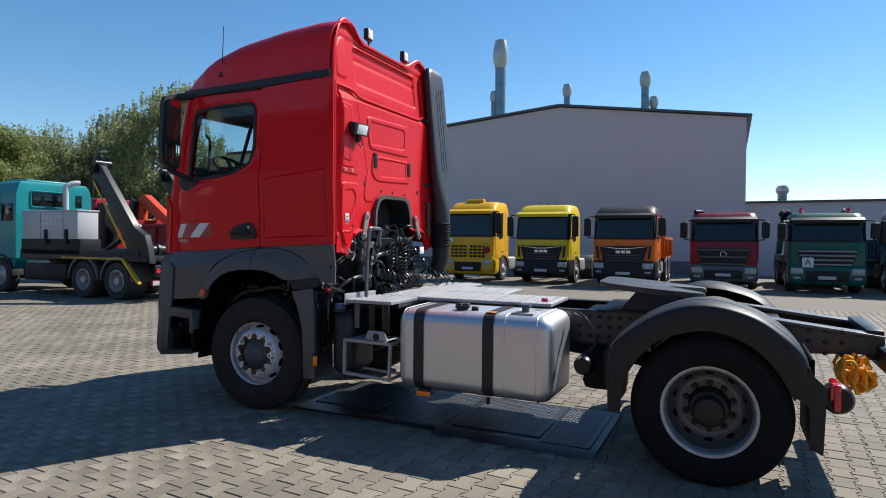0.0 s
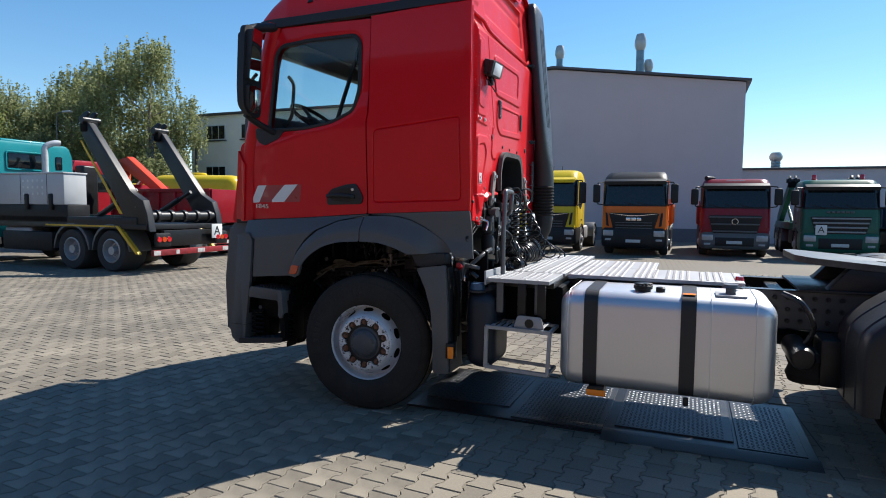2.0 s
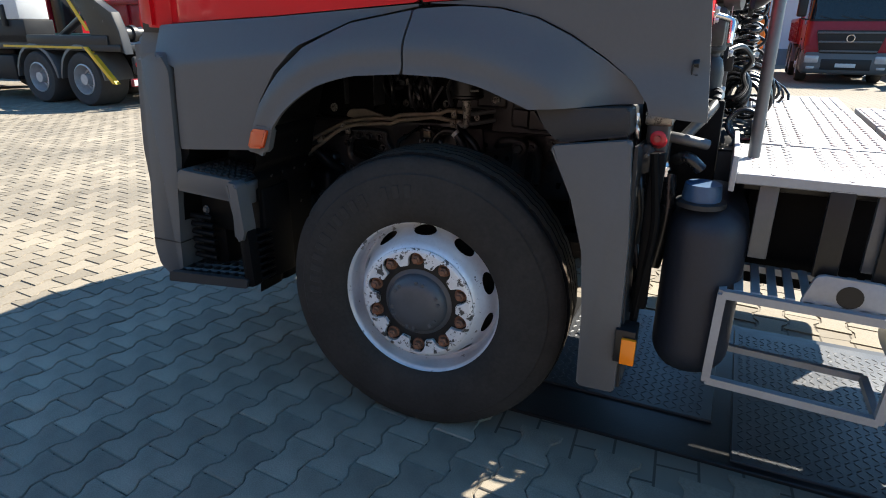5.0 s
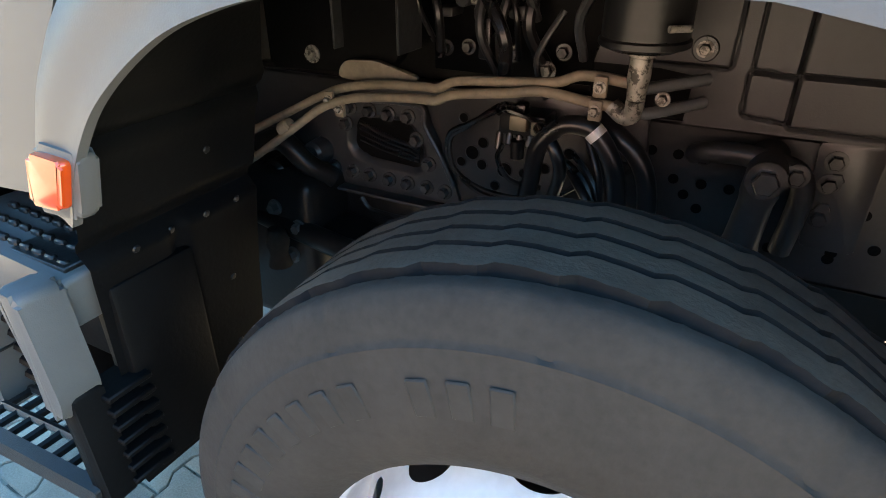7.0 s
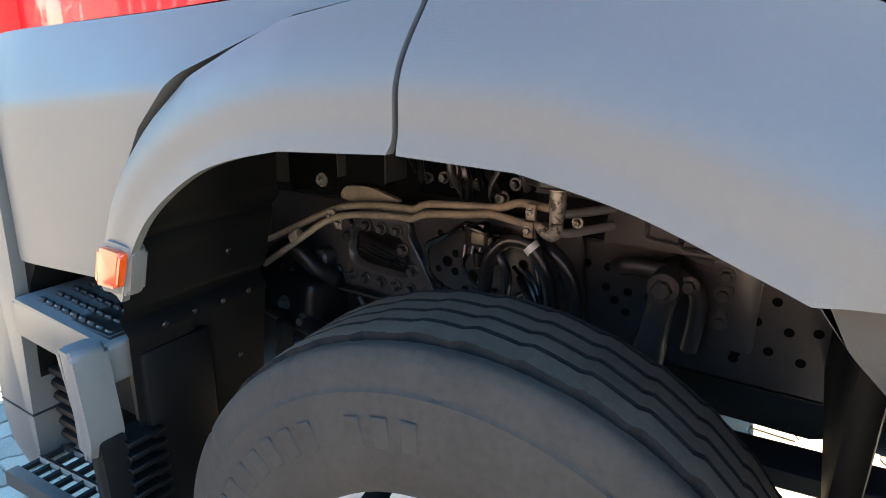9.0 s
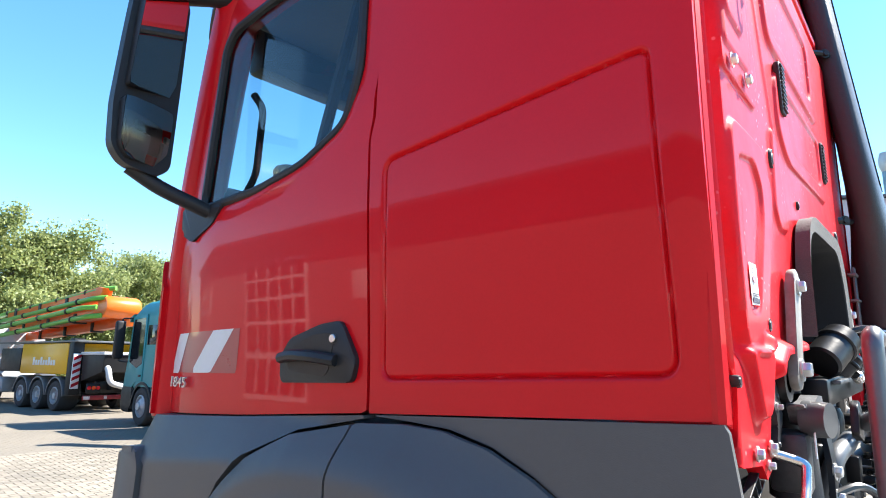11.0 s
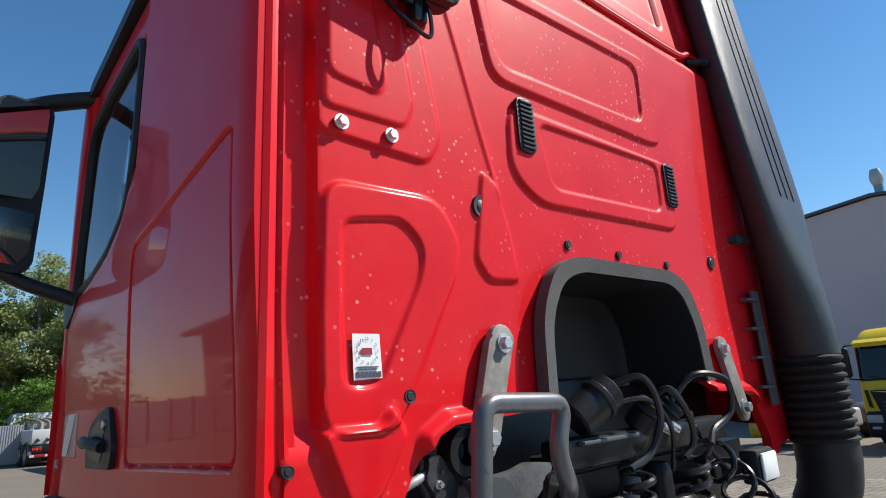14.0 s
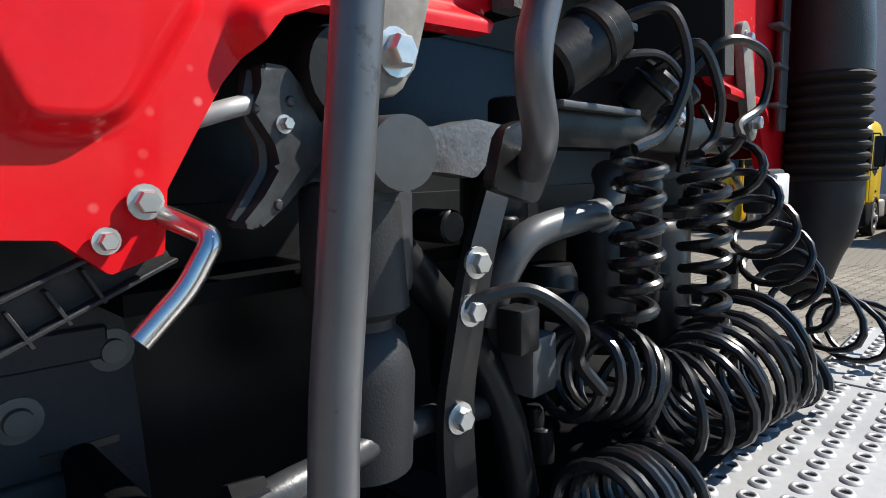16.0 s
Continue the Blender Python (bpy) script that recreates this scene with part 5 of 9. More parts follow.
bm = prism(B(), rounded([(1.165, 0.70), (1.385, 0.70), (1.365, 0.795), (1.195, 0.80)], 0.02), "y", 0.06, 0.075, 0.003)
part("step_plate", bm, ALU, stf)
# black disc paints the shade of the opening in the step plate
part("step_hole", rod(B(), (1.28, 0.058, 0.748), (1.28, 0.0605, 0.748), 0.032, seg=20), BLACK, stf)
bm = B()
for k in range(9):
    box(bm, (1.0 + k * 0.044, 0.06, 0.712), (1.025 + k * 0.044, 0.3, 0.719), 0.002, 1)
part("step_tread", bm, ALU, stf)
for x in (1.185, 1.325):
    part("hanger", box(B(), (x, 0.09, 0.78), (x + 0.06, 0.11, 1.03), 0.004), BLACK, stf)
add = part("additive_tank", box(B(), (0.79, 0.06, 0.38), (1.02, 0.5, 0.95), 0.105, 7), LINER_BLUE, truck, "black plastic additive tank with blue cap")
BLUE_CAP = mat("blue_cap", (0.03, 0.075, 0.15), 0.4, vary=0.2)
part("blue_cap", lathe(B(), [(0, 0.06), (0.05, 0.06), (0.055, 0.02), (0.05, 0), (0, 0)], Matrix.Translation((0.875, 0.12, 0.945)), 18), BLUE_CAP, add, "dark blue cap")
part("cap_collar", lathe(B(), [(0.07, 0), (0.07, 0.014), (0.05, 0.018), (0.05, 0)], Matrix.Translation((0.875, 0.12, 0.94)), 18), DARK_PLASTIC, add)
# unseen cylinders, added to stop sun falling through the chassis onto the plates
for y in (1.16, 1.50):
    part("air_reservoir", lathe(B(), [(0, 0), (0.06, 0.01), (0.115, 0.05), (0.125, 0.09), (0.125, 0.86), (0.115, 0.90), (0.06, 0.94), (0, 0.95)], Matrix.Translation((1.86, y, 0.80)) @ Euler((0, radians(90), 0)).to_matrix().to_4x4(), 24), BLACK, truck, "black unseen cylinder added between the frame rails to block sun")
part("battery_box", box(B(), (1.0, 0.36, 0.62), (1.46, 0.72, 0.98), 0.03), BLACK_MATT, truck)
# air valve and hoses behind the mud flap
valve = part("air_valve", box(B(), (0.70, 0.11, 1.02), (0.765, 0.24, 1.195), 0.01, 3), FORGED, truck, "dark cast air valve with red knob")
part("valve_cap", box(B(), (0.695, 0.10, 1.175), (0.77, 0.25, 1.205), 0.006), GRIME, valve)
part("valve_cover", prism(B(), rounded([(0.672, 1.05), (0.70, 1.115), (0.735, 1.10), (0.735, 1.04), (0.70, 1.015)], 0.015), "y", 0.085, 0.112, 0.006), FORGED, valve)
part("knob", lathe(B(), [(0, 0.022), (0.008, 0.022), (0.009, 0.030), (0.0, 0.030)], align((0.738, 0.10, 1.13), (0.738, 0.0, 1.13))[0], 14), FILM_RED, valve)
part("red_knob", lathe(B(), [(0.009, 0.026), (0.016, 0.026), (0.022, 0.022), (0.0235, 0.0), (0, 0)], align((0.738, 0.105, 1.13), (0.738, 0.0, 1.13))[0], 22), RED_TAP, valve, "red plastic knob")
for x, z, r in ((0.705, 1.20, 0.011), (0.735, 1.215, 0.013), (0.755, 1.205, 0.009), (0.765, 1.03, 0.010)):
    part("union", lathe(B(), [(r, -0.02), (r, 0.0), (r * 1.5, 0.002), (r * 1.5, 0.012), (r, 0.014), (r * 0.7, 0.026), (0, 0.026)], Matrix.Translation((x, 0.14, z)), 8), CHROME, valve)
for x, z in ((0.712, 1.078), (0.752, 1.01), (0.745, 0.955)):
    part("valve_bolt", bolt(B(), (x, 0.088, z), (0, -1, 0), 0.008, 0.006), BOLT_BLACK, valve)
part("strut", box(B(), (0.742, 0.10, 0.85), (0.752, 0.125, 1.03), 0.003, 1), GRIME, valve)
for pts, r, mt in (([(0.66, 0.14, 1.20), (0.672, 0.12, 1.16), (0.675, 0.13, 1.10)], 0.012, CHROME), ([(0.69, 0.12, 1.02), (0.70, 0.08, 0.98), (0.712, 0.09, 0.90), (0.705, 0.1, 0.80)], 0.016, HOSE),
                   ([(0.70, 0.13, 0.99), (0.735, 0.1, 0.96), (0.748, 0.11, 0.88), (0.745, 0.12, 0.76)], 0.007, HOSE), ([(0.76, 0.16, 1.14), (0.81, 0.15, 1.135), (0.87, 0.17, 1.12)], 0.017, STEEL_GREY),
                   ([(0.775, 0.2, 1.20), (0.79, 0.15, 1.24), (0.83, 0.15, 1.25), (0.85, 0.2, 1.22)], 0.010, HOSE), ([(0.79, 0.18, 1.06), (0.82, 0.14, 1.08), (0.86, 0.15, 1.04)], 0.020, HOSE),
                   ([(0.71, 0.10, 0.80), (0.73, 0.08, 0.70), (0.72, 0.09, 0.58)], 0.014, HOSE), ([(0.77, 0.22, 1.0), (0.78, 0.2, 0.86), (0.76, 0.2, 0.7)], 0.024, HOSE)):
    part("hose" if mt is HOSE else "pipe", tube(B(), spline(pts, 6), r, 10), mt, truck)
part("valve_backing", box(B(), (0.62, 0.27, 0.70), (0.90, 0.30, 1.24), 0.01), BLACK_MATT, truck)
# hinge behind the mud flap
bm = B()
tube(bm, spline([(0.74, 0.02, 1.10), (0.765, 0.02, 0.9), (0.75, 0.03, 0.72), (0.735, 0.03, 0.55)], 6), 0.012, 8)
box(bm, (0.73, 0.02, 0.62), (0.77, 0.06, 1.1), 0.008)
part("flap_hinge", bm, BLACK_MATT, truck)

# ---- catwalk ----
def catwalk(x0, x1, y0, y1, z, step=0.046):
    deck = part("catwalk_plate", box(B(), (x0, y0, z - 0.03), (x1, y1, z), 0.003, 1), ALU, truck, "perforated aluminium catwalk plate")
    bm, dark = B(), B()
    prof = [(0.0155, 0.0), (0.0125, 0.0055), (0.009, 0.006), (0.0075, 0.002)]
    me = bpy.data.meshes.new("boss")
    t = lathe(B(), prof, None, 12)
    t.to_mesh(me)
    t.free()
    # flat dark discs stand for the shade inside the punched holes
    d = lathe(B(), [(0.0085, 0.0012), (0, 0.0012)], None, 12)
    md = bpy.data.meshes.new("punched_hole_shade")
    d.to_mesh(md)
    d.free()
    vb, fb = np.array([v.co[:] for v in me.vertices]), [tuple(p.vertices) for p in me.polygons]
    vd, fd = np.array([v.co[:] for v in md.vertices]), [tuple(p.vertices) for p in md.polygons]
    V, F, VD, FD = [], [], [], []
    nx, ny = int((x1 - x0 - 0.03) / step), int((y1 - y0 - 0.03) / step)
    for i in range(nx + 1):
        if i % 5 == 4:
            continue
        for j in range(ny + 1):
            c = np.array((x0 + 0.02 + i * step, y0 + 0.02 + (j + 0.5 * (i % 2)) * step, z))
            if c[1] > y1 - 0.015:
                continue
            o = len(V)
            V += (vb + c).tolist()
            F += [tuple(q + o for q in f) for f in fb]
            o = len(VD)
            VD += (vd + c).tolist()
            FD += [tuple(q + o for q in f) for f in fd]
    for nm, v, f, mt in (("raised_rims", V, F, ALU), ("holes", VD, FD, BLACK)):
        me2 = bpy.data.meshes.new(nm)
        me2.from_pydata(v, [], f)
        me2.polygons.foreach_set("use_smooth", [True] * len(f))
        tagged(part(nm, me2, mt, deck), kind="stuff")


CZ = 1.05
catwalk(0.94, 1.41, 0.09, 0.57, CZ)
catwalk(1.00, 1.42, 0.60, 1.54, CZ)
catwalk(1.00, 1.42, 1.56, 2.12, CZ - 0.004)
catwalk(1.445, 2.66, 0.56, 1.14, CZ)
catwalk(1.445, 2.05, 1.16, 1.70, CZ)
part("deck_edge", box(B(), (0.94, 0.075, 1.0), (0.955, 0.57, 1.10), 0.003), ALU, truck)
for x in (1.02, 1.3):
    part("deck_bracket", box(B(), (x, 0.12, 0.80), (x + 0.05, 0.14, 1.02), 0.004), STEEL_GREY, truck)
part("deck_bearer", box(B(), (0.98, 0.2, 0.98), (1.42, 2.08, 1.02), 0.004), BLACK, truck)

# ---- fifth wheel ----
FW = rounded([(3.0, 0.86), (3.1, 0.74), (3.45, 0.72), (3.78, 0.80), (3.84, 0.90), (3.6, 1.06), (3.52, YC), (3.6, 2 * YC - 1.06), (3.84, 2 * YC - 0.90), (3.78, 2 * YC - 0.80), (3.45, 2 * YC - 0.72), (3.1, 2 * YC - 0.74), (3.0, 2 * YC - 0.86)], 0.06)
GREASE_PLATE = mat("greased_plate", (0.05, 0.048, 0.046), 0.4, metal=0.3, vary=0.4, scale=12, dust=0.35, dust_col=(0.16, 0.15, 0.14))
fifth = part("fifth_wheel", prism(B(), FW, "z", 1.13, 1.175, 0.012, Matrix.Translation((3.4, 0, 1.165)) @ Euler((0, radians(5), 0)).to_matrix().to_4x4() @ Matrix.Translation((-3.4, 0, -1.13))), GREASE_PLATE, truck, "greased steel fifth wheel coupling plate")
for y in (0.80, 2 * YC - 0.80):
    part("saddle", prism(B(), [(3.15, 0.99), (3.75, 0.99), (3.6, 1.15), (3.30, 1.17)], "y", y - 0.06, y + 0.06, 0.01), BLACK, fifth)
part("mounting_plate", box(B(), (3.0, 0.70, 0.985), (4.1, 2 * YC - 0.70, 1.005), 0.004), BLACK, truck)

# ---- rear fenders and tail ----
FENDER = mat("fender_plastic", (0.014, 0.0145, 0.016), 0.5, spec=0.35, vary=0.2, bump=0.2, bump_scale=350, dust=0.1, dust_col=(0.07, 0.065, 0.06))
ARC = [(3.225, 0.40), (3.222, 0.60), (3.226, 0.784), (3.262, 0.876), (3.386, 0.985), (3.544, 1.09), (3.739, 1.16), (3.928, 1.162), (4.129, 1.105), (4.285, 1.002), (4.40, 0.885), (4.45, 0.74)]
HEM = [(3.31, 0.40), (3.318, 0.52), (3.33, 0.60), (3.39, 0.725), (3.46, 0.82), (3.56, 0.915), (3.742, 0.982), (3.909, 0.994), (4.08, 0.935), (4.20, 0.84), (4.29, 0.72), (4.35, 0.60)]


def rear_fender(s):
    """A broad moulded guard: a deep outer face down to its hem and a ribbed crown."""
    f = (lambda y: y) if s > 0 else (lambda y: 2 * YC - y)
    bm = B()
    P, Q = spline([(a, 0, b) for a, b in ARC], 6), spline([(a, 0, b) for a, b in HEM], 6)
    rows = []
    for p, h in zip(P, Q):
        d = (p - Vector((3.87, 0, 0.45))).normalized()
        row = [bm.verts.new((h.x + 0.0, f(-0.02), h.z)), bm.verts.new((h.x, f(-0.045), h.z))]
        for t, y in ((0.25, -0.054), (0.55, -0.058), (0.8, -0.055), (0.93, -0.046)):
            q = h.lerp(p, t)
            row.append(bm.verts.new((q.x, f(y), q.z)))
        for y, k in ((-0.03, 0.0), (0.05, 0.008), (0.058, 0.001), (0.085, 0.001), (0.093, 0.009), (0.30, 0.013), (0.308, 0.006), (0.335, 0.006), (0.343, 0.013), (0.56, 0.009), (0.60, -0.02)):
            row.append(bm.verts.new((p.x + d.x * k, f(y), p.z + d.z * k)))
        rows.append(row)
    for a, b in zip(rows, rows[1:]):
        for k in range(len(a) - 1):
            bm.faces.new((a[k], a[k + 1], b[k + 1], b[k]))
    o = part("rear_fender", bm, FENDER, truck, "dark plastic rear wheel fender")
    part("rear_mud_flap", box(B(), (4.44, f(0.0), 0.30), (4.46, f(0.6), 0.86), 0.006), BLACK_MATT, o)
    part("fender_tail", prism(B(), rounded([(4.36, 0.62), (4.43, 0.82), (4.455, 0.76), (4.52, 0.70), (4.503, 0.29), (4.437, 0.325), (4.43, 0.58)], 0.01), "y", min(f(-0.055), f(-0.02)), max(f(-0.055), f(-0.02)), 0.006), FENDER, o)
    part("front_flap", prism(B(), [(3.226, 0.40), (3.262, 0.40), (3.275, 0.86), (3.24, 0.80)], "y", min(f(-0.03), f(0.6)), max(f(-0.03), f(0.6)), 0.004), BLACK_MATT, o)
    for x, z in ((3.36, 0.90), (4.31, 0.93)):
        part("fender_bolt", bolt(B(), (x, f(-0.058), z), (0, -s, 0), 0.009, 0.006), BLACK, o)


rear_fender(1)
rear_fender(-1)
part("tail_beam", box(B(), (4.90, 0.25, 0.72), (4.98, 2 * YC - 0.25, 0.86), 0.01), BLACK, truck)
for y in (0.74, 2 * YC - 0.80):
    part("guide_ramp", prism(B(), [(4.05, 1.03), (4.95, 0.925), (4.95, 0.905), (4.05, 1.0)], "y", y - 0.03, y + 0.11, 0.004), STEEL_GREY, truck, "sloping steel guide ramp")
part("rear_lamp", lathe(B(), [(0, 0.05), (0.075, 0.05), (0.09, 0.03), (0.09, -0.06), (0, -0.06)], Matrix.Translation((4.60, 0.16, 0.60)) @ Euler((radians(90), 0, 0)).to_matrix().to_4x4(), 24), BLACK, truck)
part("lamp_lens", box(B(), (4.565, 0.085, 0.53), (4.615, 0.30, 0.70), 0.018), RED_LENS, truck, "red rear lamp lens")
part("lamp_corner", box(B(), (4.55, 0.08, 0.60), (4.57, 0.10, 0.71), 0.006), RED_LENS, truck)
part("lamp_arm", box(B(), (4.45, 0.2, 0.58), (4.62, 0.3, 0.64), 0.006), BLACK, truck)
YELLOW = mat("yellow_webbing", (0.80, 0.36, 0.02), 0.75, vary=0.3, scale=20, bump=0.3)
rnd = random.Random(5)
straps = thing("lashing_strap_bundle", "bundle of yellow lashing straps hung on the tail beam", "straps", (4.755, 0.6, 0.70))
for k in range(26):
    c = Vector((4.70 + 0.055 * (k % 3) + rnd.uniform(-0.01, 0.01), 0.44 + 0.013 * k, 0.70 + rnd.uniform(-0.035, 0.035)))
    rx, rz, ph = rnd.uniform(0.025, 0.045), rnd.uniform(0.05, 0.085), rnd.uniform(0, 6)
    pts = [c + Vector((rx * (1 + 0.2 * math.sin(5 * q + ph)) * math.cos(q), 0.02 * math.sin(2 * q + ph), rz * (1 + 0.15 * math.sin(4 * q + ph)) * math.sin(q))) for q in np.linspace(0, 2 * math.pi, 19)]
    part("strap_loop", tube(B(), pts, 0.012, 5), YELLOW, straps)
bm = B()
tube(bm, bent([(4.95, 0.62, 0.86), (4.95, 0.62, 0.95), (5.05, 0.62, 0.97), (5.04, 0.62, 0.80)], 0.02), 0.008, 6)
part("hook", bm, BLACK, straps)

# ---- exhaust stack ----
STACK_PLASTIC = mat("grained_plastic", (0.026, 0.027, 0.029), 0.42, spec=0.5, vary=0.15, bump=0.35, bump_scale=260)
SPINE = [(3.575, 0.795, 0.025, 0.13), (3.56, 0.80, 0.042, 0.17), (3.51, 0.805, 0.052, 0.20), (3.42, 0.812, 0.055, 0.213), (3.10, 0.842, 0.055, 0.215), (2.80, 0.872, 0.055, 0.215),
         (2.50, 0.900, 0.057, 0.212), (2.35, 0.912, 0.060, 0.205), (2.20, 0.920, 0.068, 0.185), (2.08, 0.922, 0.082, 0.155), (1.97, 0.924, 0.098, 0.125), (1.85, 0.926, 0.107, 0.11), (1.76, 0.928, 0.106, 0.106)]
SY = 2.155
bm = B()
rings = []
for z, x, a, b in SPINE:
    row = []
    for k in range(48):
        t = 2 * math.pi * k / 48
        c, q = math.cos(t), math.sin(t)
        e = 0.45 if z > 2.3 else 0.45 + 0.55 * min((2.3 - z) / 0.4, 1)
        row.append(bm.verts.new((x + a * math.copysign(abs(c) ** e, c), SY + b * math.copysign(abs(q) ** e, q), z)))
    rings.append(row)
for r0, r1 in zip(rings, rings[1:]):
    for k in range(48):
        bm.faces.new((r0[k], r0[(k + 1) % 48], r1[(k + 1) % 48], r1[k]))
bm.faces.new(rings[0])
bm.faces.new(rings[-1][::-1])
stack = part("air_intake", bm, STACK_PLASTIC, truck, "tall black plastic air intake stack behind the cab")
# near-black beads on the face paint the shade of three grooves
for y in (2.09, 2.155, 2.22):
    part("groove", tube(B(), [(x + a - 0.001, y, z) for z, x, a, b in ((3.34, 0.82, 0.055, 0),) + tuple(SPINE[4:8])], 0.0042, 6), BLACK_MATT, stack)
bm = B()
prof = [(0.09, 0.0)]
for k in range(10):
    prof += [(0.112, 0.010 + k * 0.031), (0.112, 0.018 + k * 0.031), (0.097, 0.028 + k * 0.031)]
lathe(bm, prof, Matrix.Translation((0.928, 2.145, 1.455)), 32)
part("bellows", bm, RUBBER, stack, "ribbed black rubber bellows")
bm = B()
tube(bm, spline([(0.928, 2.145, 1.47), (0.925, 2.145, 1.38), (0.905, 2.15, 1.30), (0.86, 2.16, 1.22), (0.80, 2.17, 1.17)], 6), [0.104] * 6 + [0.102] * 6 + [0.098] * 6 + [0.09] * 7, 24)
part("duct", bm, DARK_PLASTIC, stack)
for z in (2.187, 2.93):
    bm = B()
    tube(bm, bent([(0.80, 1.86, z), (0.84, 1.91, z), (0.865, 1.97, z)], 0.02), 0.014, 8)
    bolt(bm, (0.85, 1.915, z), (0.5, -0.6, 0), 0.014)
    part("stack_bracket", bm, BLACK, stack)
bm = B()
for k in range(4):
    box(bm, (0.84, 1.86, 1.66 + 0.1 * k), (0.87, 1.96, 1.67 + 0.1 * k), 0.002, 1)
box(bm, (0.85, 1.93, 1.6), (0.86, 1.99, 2.0), 0.002, 1)
part("ladder_bracket", bm, STEEL_GREY, truck)

# ---- weighing plates let into the ground ----
PLATE = mat("tread_plate", (0.040, 0.043, 0.048), 0.4, spec=0.4, metal=0.4, vary=0.25, dust=0.3, dust_col=(0.075, 0.068, 0.06), scale=5, fine=120, bump=0.15, bump_scale=160)


def tread_bars(x0, x1, y0, y1, z, parent):
    """Raised pattern of short bars, crossing in turn, on one cover plate."""
    V, F = [], []
    p = 0.031
    for i in range(int((x1 - x0 - 0.04) / p)):
        for j in range(int((y1 - y0 - 0.04) / p)):
            cx, cy = x0 + 0.03 + i * p, y0 + 0.03 + j * p
            c, q = math.cos(radians(45 if (i + j) % 2 else -45)), math.sin(radians(45 if (i + j) % 2 else -45))
            o = len(V)
            for u, w, h in ((-0.0155, 0, 0), (-0.008, -0.0042, 0), (0.008, -0.0042, 0), (0.0155, 0, 0), (0.008, 0.0042, 0), (-0.008, 0.0042, 0), (-0.009, 0, 0.0022), (0.009, 0, 0.0022)):
                V.append((cx + c * u - q * w, cy + q * u + c * w, z + h))
            F += [(o, o + 1, o + 6), (o + 1, o + 2, o + 7, o + 6), (o + 2, o + 3, o + 7), (o + 3, o + 4, o + 7), (o + 4, o + 5, o + 6, o + 7), (o + 5, o, o + 6)]
    me = bpy.data.meshes.new("tread_pattern")
    me.from_pydata(V, [], F)
    tagged(part("tread_pattern", me, PLATE, parent), kind="stuff")


GZ = -0.02
scale_ob = thing("vehicle_scale", "steel vehicle scale with tread-plate covers let into the paving", "scale", (1.7, 0.8, GZ), kind="structure")
part("frame", box(B(), (0.25, 0.24, GZ - 0.05), (3.10, 1.42, GZ + 0.008), 0.003, 1), BLACK, scale_ob)
for x0, x1, y0, y1 in ((0.33, 1.03, 0.48, 1.36), (1.10, 1.77, 0.27, 1.36), (1.84, 2.62, 0.40, 1.36), (2.64, 3.04, 0.30, 1.36)):
    cover = part("cover_plate", box(B(), (x0, y0, GZ + 0.004), (x1, y1, GZ + 0.018), 0.003, 1), PLATE, scale_ob)
    tread_bars(x0, x1, y0, y1, GZ + 0.0179, cover)
part("ramp", prism(B(), [(0.12, GZ), (0.25, GZ + 0.02), (0.27, GZ + 0.02), (0.27, GZ)], "x", 1.77, 3.10), PLATE, scale_ob)

# ---- inside the front wheel arch ----
def liner_at(u, v):
    """u runs along the arc from below, in front, up and over; v goes in from the flank."""
    X = np.interp(u, [0, 0.20, 0.42, 0.58, 0.68, 0.80, 0.95, 1.10, 1.25], [-0.735, -0.70, -0.685, -0.66, -0.62, -0.54, -0.41, -0.26, -0.11])
    Z = np.interp(u, [0, 0.20, 0.42, 0.58, 0.68, 0.80, 0.95, 1.10, 1.25], [0.40, 0.62, 0.86, 1.02, 1.12, 1.22, 1.285, 1.312, 1.322])
    bead = 0.018 * np.exp(-((u - 0.47) / 0.012) ** 2) + 0.012 * np.exp(-((u - 0.63) / 0.010) ** 2) - 0.012 * np.exp(-((u - 0.90) / 0.02) ** 2) + 0.03 * (1 - step01(signed(LIN_POCKET, u, v), -0.012, 0.012)) - 0.01 * step01(np.abs(v - 0.14), 0.0, 0.02) * (u < 0.45)
    return X - bead, v + 0 * u, Z


LIN_POCKET = rounded([(0.12, 0.05), (0.38, 0.05), (0.38, 0.11), (0.12, 0.12)], 0.02)
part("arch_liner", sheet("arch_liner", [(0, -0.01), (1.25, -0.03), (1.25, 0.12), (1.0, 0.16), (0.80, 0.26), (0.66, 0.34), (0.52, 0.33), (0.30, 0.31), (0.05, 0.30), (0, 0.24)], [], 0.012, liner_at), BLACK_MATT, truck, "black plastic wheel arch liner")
for x, y, z in ((-0.655, 0.271, 1.094), (-0.70, 0.10, 0.62)):
    part("clip", lathe(B(), [(0, 0.006), (0.014, 0.004), (0.018, 0)], align((x, y, z), (x + 0.9, y - 0.1, z - 0.1))[0], 14), DARK_PLASTIC, truck)
for u, v in ((0.44, 0.06), (0.44, 0.13), (0.44, 0.20), (0.44, 0.27), (0.55, 0.22), (0.30, 0.24), (0.16, 0.24)):
    q = Vector([float(c) for c in liner_at(np.array(u), np.array(v))])
    part("liner_stud", lathe(B(), [(0, 0.003), (0.005, 0.0025), (0.007, 0)], align(q, q + Vector((0.9, 0, -0.2)))[0], 12), BLACK, truck)
# bolted bracket with its window
BR = [(-0.83, 0.945), (-0.70, 0.952), (-0.53, 0.959), (-0.52, 0.914), (-0.479, 0.849), (-0.445, 0.785), (-0.43, 0.735), (-0.59, 0.733), (-0.80, 0.735), (-0.93, 0.715), (-0.95, 0.745), (-0.88, 0.80)]
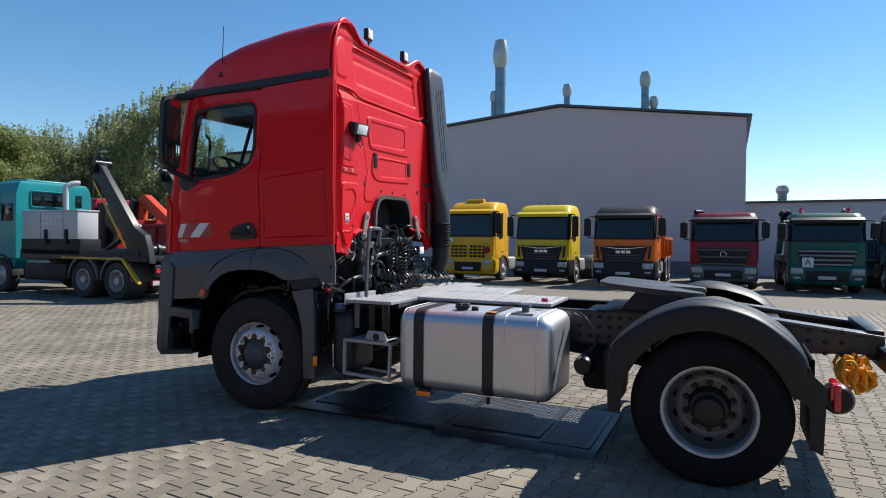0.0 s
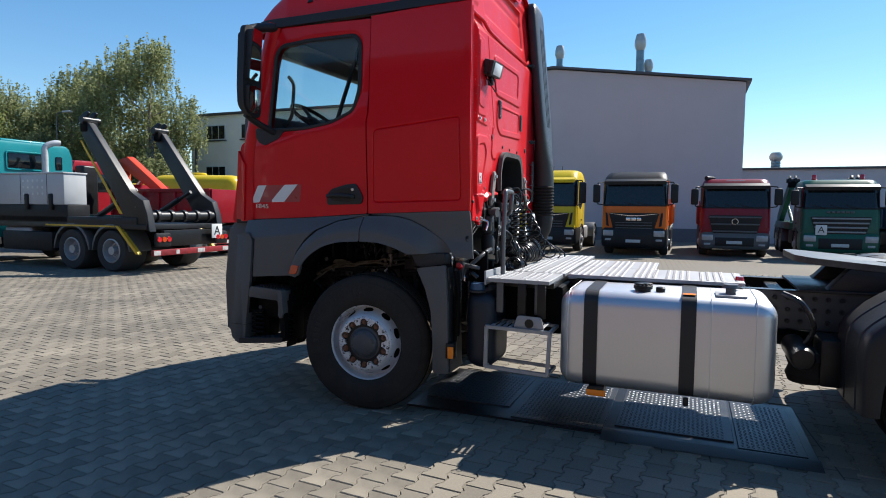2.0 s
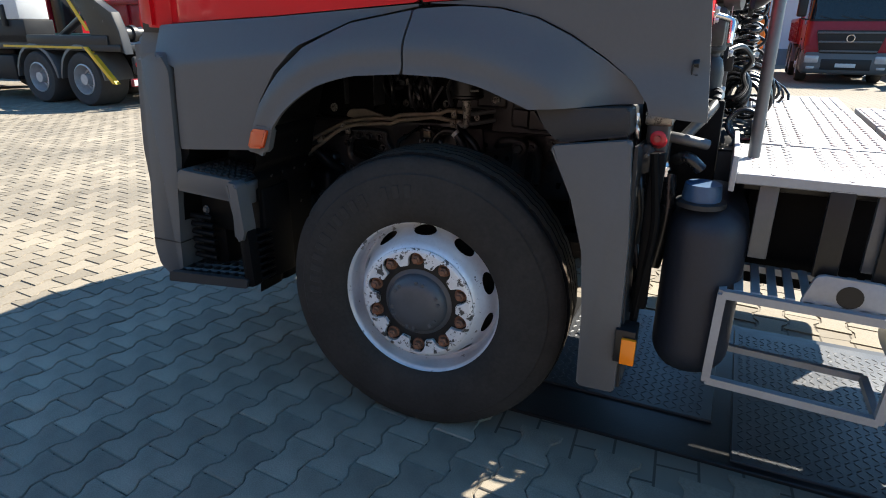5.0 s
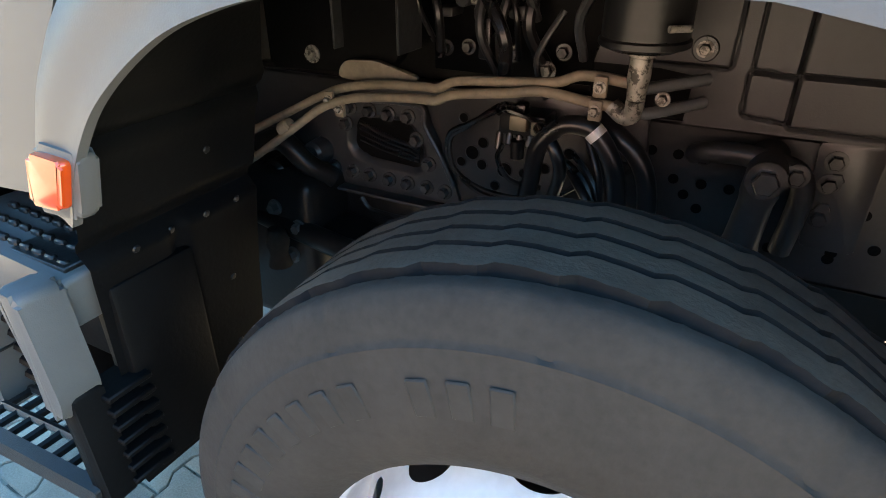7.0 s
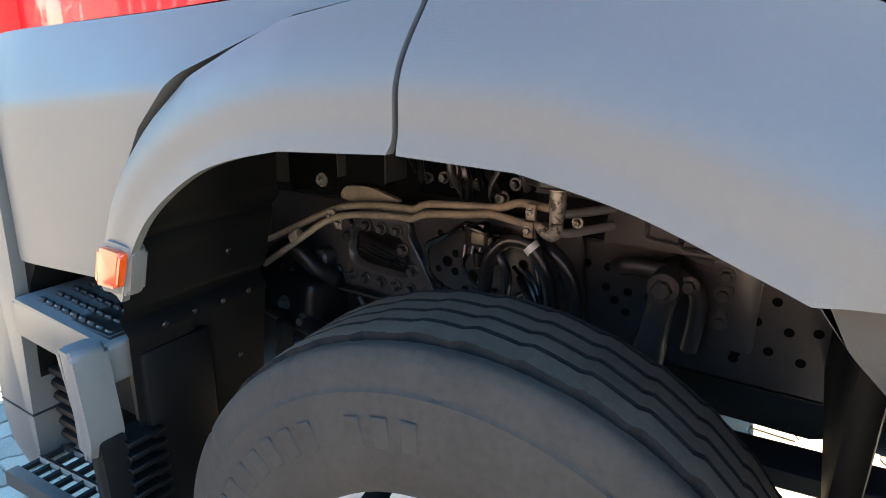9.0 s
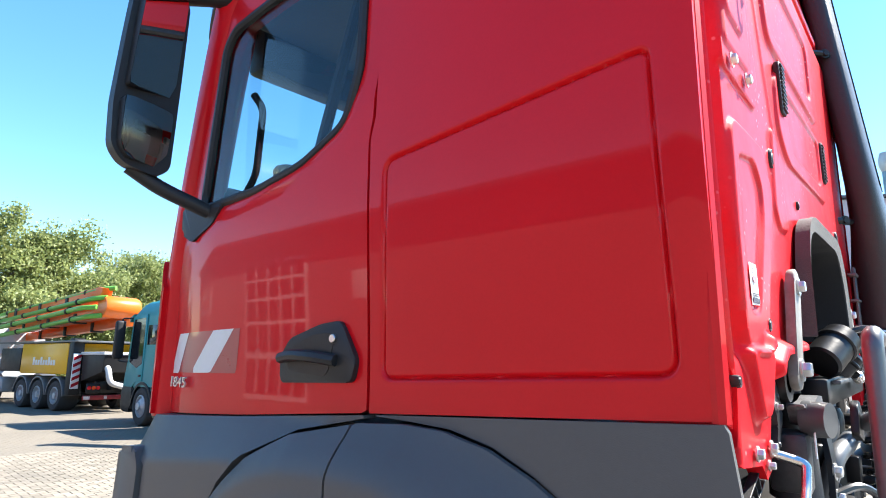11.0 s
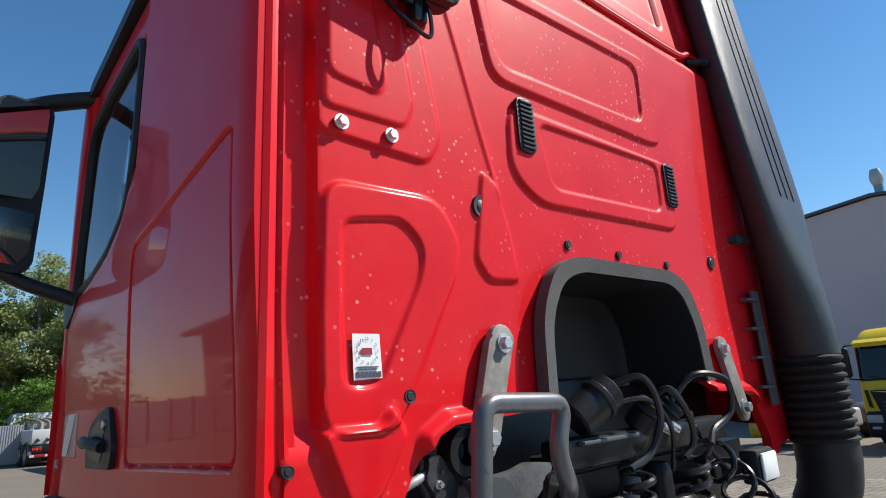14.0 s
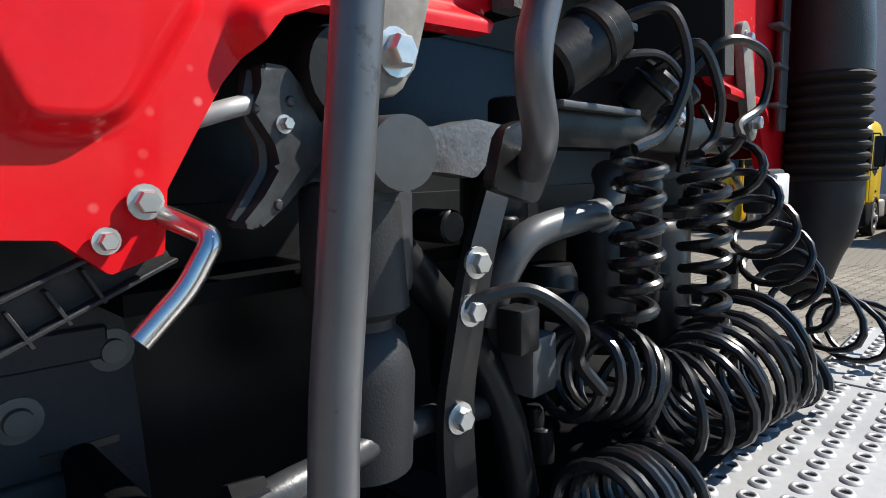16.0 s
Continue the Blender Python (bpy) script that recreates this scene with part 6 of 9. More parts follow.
WIN = rounded([(-0.712, 0.902), (-0.572, 0.906), (-0.537, 0.847), (-0.543, 0.808), (-0.679, 0.813), (-0.724, 0.832)], 0.018)


def bracket_at(u, v):
    return u, 0.70 + 0.02 * (1 - step01(gap(WIN, u, v)[0], 0.0, 0.02)) + 0 * u, v


brk = part("spring_bracket", sheet("spring_bracket", rounded(BR, 0.02), [WIN], 0.008, bracket_at, (0, 0.03, 0)), FRAME_LIGHTENED, truck, "black cast spring bracket with a row of bolts")
part("bracket_flange", box(B(), (-0.93, 0.668, 0.724), (-0.44, 0.702, 0.733), 0.003), FRAME_LIGHTENED, brk)
part("bracket_lip", tube(B(), spline([(-0.83, 0.694, 0.946), (-0.70, 0.694, 0.953), (-0.535, 0.694, 0.958), (-0.52, 0.694, 0.914), (-0.479, 0.694, 0.849), (-0.445, 0.694, 0.785)], 6), 0.006, 8), FRAME_LIGHTENED, brk)
part("bracket_boss", lathe(B(), [(0, 0.05), (0.022, 0.05), (0.03, 0.042), (0.032, 0.0), (0, 0)], align((-0.818, 0.70, 0.812), (-0.818, 0.6, 0.812))[0], 20), FRAME_LIGHTENED, brk)
part("bracket_eye", lathe(B(), [(0, 0.06), (0.024, 0.06), (0.034, 0.05), (0.036, 0.0), (0, 0)], align((-0.905, 0.66, 0.765), (-0.905, 0.5, 0.765))[0], 20), BLACK, brk)
for x, z in ((-0.774, 0.935), (-0.724, 0.931), (-0.669, 0.930), (-0.617, 0.928), (-0.564, 0.929), (-0.543, 0.879), (-0.512, 0.825), (-0.738, 0.89), (-0.784, 0.772), (-0.728, 0.770), (-0.678, 0.769), (-0.622, 0.768), (-0.57, 0.768), (-0.519, 0.767), (-0.47, 0.765)):
    part("bolt", bolt(B(), (x, 0.70, z), (0, -1, 0), 0.0125, 0.016), BOLT_BLACK, brk)
part("lower_arm", prism(B(), rounded([(-0.92, 0.70), (-0.44, 0.725), (-0.40, 0.60), (-0.62, 0.585), (-0.70, 0.64), (-0.86, 0.60)], 0.03), "y", 0.715, 0.735, 0.004), BLACK, truck, "black pressed lower plate")
part("lower_bead", tube(B(), bent([(-0.72, 0.714, 0.695), (-0.70, 0.714, 0.665), (-0.60, 0.714, 0.66), (-0.56, 0.714, 0.675)], 0.02), 0.008, 6), BLACK, truck)
part("leaf_spring", prism(B(), [(-1.05, 0.62), (-0.6, 0.575), (0.0, 0.56), (0.6, 0.60), (0.6, 0.64), (0.0, 0.61), (-0.6, 0.63), (-1.05, 0.70)], "y", 0.60, 0.70, 0.006), BLACK, truck)
part("drag_link", rod(B(), (-0.95, 0.58, 0.66), (-0.25, 0.52, 0.60), 0.028, seg=14), BLACK, truck)
part("bracket_arm", tube(B(), spline([(-0.95, 0.62, 0.83), (-0.86, 0.60, 0.86), (-0.80, 0.62, 0.80), (-0.76, 0.66, 0.76)], 5), 0.026, 10), BLACK, truck)
# black plate paints the shade inside the bracket's window
part("bracket_recess", box(B(), (-0.74, 0.716, 0.795), (-0.525, 0.7235, 0.915), 0.002, 1), HOLE_SHADE, truck)
for k in range(4):
    part("wire", tube(B(), spline([(-0.71, 0.715, 0.85 + 0.014 * k), (-0.63, 0.708, 0.835 + 0.012 * k), (-0.545, 0.712, 0.822 + 0.01 * k)], 5), 0.005, 6), HOSE, truck)
# web plate, behind; flat black discs paint the shade of its drilled holes
part("web_plate", prism(B(), rounded([(-0.50, 1.0), (-0.05, 1.02), (-0.02, 0.72), (-0.46, 0.70)], 0.03), "y", 0.708, 0.724, 0.003), FRAME_LIGHTENED, truck)
rnd = random.Random(3)
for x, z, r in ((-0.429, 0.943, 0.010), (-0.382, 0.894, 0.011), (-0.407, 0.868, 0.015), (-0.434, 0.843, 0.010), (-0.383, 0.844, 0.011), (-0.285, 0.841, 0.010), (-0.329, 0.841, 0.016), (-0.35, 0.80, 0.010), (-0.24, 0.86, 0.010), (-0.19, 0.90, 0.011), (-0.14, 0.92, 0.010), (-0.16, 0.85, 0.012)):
    part("drilled_hole", rod(B(), (x, 0.7075, z), (x, 0.7065, z), r, seg=16), HOLE_SHADE, truck)
    part("hole_rim", lathe(B(), [(r + 0.003, 0), (r + 0.0015, 0.0012), (r, 0)], align((x, 0.7075, z), (x, 0.6, z))[0], 16), FRAME_LIGHTENED, truck)
# the rail's holes are black discs as well, their shade in the colour
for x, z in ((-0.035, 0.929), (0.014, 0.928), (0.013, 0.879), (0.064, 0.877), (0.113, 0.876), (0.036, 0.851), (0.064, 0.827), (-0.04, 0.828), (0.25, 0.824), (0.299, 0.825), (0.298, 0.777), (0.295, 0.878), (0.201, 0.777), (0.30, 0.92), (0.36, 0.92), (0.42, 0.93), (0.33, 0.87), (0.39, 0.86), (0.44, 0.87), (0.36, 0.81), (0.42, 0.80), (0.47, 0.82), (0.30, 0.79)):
    part("drilled_hole", rod(B(), (x, 0.7245, z), (x, 0.7235, z), 0.0098, seg=14), HOLE_SHADE, truck)
for x, y, z in ((-0.249, 0.700, 1.061), (0.03, 0.690, 1.128), (-0.738, 0.60, 1.069), (-0.076, 0.70, 0.898), (0.264, 0.72, 0.876), (0.27, 0.72, 0.93)):
    part("bolt", bolt(B(), (x, y, z), (0, -1, 0), 0.013, 0.012), GRIME if z > 1.0 else BOLT_BLACK, truck)
# shock absorber and its bracket
SHOCK = mat("satin_black_paint", (0.022, 0.022, 0.023), 0.42, spec=0.6, vary=0.25, dust=0.3, dust_col=(0.07, 0.062, 0.055), scale=14, bump=0.15, bump_scale=120)
part("shock_absorber", lathe(B(), [(0, 0), (0.03, 0), (0.033, 0.02), (0.033, 0.34), (0.029, 0.36), (0.027, 0.43), (0.030, 0.445), (0.030, 0.47), (0.02, 0.48), (0, 0.48)], align((0.115, 0.60, 0.48), (0.163, 0.612, 0.955))[0], 24), SHOCK, truck, "black shock absorber")
part("shock_eye", lathe(B(), [(0, 0.02), (0.026, 0.02), (0.031, 0.012), (0.031, -0.10), (0, -0.1)], align((0.164, 0.60, 0.958), (0.164, 0.5, 0.958))[0], 24), SHOCK, truck)
part("shock_pin", bolt(B(), (0.164, 0.58, 0.958), (0, -1, 0), 0.021, 0.018), BOLT_BLACK, truck)
part("shock_arm", tube(B(), spline([(0.045, 0.685, 0.948), (0.07, 0.655, 0.965), (0.12, 0.645, 0.972), (0.165, 0.64, 0.968), (0.205, 0.64, 0.958), (0.222, 0.65, 0.925), (0.222, 0.66, 0.87), (0.215, 0.67, 0.80)], 6), 0.0185, 12), SHOCK, truck, "black forged shock bracket")
part("arm_bolt", bolt(B(), (0.206, 0.622, 0.958), (0, -1, 0), 0.0135, 0.014), BOLT_BLACK, truck)
part("arm_bolt", bolt(B(), (0.062, 0.672, 0.95), (0, -1, 0), 0.011, 0.012), BOLT_BLACK, truck)
part("bolt_plate", prism(B(), rounded([(0.232, 0.992), (0.33, 0.995), (0.33, 0.80), (0.245, 0.80)], 0.01), "y", 0.708, 0.722, 0.003), FRAME_LIGHTENED, truck)
for z in (0.962, 0.922, 0.86):
    part("plate_bolt", bolt(B(), (0.262, 0.708, z), (0, -1, 0), 0.0125, 0.013), BOLT_BLACK, truck)
# upper covers over the frame
def cover_at(u, v):
    y = 0.66 + 0 * u
    for p in COVER_FIELDS:
        d = signed(p, u, v)
        y = y - 0.004 * (1 - step01(d, -0.003, 0.002)) + 0.006 * np.exp(-((d - 0.003) / 0.0022) ** 2)
    return u, y, v


COVER_FIELDS = [rounded(q, 0.006) for q in ([(-0.05, 1.107), (0.073, 1.107), (0.076, 1.32), (-0.02, 1.32)], [(0.109, 1.107), (0.171, 1.104), (0.172, 1.32), (0.109, 1.32)], [(0.107, 1.034), (0.171, 1.029), (0.171, 1.098), (0.105, 1.10)],
                                            [(0.176, 1.107), (0.42, 1.107), (0.42, 1.32), (0.177, 1.32)], [(0.177, 1.022), (0.42, 1.022), (0.42, 1.10), (0.177, 1.10)])]
part("noise_cover", sheet("noise_cover", [(0.016, 1.005), (0.60, 1.01), (0.60, 1.40), (-0.06, 1.40), (-0.15, 1.095), (-0.035, 1.095), (0.022, 1.088)], [], 0.003, cover_at, (0, 0.04, 0)), COVER, truck, "black plastic engine side cover")
part("cover_washer", lathe(B(), [(0, 0.004), (0.019, 0.004), (0.022, 0.0)], align((0.031, 0.657, 1.133), (0.031, 0.5, 1.133))[0], 24), HOSE, truck)
part("cover_bolt", bolt(B(), (0.031, 0.653, 1.133), (0, -1, 0), 0.0095, 0.009), GRIME, truck)
# near-black sheet paints the shade of the gap below the cover
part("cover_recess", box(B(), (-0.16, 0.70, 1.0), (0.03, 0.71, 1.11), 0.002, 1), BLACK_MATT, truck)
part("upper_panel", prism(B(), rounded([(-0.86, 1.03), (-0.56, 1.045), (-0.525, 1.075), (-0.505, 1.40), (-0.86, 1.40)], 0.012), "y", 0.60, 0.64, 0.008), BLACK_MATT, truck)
# near-black backing: the engine bay's dark depth is put into its colour
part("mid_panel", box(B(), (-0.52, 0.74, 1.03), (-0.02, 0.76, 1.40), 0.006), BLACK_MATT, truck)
part("heat_shield", prism(B(), rounded([(-0.66, 1.035), (-0.50, 1.02), (-0.46, 1.05), (-0.56, 1.075), (-0.64, 1.07)], 0.015), "y", 0.575, 0.59, 0.003), CREAM_PIPE, truck)
rnd = random.Random(21)
for k in range(40):
    x, z, y = rnd.uniform(-0.49, -0.13), rnd.uniform(1.075, 1.36), rnd.uniform(0.62, 0.70)
    w, h = rnd.uniform(0.006, 0.028), rnd.uniform(0.008, 0.04)
    if k % 4 == 0:
        part("engine_bracket", box(B(), (x - w, y, z - h), (x + w, 0.74, z + h), 0.004), (BLACK, FORGED, HOSE)[k % 3], truck)
    elif k % 4 == 1:
        part("engine_fitting", rod(B(), (x, y, z), (x, 0.74, z), w * 0.8, seg=12, bevel=0.003), (HOSE, FORGED, GRIME)[k % 3], truck)
    else:
        part("engine_pipe", tube(B(), spline([(x, y + 0.02, z - 0.08), (x + rnd.uniform(-0.03, 0.03), y - 0.02, z), (x + rnd.uniform(-0.06, 0.06), y, z + 0.08)], 6), rnd.choice((0.006, 0.009, 0.013)), 8), (HOSE, BLACK, HOSE, FORGED)[k % 4], truck)
for k in range(6):
    part("engine_bolt", bolt(B(), (-0.47 + 0.05 * k, 0.71, 1.085 + 0.006 * (k % 3)), (0, -1, 0), 0.011, 0.014), BOLT_BLACK, truck)
for x in (-0.66, -0.508):
    part("panel_flange", box(B(), (x, 0.57, 1.09), (x + 0.006, 0.66, 1.40), 0.002, 1), FORGED, truck)
for z, r in ((0.108, 0.073), (0.135, 0.072), (0.16, 0.073)):
    part("filter_rim", lathe(B(), [(r - 0.005, z), (r, z + 0.003), (r, z + 0.007), (r - 0.005, z + 0.01)], Matrix.Translation((-0.042, 0.52, 1.15)), 28), HOSE, truck)
part("far_arch_roof", box(B(), (-0.9, 0.30, 1.385), (0.75, 2 * YC - 0.30, 1.405)), BLACK_MATT, truck)
part("rear_bulkhead", box(B(), (0.46, 0.24, 0.80), (0.50, 0.72, 1.36), 0.01), BLACK_MATT, truck)
# coolant pipes, filter and hoses
P1 = [(-1.02, 0.60, 0.84), (-0.90, 0.55, 0.892), (-0.785, 0.55, 0.948), (-0.694, 0.55, 0.993), (-0.628, 0.55, 1.020), (-0.537, 0.55, 1.037), (-0.44, 0.55, 1.044), (-0.405, 0.55, 1.045), (-0.365, 0.55, 1.062), (-0.256, 0.55, 1.072), (-0.18, 0.55, 1.080), (-0.133, 0.55, 1.096), (-0.05, 0.545, 1.092)]
P2 = [(-0.93, 0.55, 0.81), (-0.846, 0.51, 0.857), (-0.738, 0.50, 0.928), (-0.66, 0.515, 0.983), (-0.60, 0.528, 1.006), (-0.537, 0.53, 1.017), (-0.44, 0.53, 1.026), (-0.40, 0.53, 1.027), (-0.36, 0.53, 1.043), (-0.256, 0.53, 1.058), (-0.20, 0.535, 1.066), (-0.13, 0.54, 1.058), (-0.07, 0.535, 1.054)]
for p in (P1, P2):
    part("coolant_pipe", tube(B(), spline(p, 6), 0.009, 10), CREAM_PIPE, truck, "dusty beige coolant pipe")
part("pipe_clamp", rod(B(), (-0.765, 0.503, 0.925), (-0.735, 0.503, 0.945), 0.0155, seg=14, bevel=0.004), CREAM_PIPE, truck)
for x, z in ((-0.10, 1.086), (-0.104, 1.048), (-0.645, 1.0), (-0.62, 0.985)):
    part("clamp_tab", box(B(), (x - 0.011, 0.522, z - 0.017), (x + 0.011, 0.532, z + 0.017), 0.003), CREAM_PIPE, truck)
    part("clamp_bolt", bolt(B(), (x, 0.522, z), (0, -1, 0), 0.007, 0.007), GRIME, truck)
part("pipe_joint", tube(B(), spline([(-0.08, 0.535, 1.057), (-0.06, 0.53, 1.045), (-0.045, 0.525, 1.05), (-0.042, 0.52, 1.075)], 6), 0.0145, 12), GRIME, truck, "grimy pale pipe fitting")
for pts in ([(-0.045, 0.53, 1.088), (-0.02, 0.545, 1.090), (0.05, 0.60, 1.098)], [(-0.042, 0.525, 1.06), (-0.03, 0.53, 1.052), (-0.01, 0.545, 1.053), (0.05, 0.60, 1.062)]):
    part("stub_pipe", tube(B(), spline(pts, 6), 0.0095, 12), STEEL_GREY, truck)
part("stub_screw", bolt(B(), (-0.005, 0.54, 1.075), (0, -1, 0), 0.008, 0.01), GRIME, truck)
flt = part("filter_housing", lathe(B(), [(0, 0), (0.05, 0), (0.062, 0.01), (0.062, 0.10), (0.07, 0.105), (0.07, 0.17), (0, 0.17)], Matrix.Translation((-0.042, 0.52, 1.15)), 28), HOSE, truck, "glossy black oil separator with a band")
part("lower_ring", lathe(B(), [(0.063, 0.005), (0.067, 0.008), (0.067, 0.016), (0.063, 0.019)], Matrix.Translation((-0.042, 0.52, 1.15)), 28), BLACK, flt)
part("steel_band", lathe(B(), [(0.0635, 0.02), (0.0635, 0.085)], Matrix.Translation((-0.042, 0.52, 1.15)), 28, arc=(math.pi * 0.9, math.pi * 2.1)), BLACK, flt)
part("filter_neck", lathe(B(), [(0.0, -0.075), (0.014, -0.075), (0.016, -0.05), (0.0175, -0.04), (0.0165, -0.012), (0.0195, -0.01), (0.0195, 0.0)], Matrix.Translation((-0.042, 0.52, 1.15)), 20), GRIME, flt)
part("band_screw", rod(B(), (0.0, 0.455, 1.19), (0.025, 0.475, 1.19), 0.005, seg=10), GRIME, flt)
for k, pts in enumerate(([(-0.235, 0.57, 0.82), (-0.217, 0.56, 0.89), (-0.203, 0.55, 0.963), (-0.166, 0.55, 1.006), (-0.126, 0.55, 1.012), (-0.10, 0.55, 1.0), (-0.068, 0.55, 0.951), (-0.055, 0.56, 0.874), (-0.055, 0.58, 0.74)],
                         [(-0.12, 0.64, 1.02), (-0.082, 0.59, 0.998), (-0.038, 0.58, 0.965), (-0.015, 0.58, 0.921), (-0.005, 0.58, 0.853), (-0.005, 0.60, 0.72)],
                         [(-0.24, 0.64, 0.97), (-0.19, 0.56, 0.98), (-0.16, 0.55, 0.93), (-0.18, 0.58, 0.85)],
                         [(-0.16, 0.62, 0.90), (-0.11, 0.58, 0.86), (-0.07, 0.58, 0.78), (-0.06, 0.6, 0.70)],
                         [(-0.13, 0.62, 0.96), (-0.10, 0.60, 0.90), (-0.09, 0.61, 0.80), (-0.10, 0.62, 0.72)])):
    part("hose", tube(B(), spline(pts, 7), (0.0165, 0.017, 0.012, 0.009, 0.007)[k], 10), HOSE, truck)
part("white_clip", rod(B(), (-0.109, 0.55, 1.007), (-0.098, 0.55, 0.997), 0.0178, seg=16), WHITE, truck, "white hose clip")
VALVE = mat("valve_brass", (0.22, 0.19, 0.13), 0.5, metal=0.4, vary=0.2)
vb = part("level_valve", box(B(), (-0.318, 0.635, 0.945), (-0.222, 0.70, 0.99), 0.006), BLACK, truck, "black and brass valve block")
part("valve_body", box(B(), (-0.288, 0.615, 0.962), (-0.252, 0.64, 0.992), 0.004), VALVE, vb)
part("valve_cap", box(B(), (-0.244, 0.615, 0.958), (-0.222, 0.64, 0.985), 0.004), VALVE, vb)
part("valve_coil", rod(B(), (-0.275, 0.635, 0.94), (-0.275, 0.635, 0.90), 0.014, seg=14, bevel=0.003), BLACK, vb)
part("valve_top", box(B(), (-0.285, 0.63, 0.985), (-0.262, 0.66, 1.01), 0.004), HOSE, vb)
for k in range(5):
    x = -0.315 + k * 0.021
    part("connector", rod(B(), (x, 0.632, 0.915 + 0.012 * (k % 2)), (x, 0.64, 0.95), 0.0075, seg=10, bevel=0.002), BOLT_BLACK, vb)
for k, pts in enumerate(([(-0.29, 0.64, 1.005), (-0.315, 0.63, 1.003), (-0.379, 0.63, 0.955), (-0.426, 0.64, 0.918), (-0.421, 0.65, 0.85), (-0.36, 0.65, 0.815), (-0.268, 0.645, 0.812), (-0.197, 0.64, 0.832), (-0.147, 0.63, 0.868)],
                         [(-0.32, 0.64, 0.985), (-0.30, 0.62, 1.0), (-0.25, 0.62, 0.99), (-0.20, 0.64, 0.96)],
                         [(-0.315, 0.62, 0.995), (-0.37, 0.62, 0.965), (-0.43, 0.64, 0.925), (-0.43, 0.65, 0.855), (-0.36, 0.645, 0.808), (-0.27, 0.64, 0.804), (-0.19, 0.64, 0.822)], [(-0.30, 0.62, 0.93), (-0.31, 0.62, 0.90), (-0.28, 0.62, 0.86), (-0.22, 0.63, 0.85)], [(-0.16, 0.63, 0.93), (-0.12, 0.61, 0.90), (-0.085, 0.60, 0.84), (-0.07, 0.6, 0.76)], [(-0.18, 0.63, 0.92), (-0.13, 0.61, 0.89), (-0.10, 0.60, 0.83), (-0.085, 0.6, 0.76)])):
    part("wire", tube(B(), spline(pts, 6), 0.0055, 6), HOSE, truck)
part("steering_gear", box(B(), (-1.10, 0.56, 0.36), (-0.76, 0.74, 0.78), 0.04, 3), BLACK, truck, "black cast steering gear")
for k, (x, z) in enumerate(((-0.80, 0.66), (-0.83, 0.58), (-0.79, 0.50), (-0.87, 0.70))):
    part("gear_bolt", bolt(B(), (x, 0.56, z), (0, -1, 0), 0.014, 0.016), STEEL_GREY, truck)
part("ball_joint", lathe(B(), [(0, 0.07), (0.02, 0.065), (0.03, 0.03), (0.022, 0.0), (0.03, -0.03), (0, -0.04)], Matrix.Translation((-0.84, 0.52, 0.60)), 16), RUBBER, truck)
part("inner_apron", box(B(), (-1.2, 0.74, 0.30), (-0.7, 0.76, 1.0), 0.004), BLACK, truck, "black inner apron panel")
# unseen box, added to keep sun off the ground below the chassis
part("silencer_box", box(B(), (0.92, 1.55, 0.50), (1.75, 2.1, 0.98), 0.06, 3), BLACK, truck, "dark unseen box added on the far side to block sun")

# ---- behind the cab ----
part("back_plate", box(B(), (0.56, 0.30, 0.95), (0.60, 1.95, 1.72), 0.01), BLACK, truck)
part("inner_liner", prism(B(), rounded([(0.10, 1.02), (0.36, 1.02), (0.335, 1.36), (0.30, 1.40), (0.10, 1.36)], 0.02), "x", 0.62, 0.655, 0.006), LINER_BLUE, truck, "dark blue-black rear arch liner")
for y, z in ((0.319, 1.331), (0.235, 1.283), (0.22, 1.12)):
    part("liner_screw", lathe(B(), [(0, 0.008), (0.012, 0.008), (0.013, 0.003), (0.022, 0.002), (0.022, 0)], align((0.655, y, z), (0.7, y, z))[0], 18), STEEL_GREY, truck)
# dark strip paints the shade of a slot in the liner
part("liner_slot", box(B(), (0.6555, 0.25, 1.235), (0.658, 0.32, 1.243)), HOSE, truck)
# slotted stay under the red corner
p0, p1 = Vector((0.812, 0.315, 1.455)), Vector((0.812, 0.055, 1.322))
ax = (p1 - p0).normalized()
sm = Matrix((ax, (1, 0, 0), ax.cross(Vector((1, 0, 0))))).transposed().to_4x4()
sm.translation = p0
L_STAY = (p1 - p0).length
stay = part("ribbed_stay", box(B(), (0, -0.010, -0.017), (L_STAY, -0.006, 0.017), 0.001, 1, sm), DARK_PLASTIC, truck, "black ribbed plastic stay")
for z in (-0.018, 0.015):
    part("side_rim", box(B(), (0, -0.008, z), (L_STAY, 0.008, z + 0.004), 0.001, 1, sm), DARK_PLASTIC, stay)
for k in range(9):
    q = 0.06 + k * 0.027
    part("rib", box(B(), (q, -0.007, -0.015), (q + 0.003, 0.007, 0.016), 0.0005, 1, sm), DARK_PLASTIC, stay)
# three more slots, each a black strip for its shade
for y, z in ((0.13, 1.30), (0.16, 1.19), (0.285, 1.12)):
    part("liner_slot", box(B(), (0.6555, y, z), (0.659, y + 0.055, z + 0.006)), HOLE_SHADE, truck)
part("liner_step", box(B(), (0.655, 0.10, 1.325), (0.661, 0.315, 1.36), 0.003, 1), LINER_BLUE, truck)
# shiny bent pipe
part("bent_pipe", tube(B(), bent([(0.79, 0.285, 1.53), (0.80, 0.300, 1.485), (0.845, 0.312, 1.474), (0.884, 0.324, 1.462), (0.884, 0.302, 1.427), (0.884, 0.267, 1.395)], 0.012), 0.0088, 16), CHROME, truck, "shiny bent steel tube")


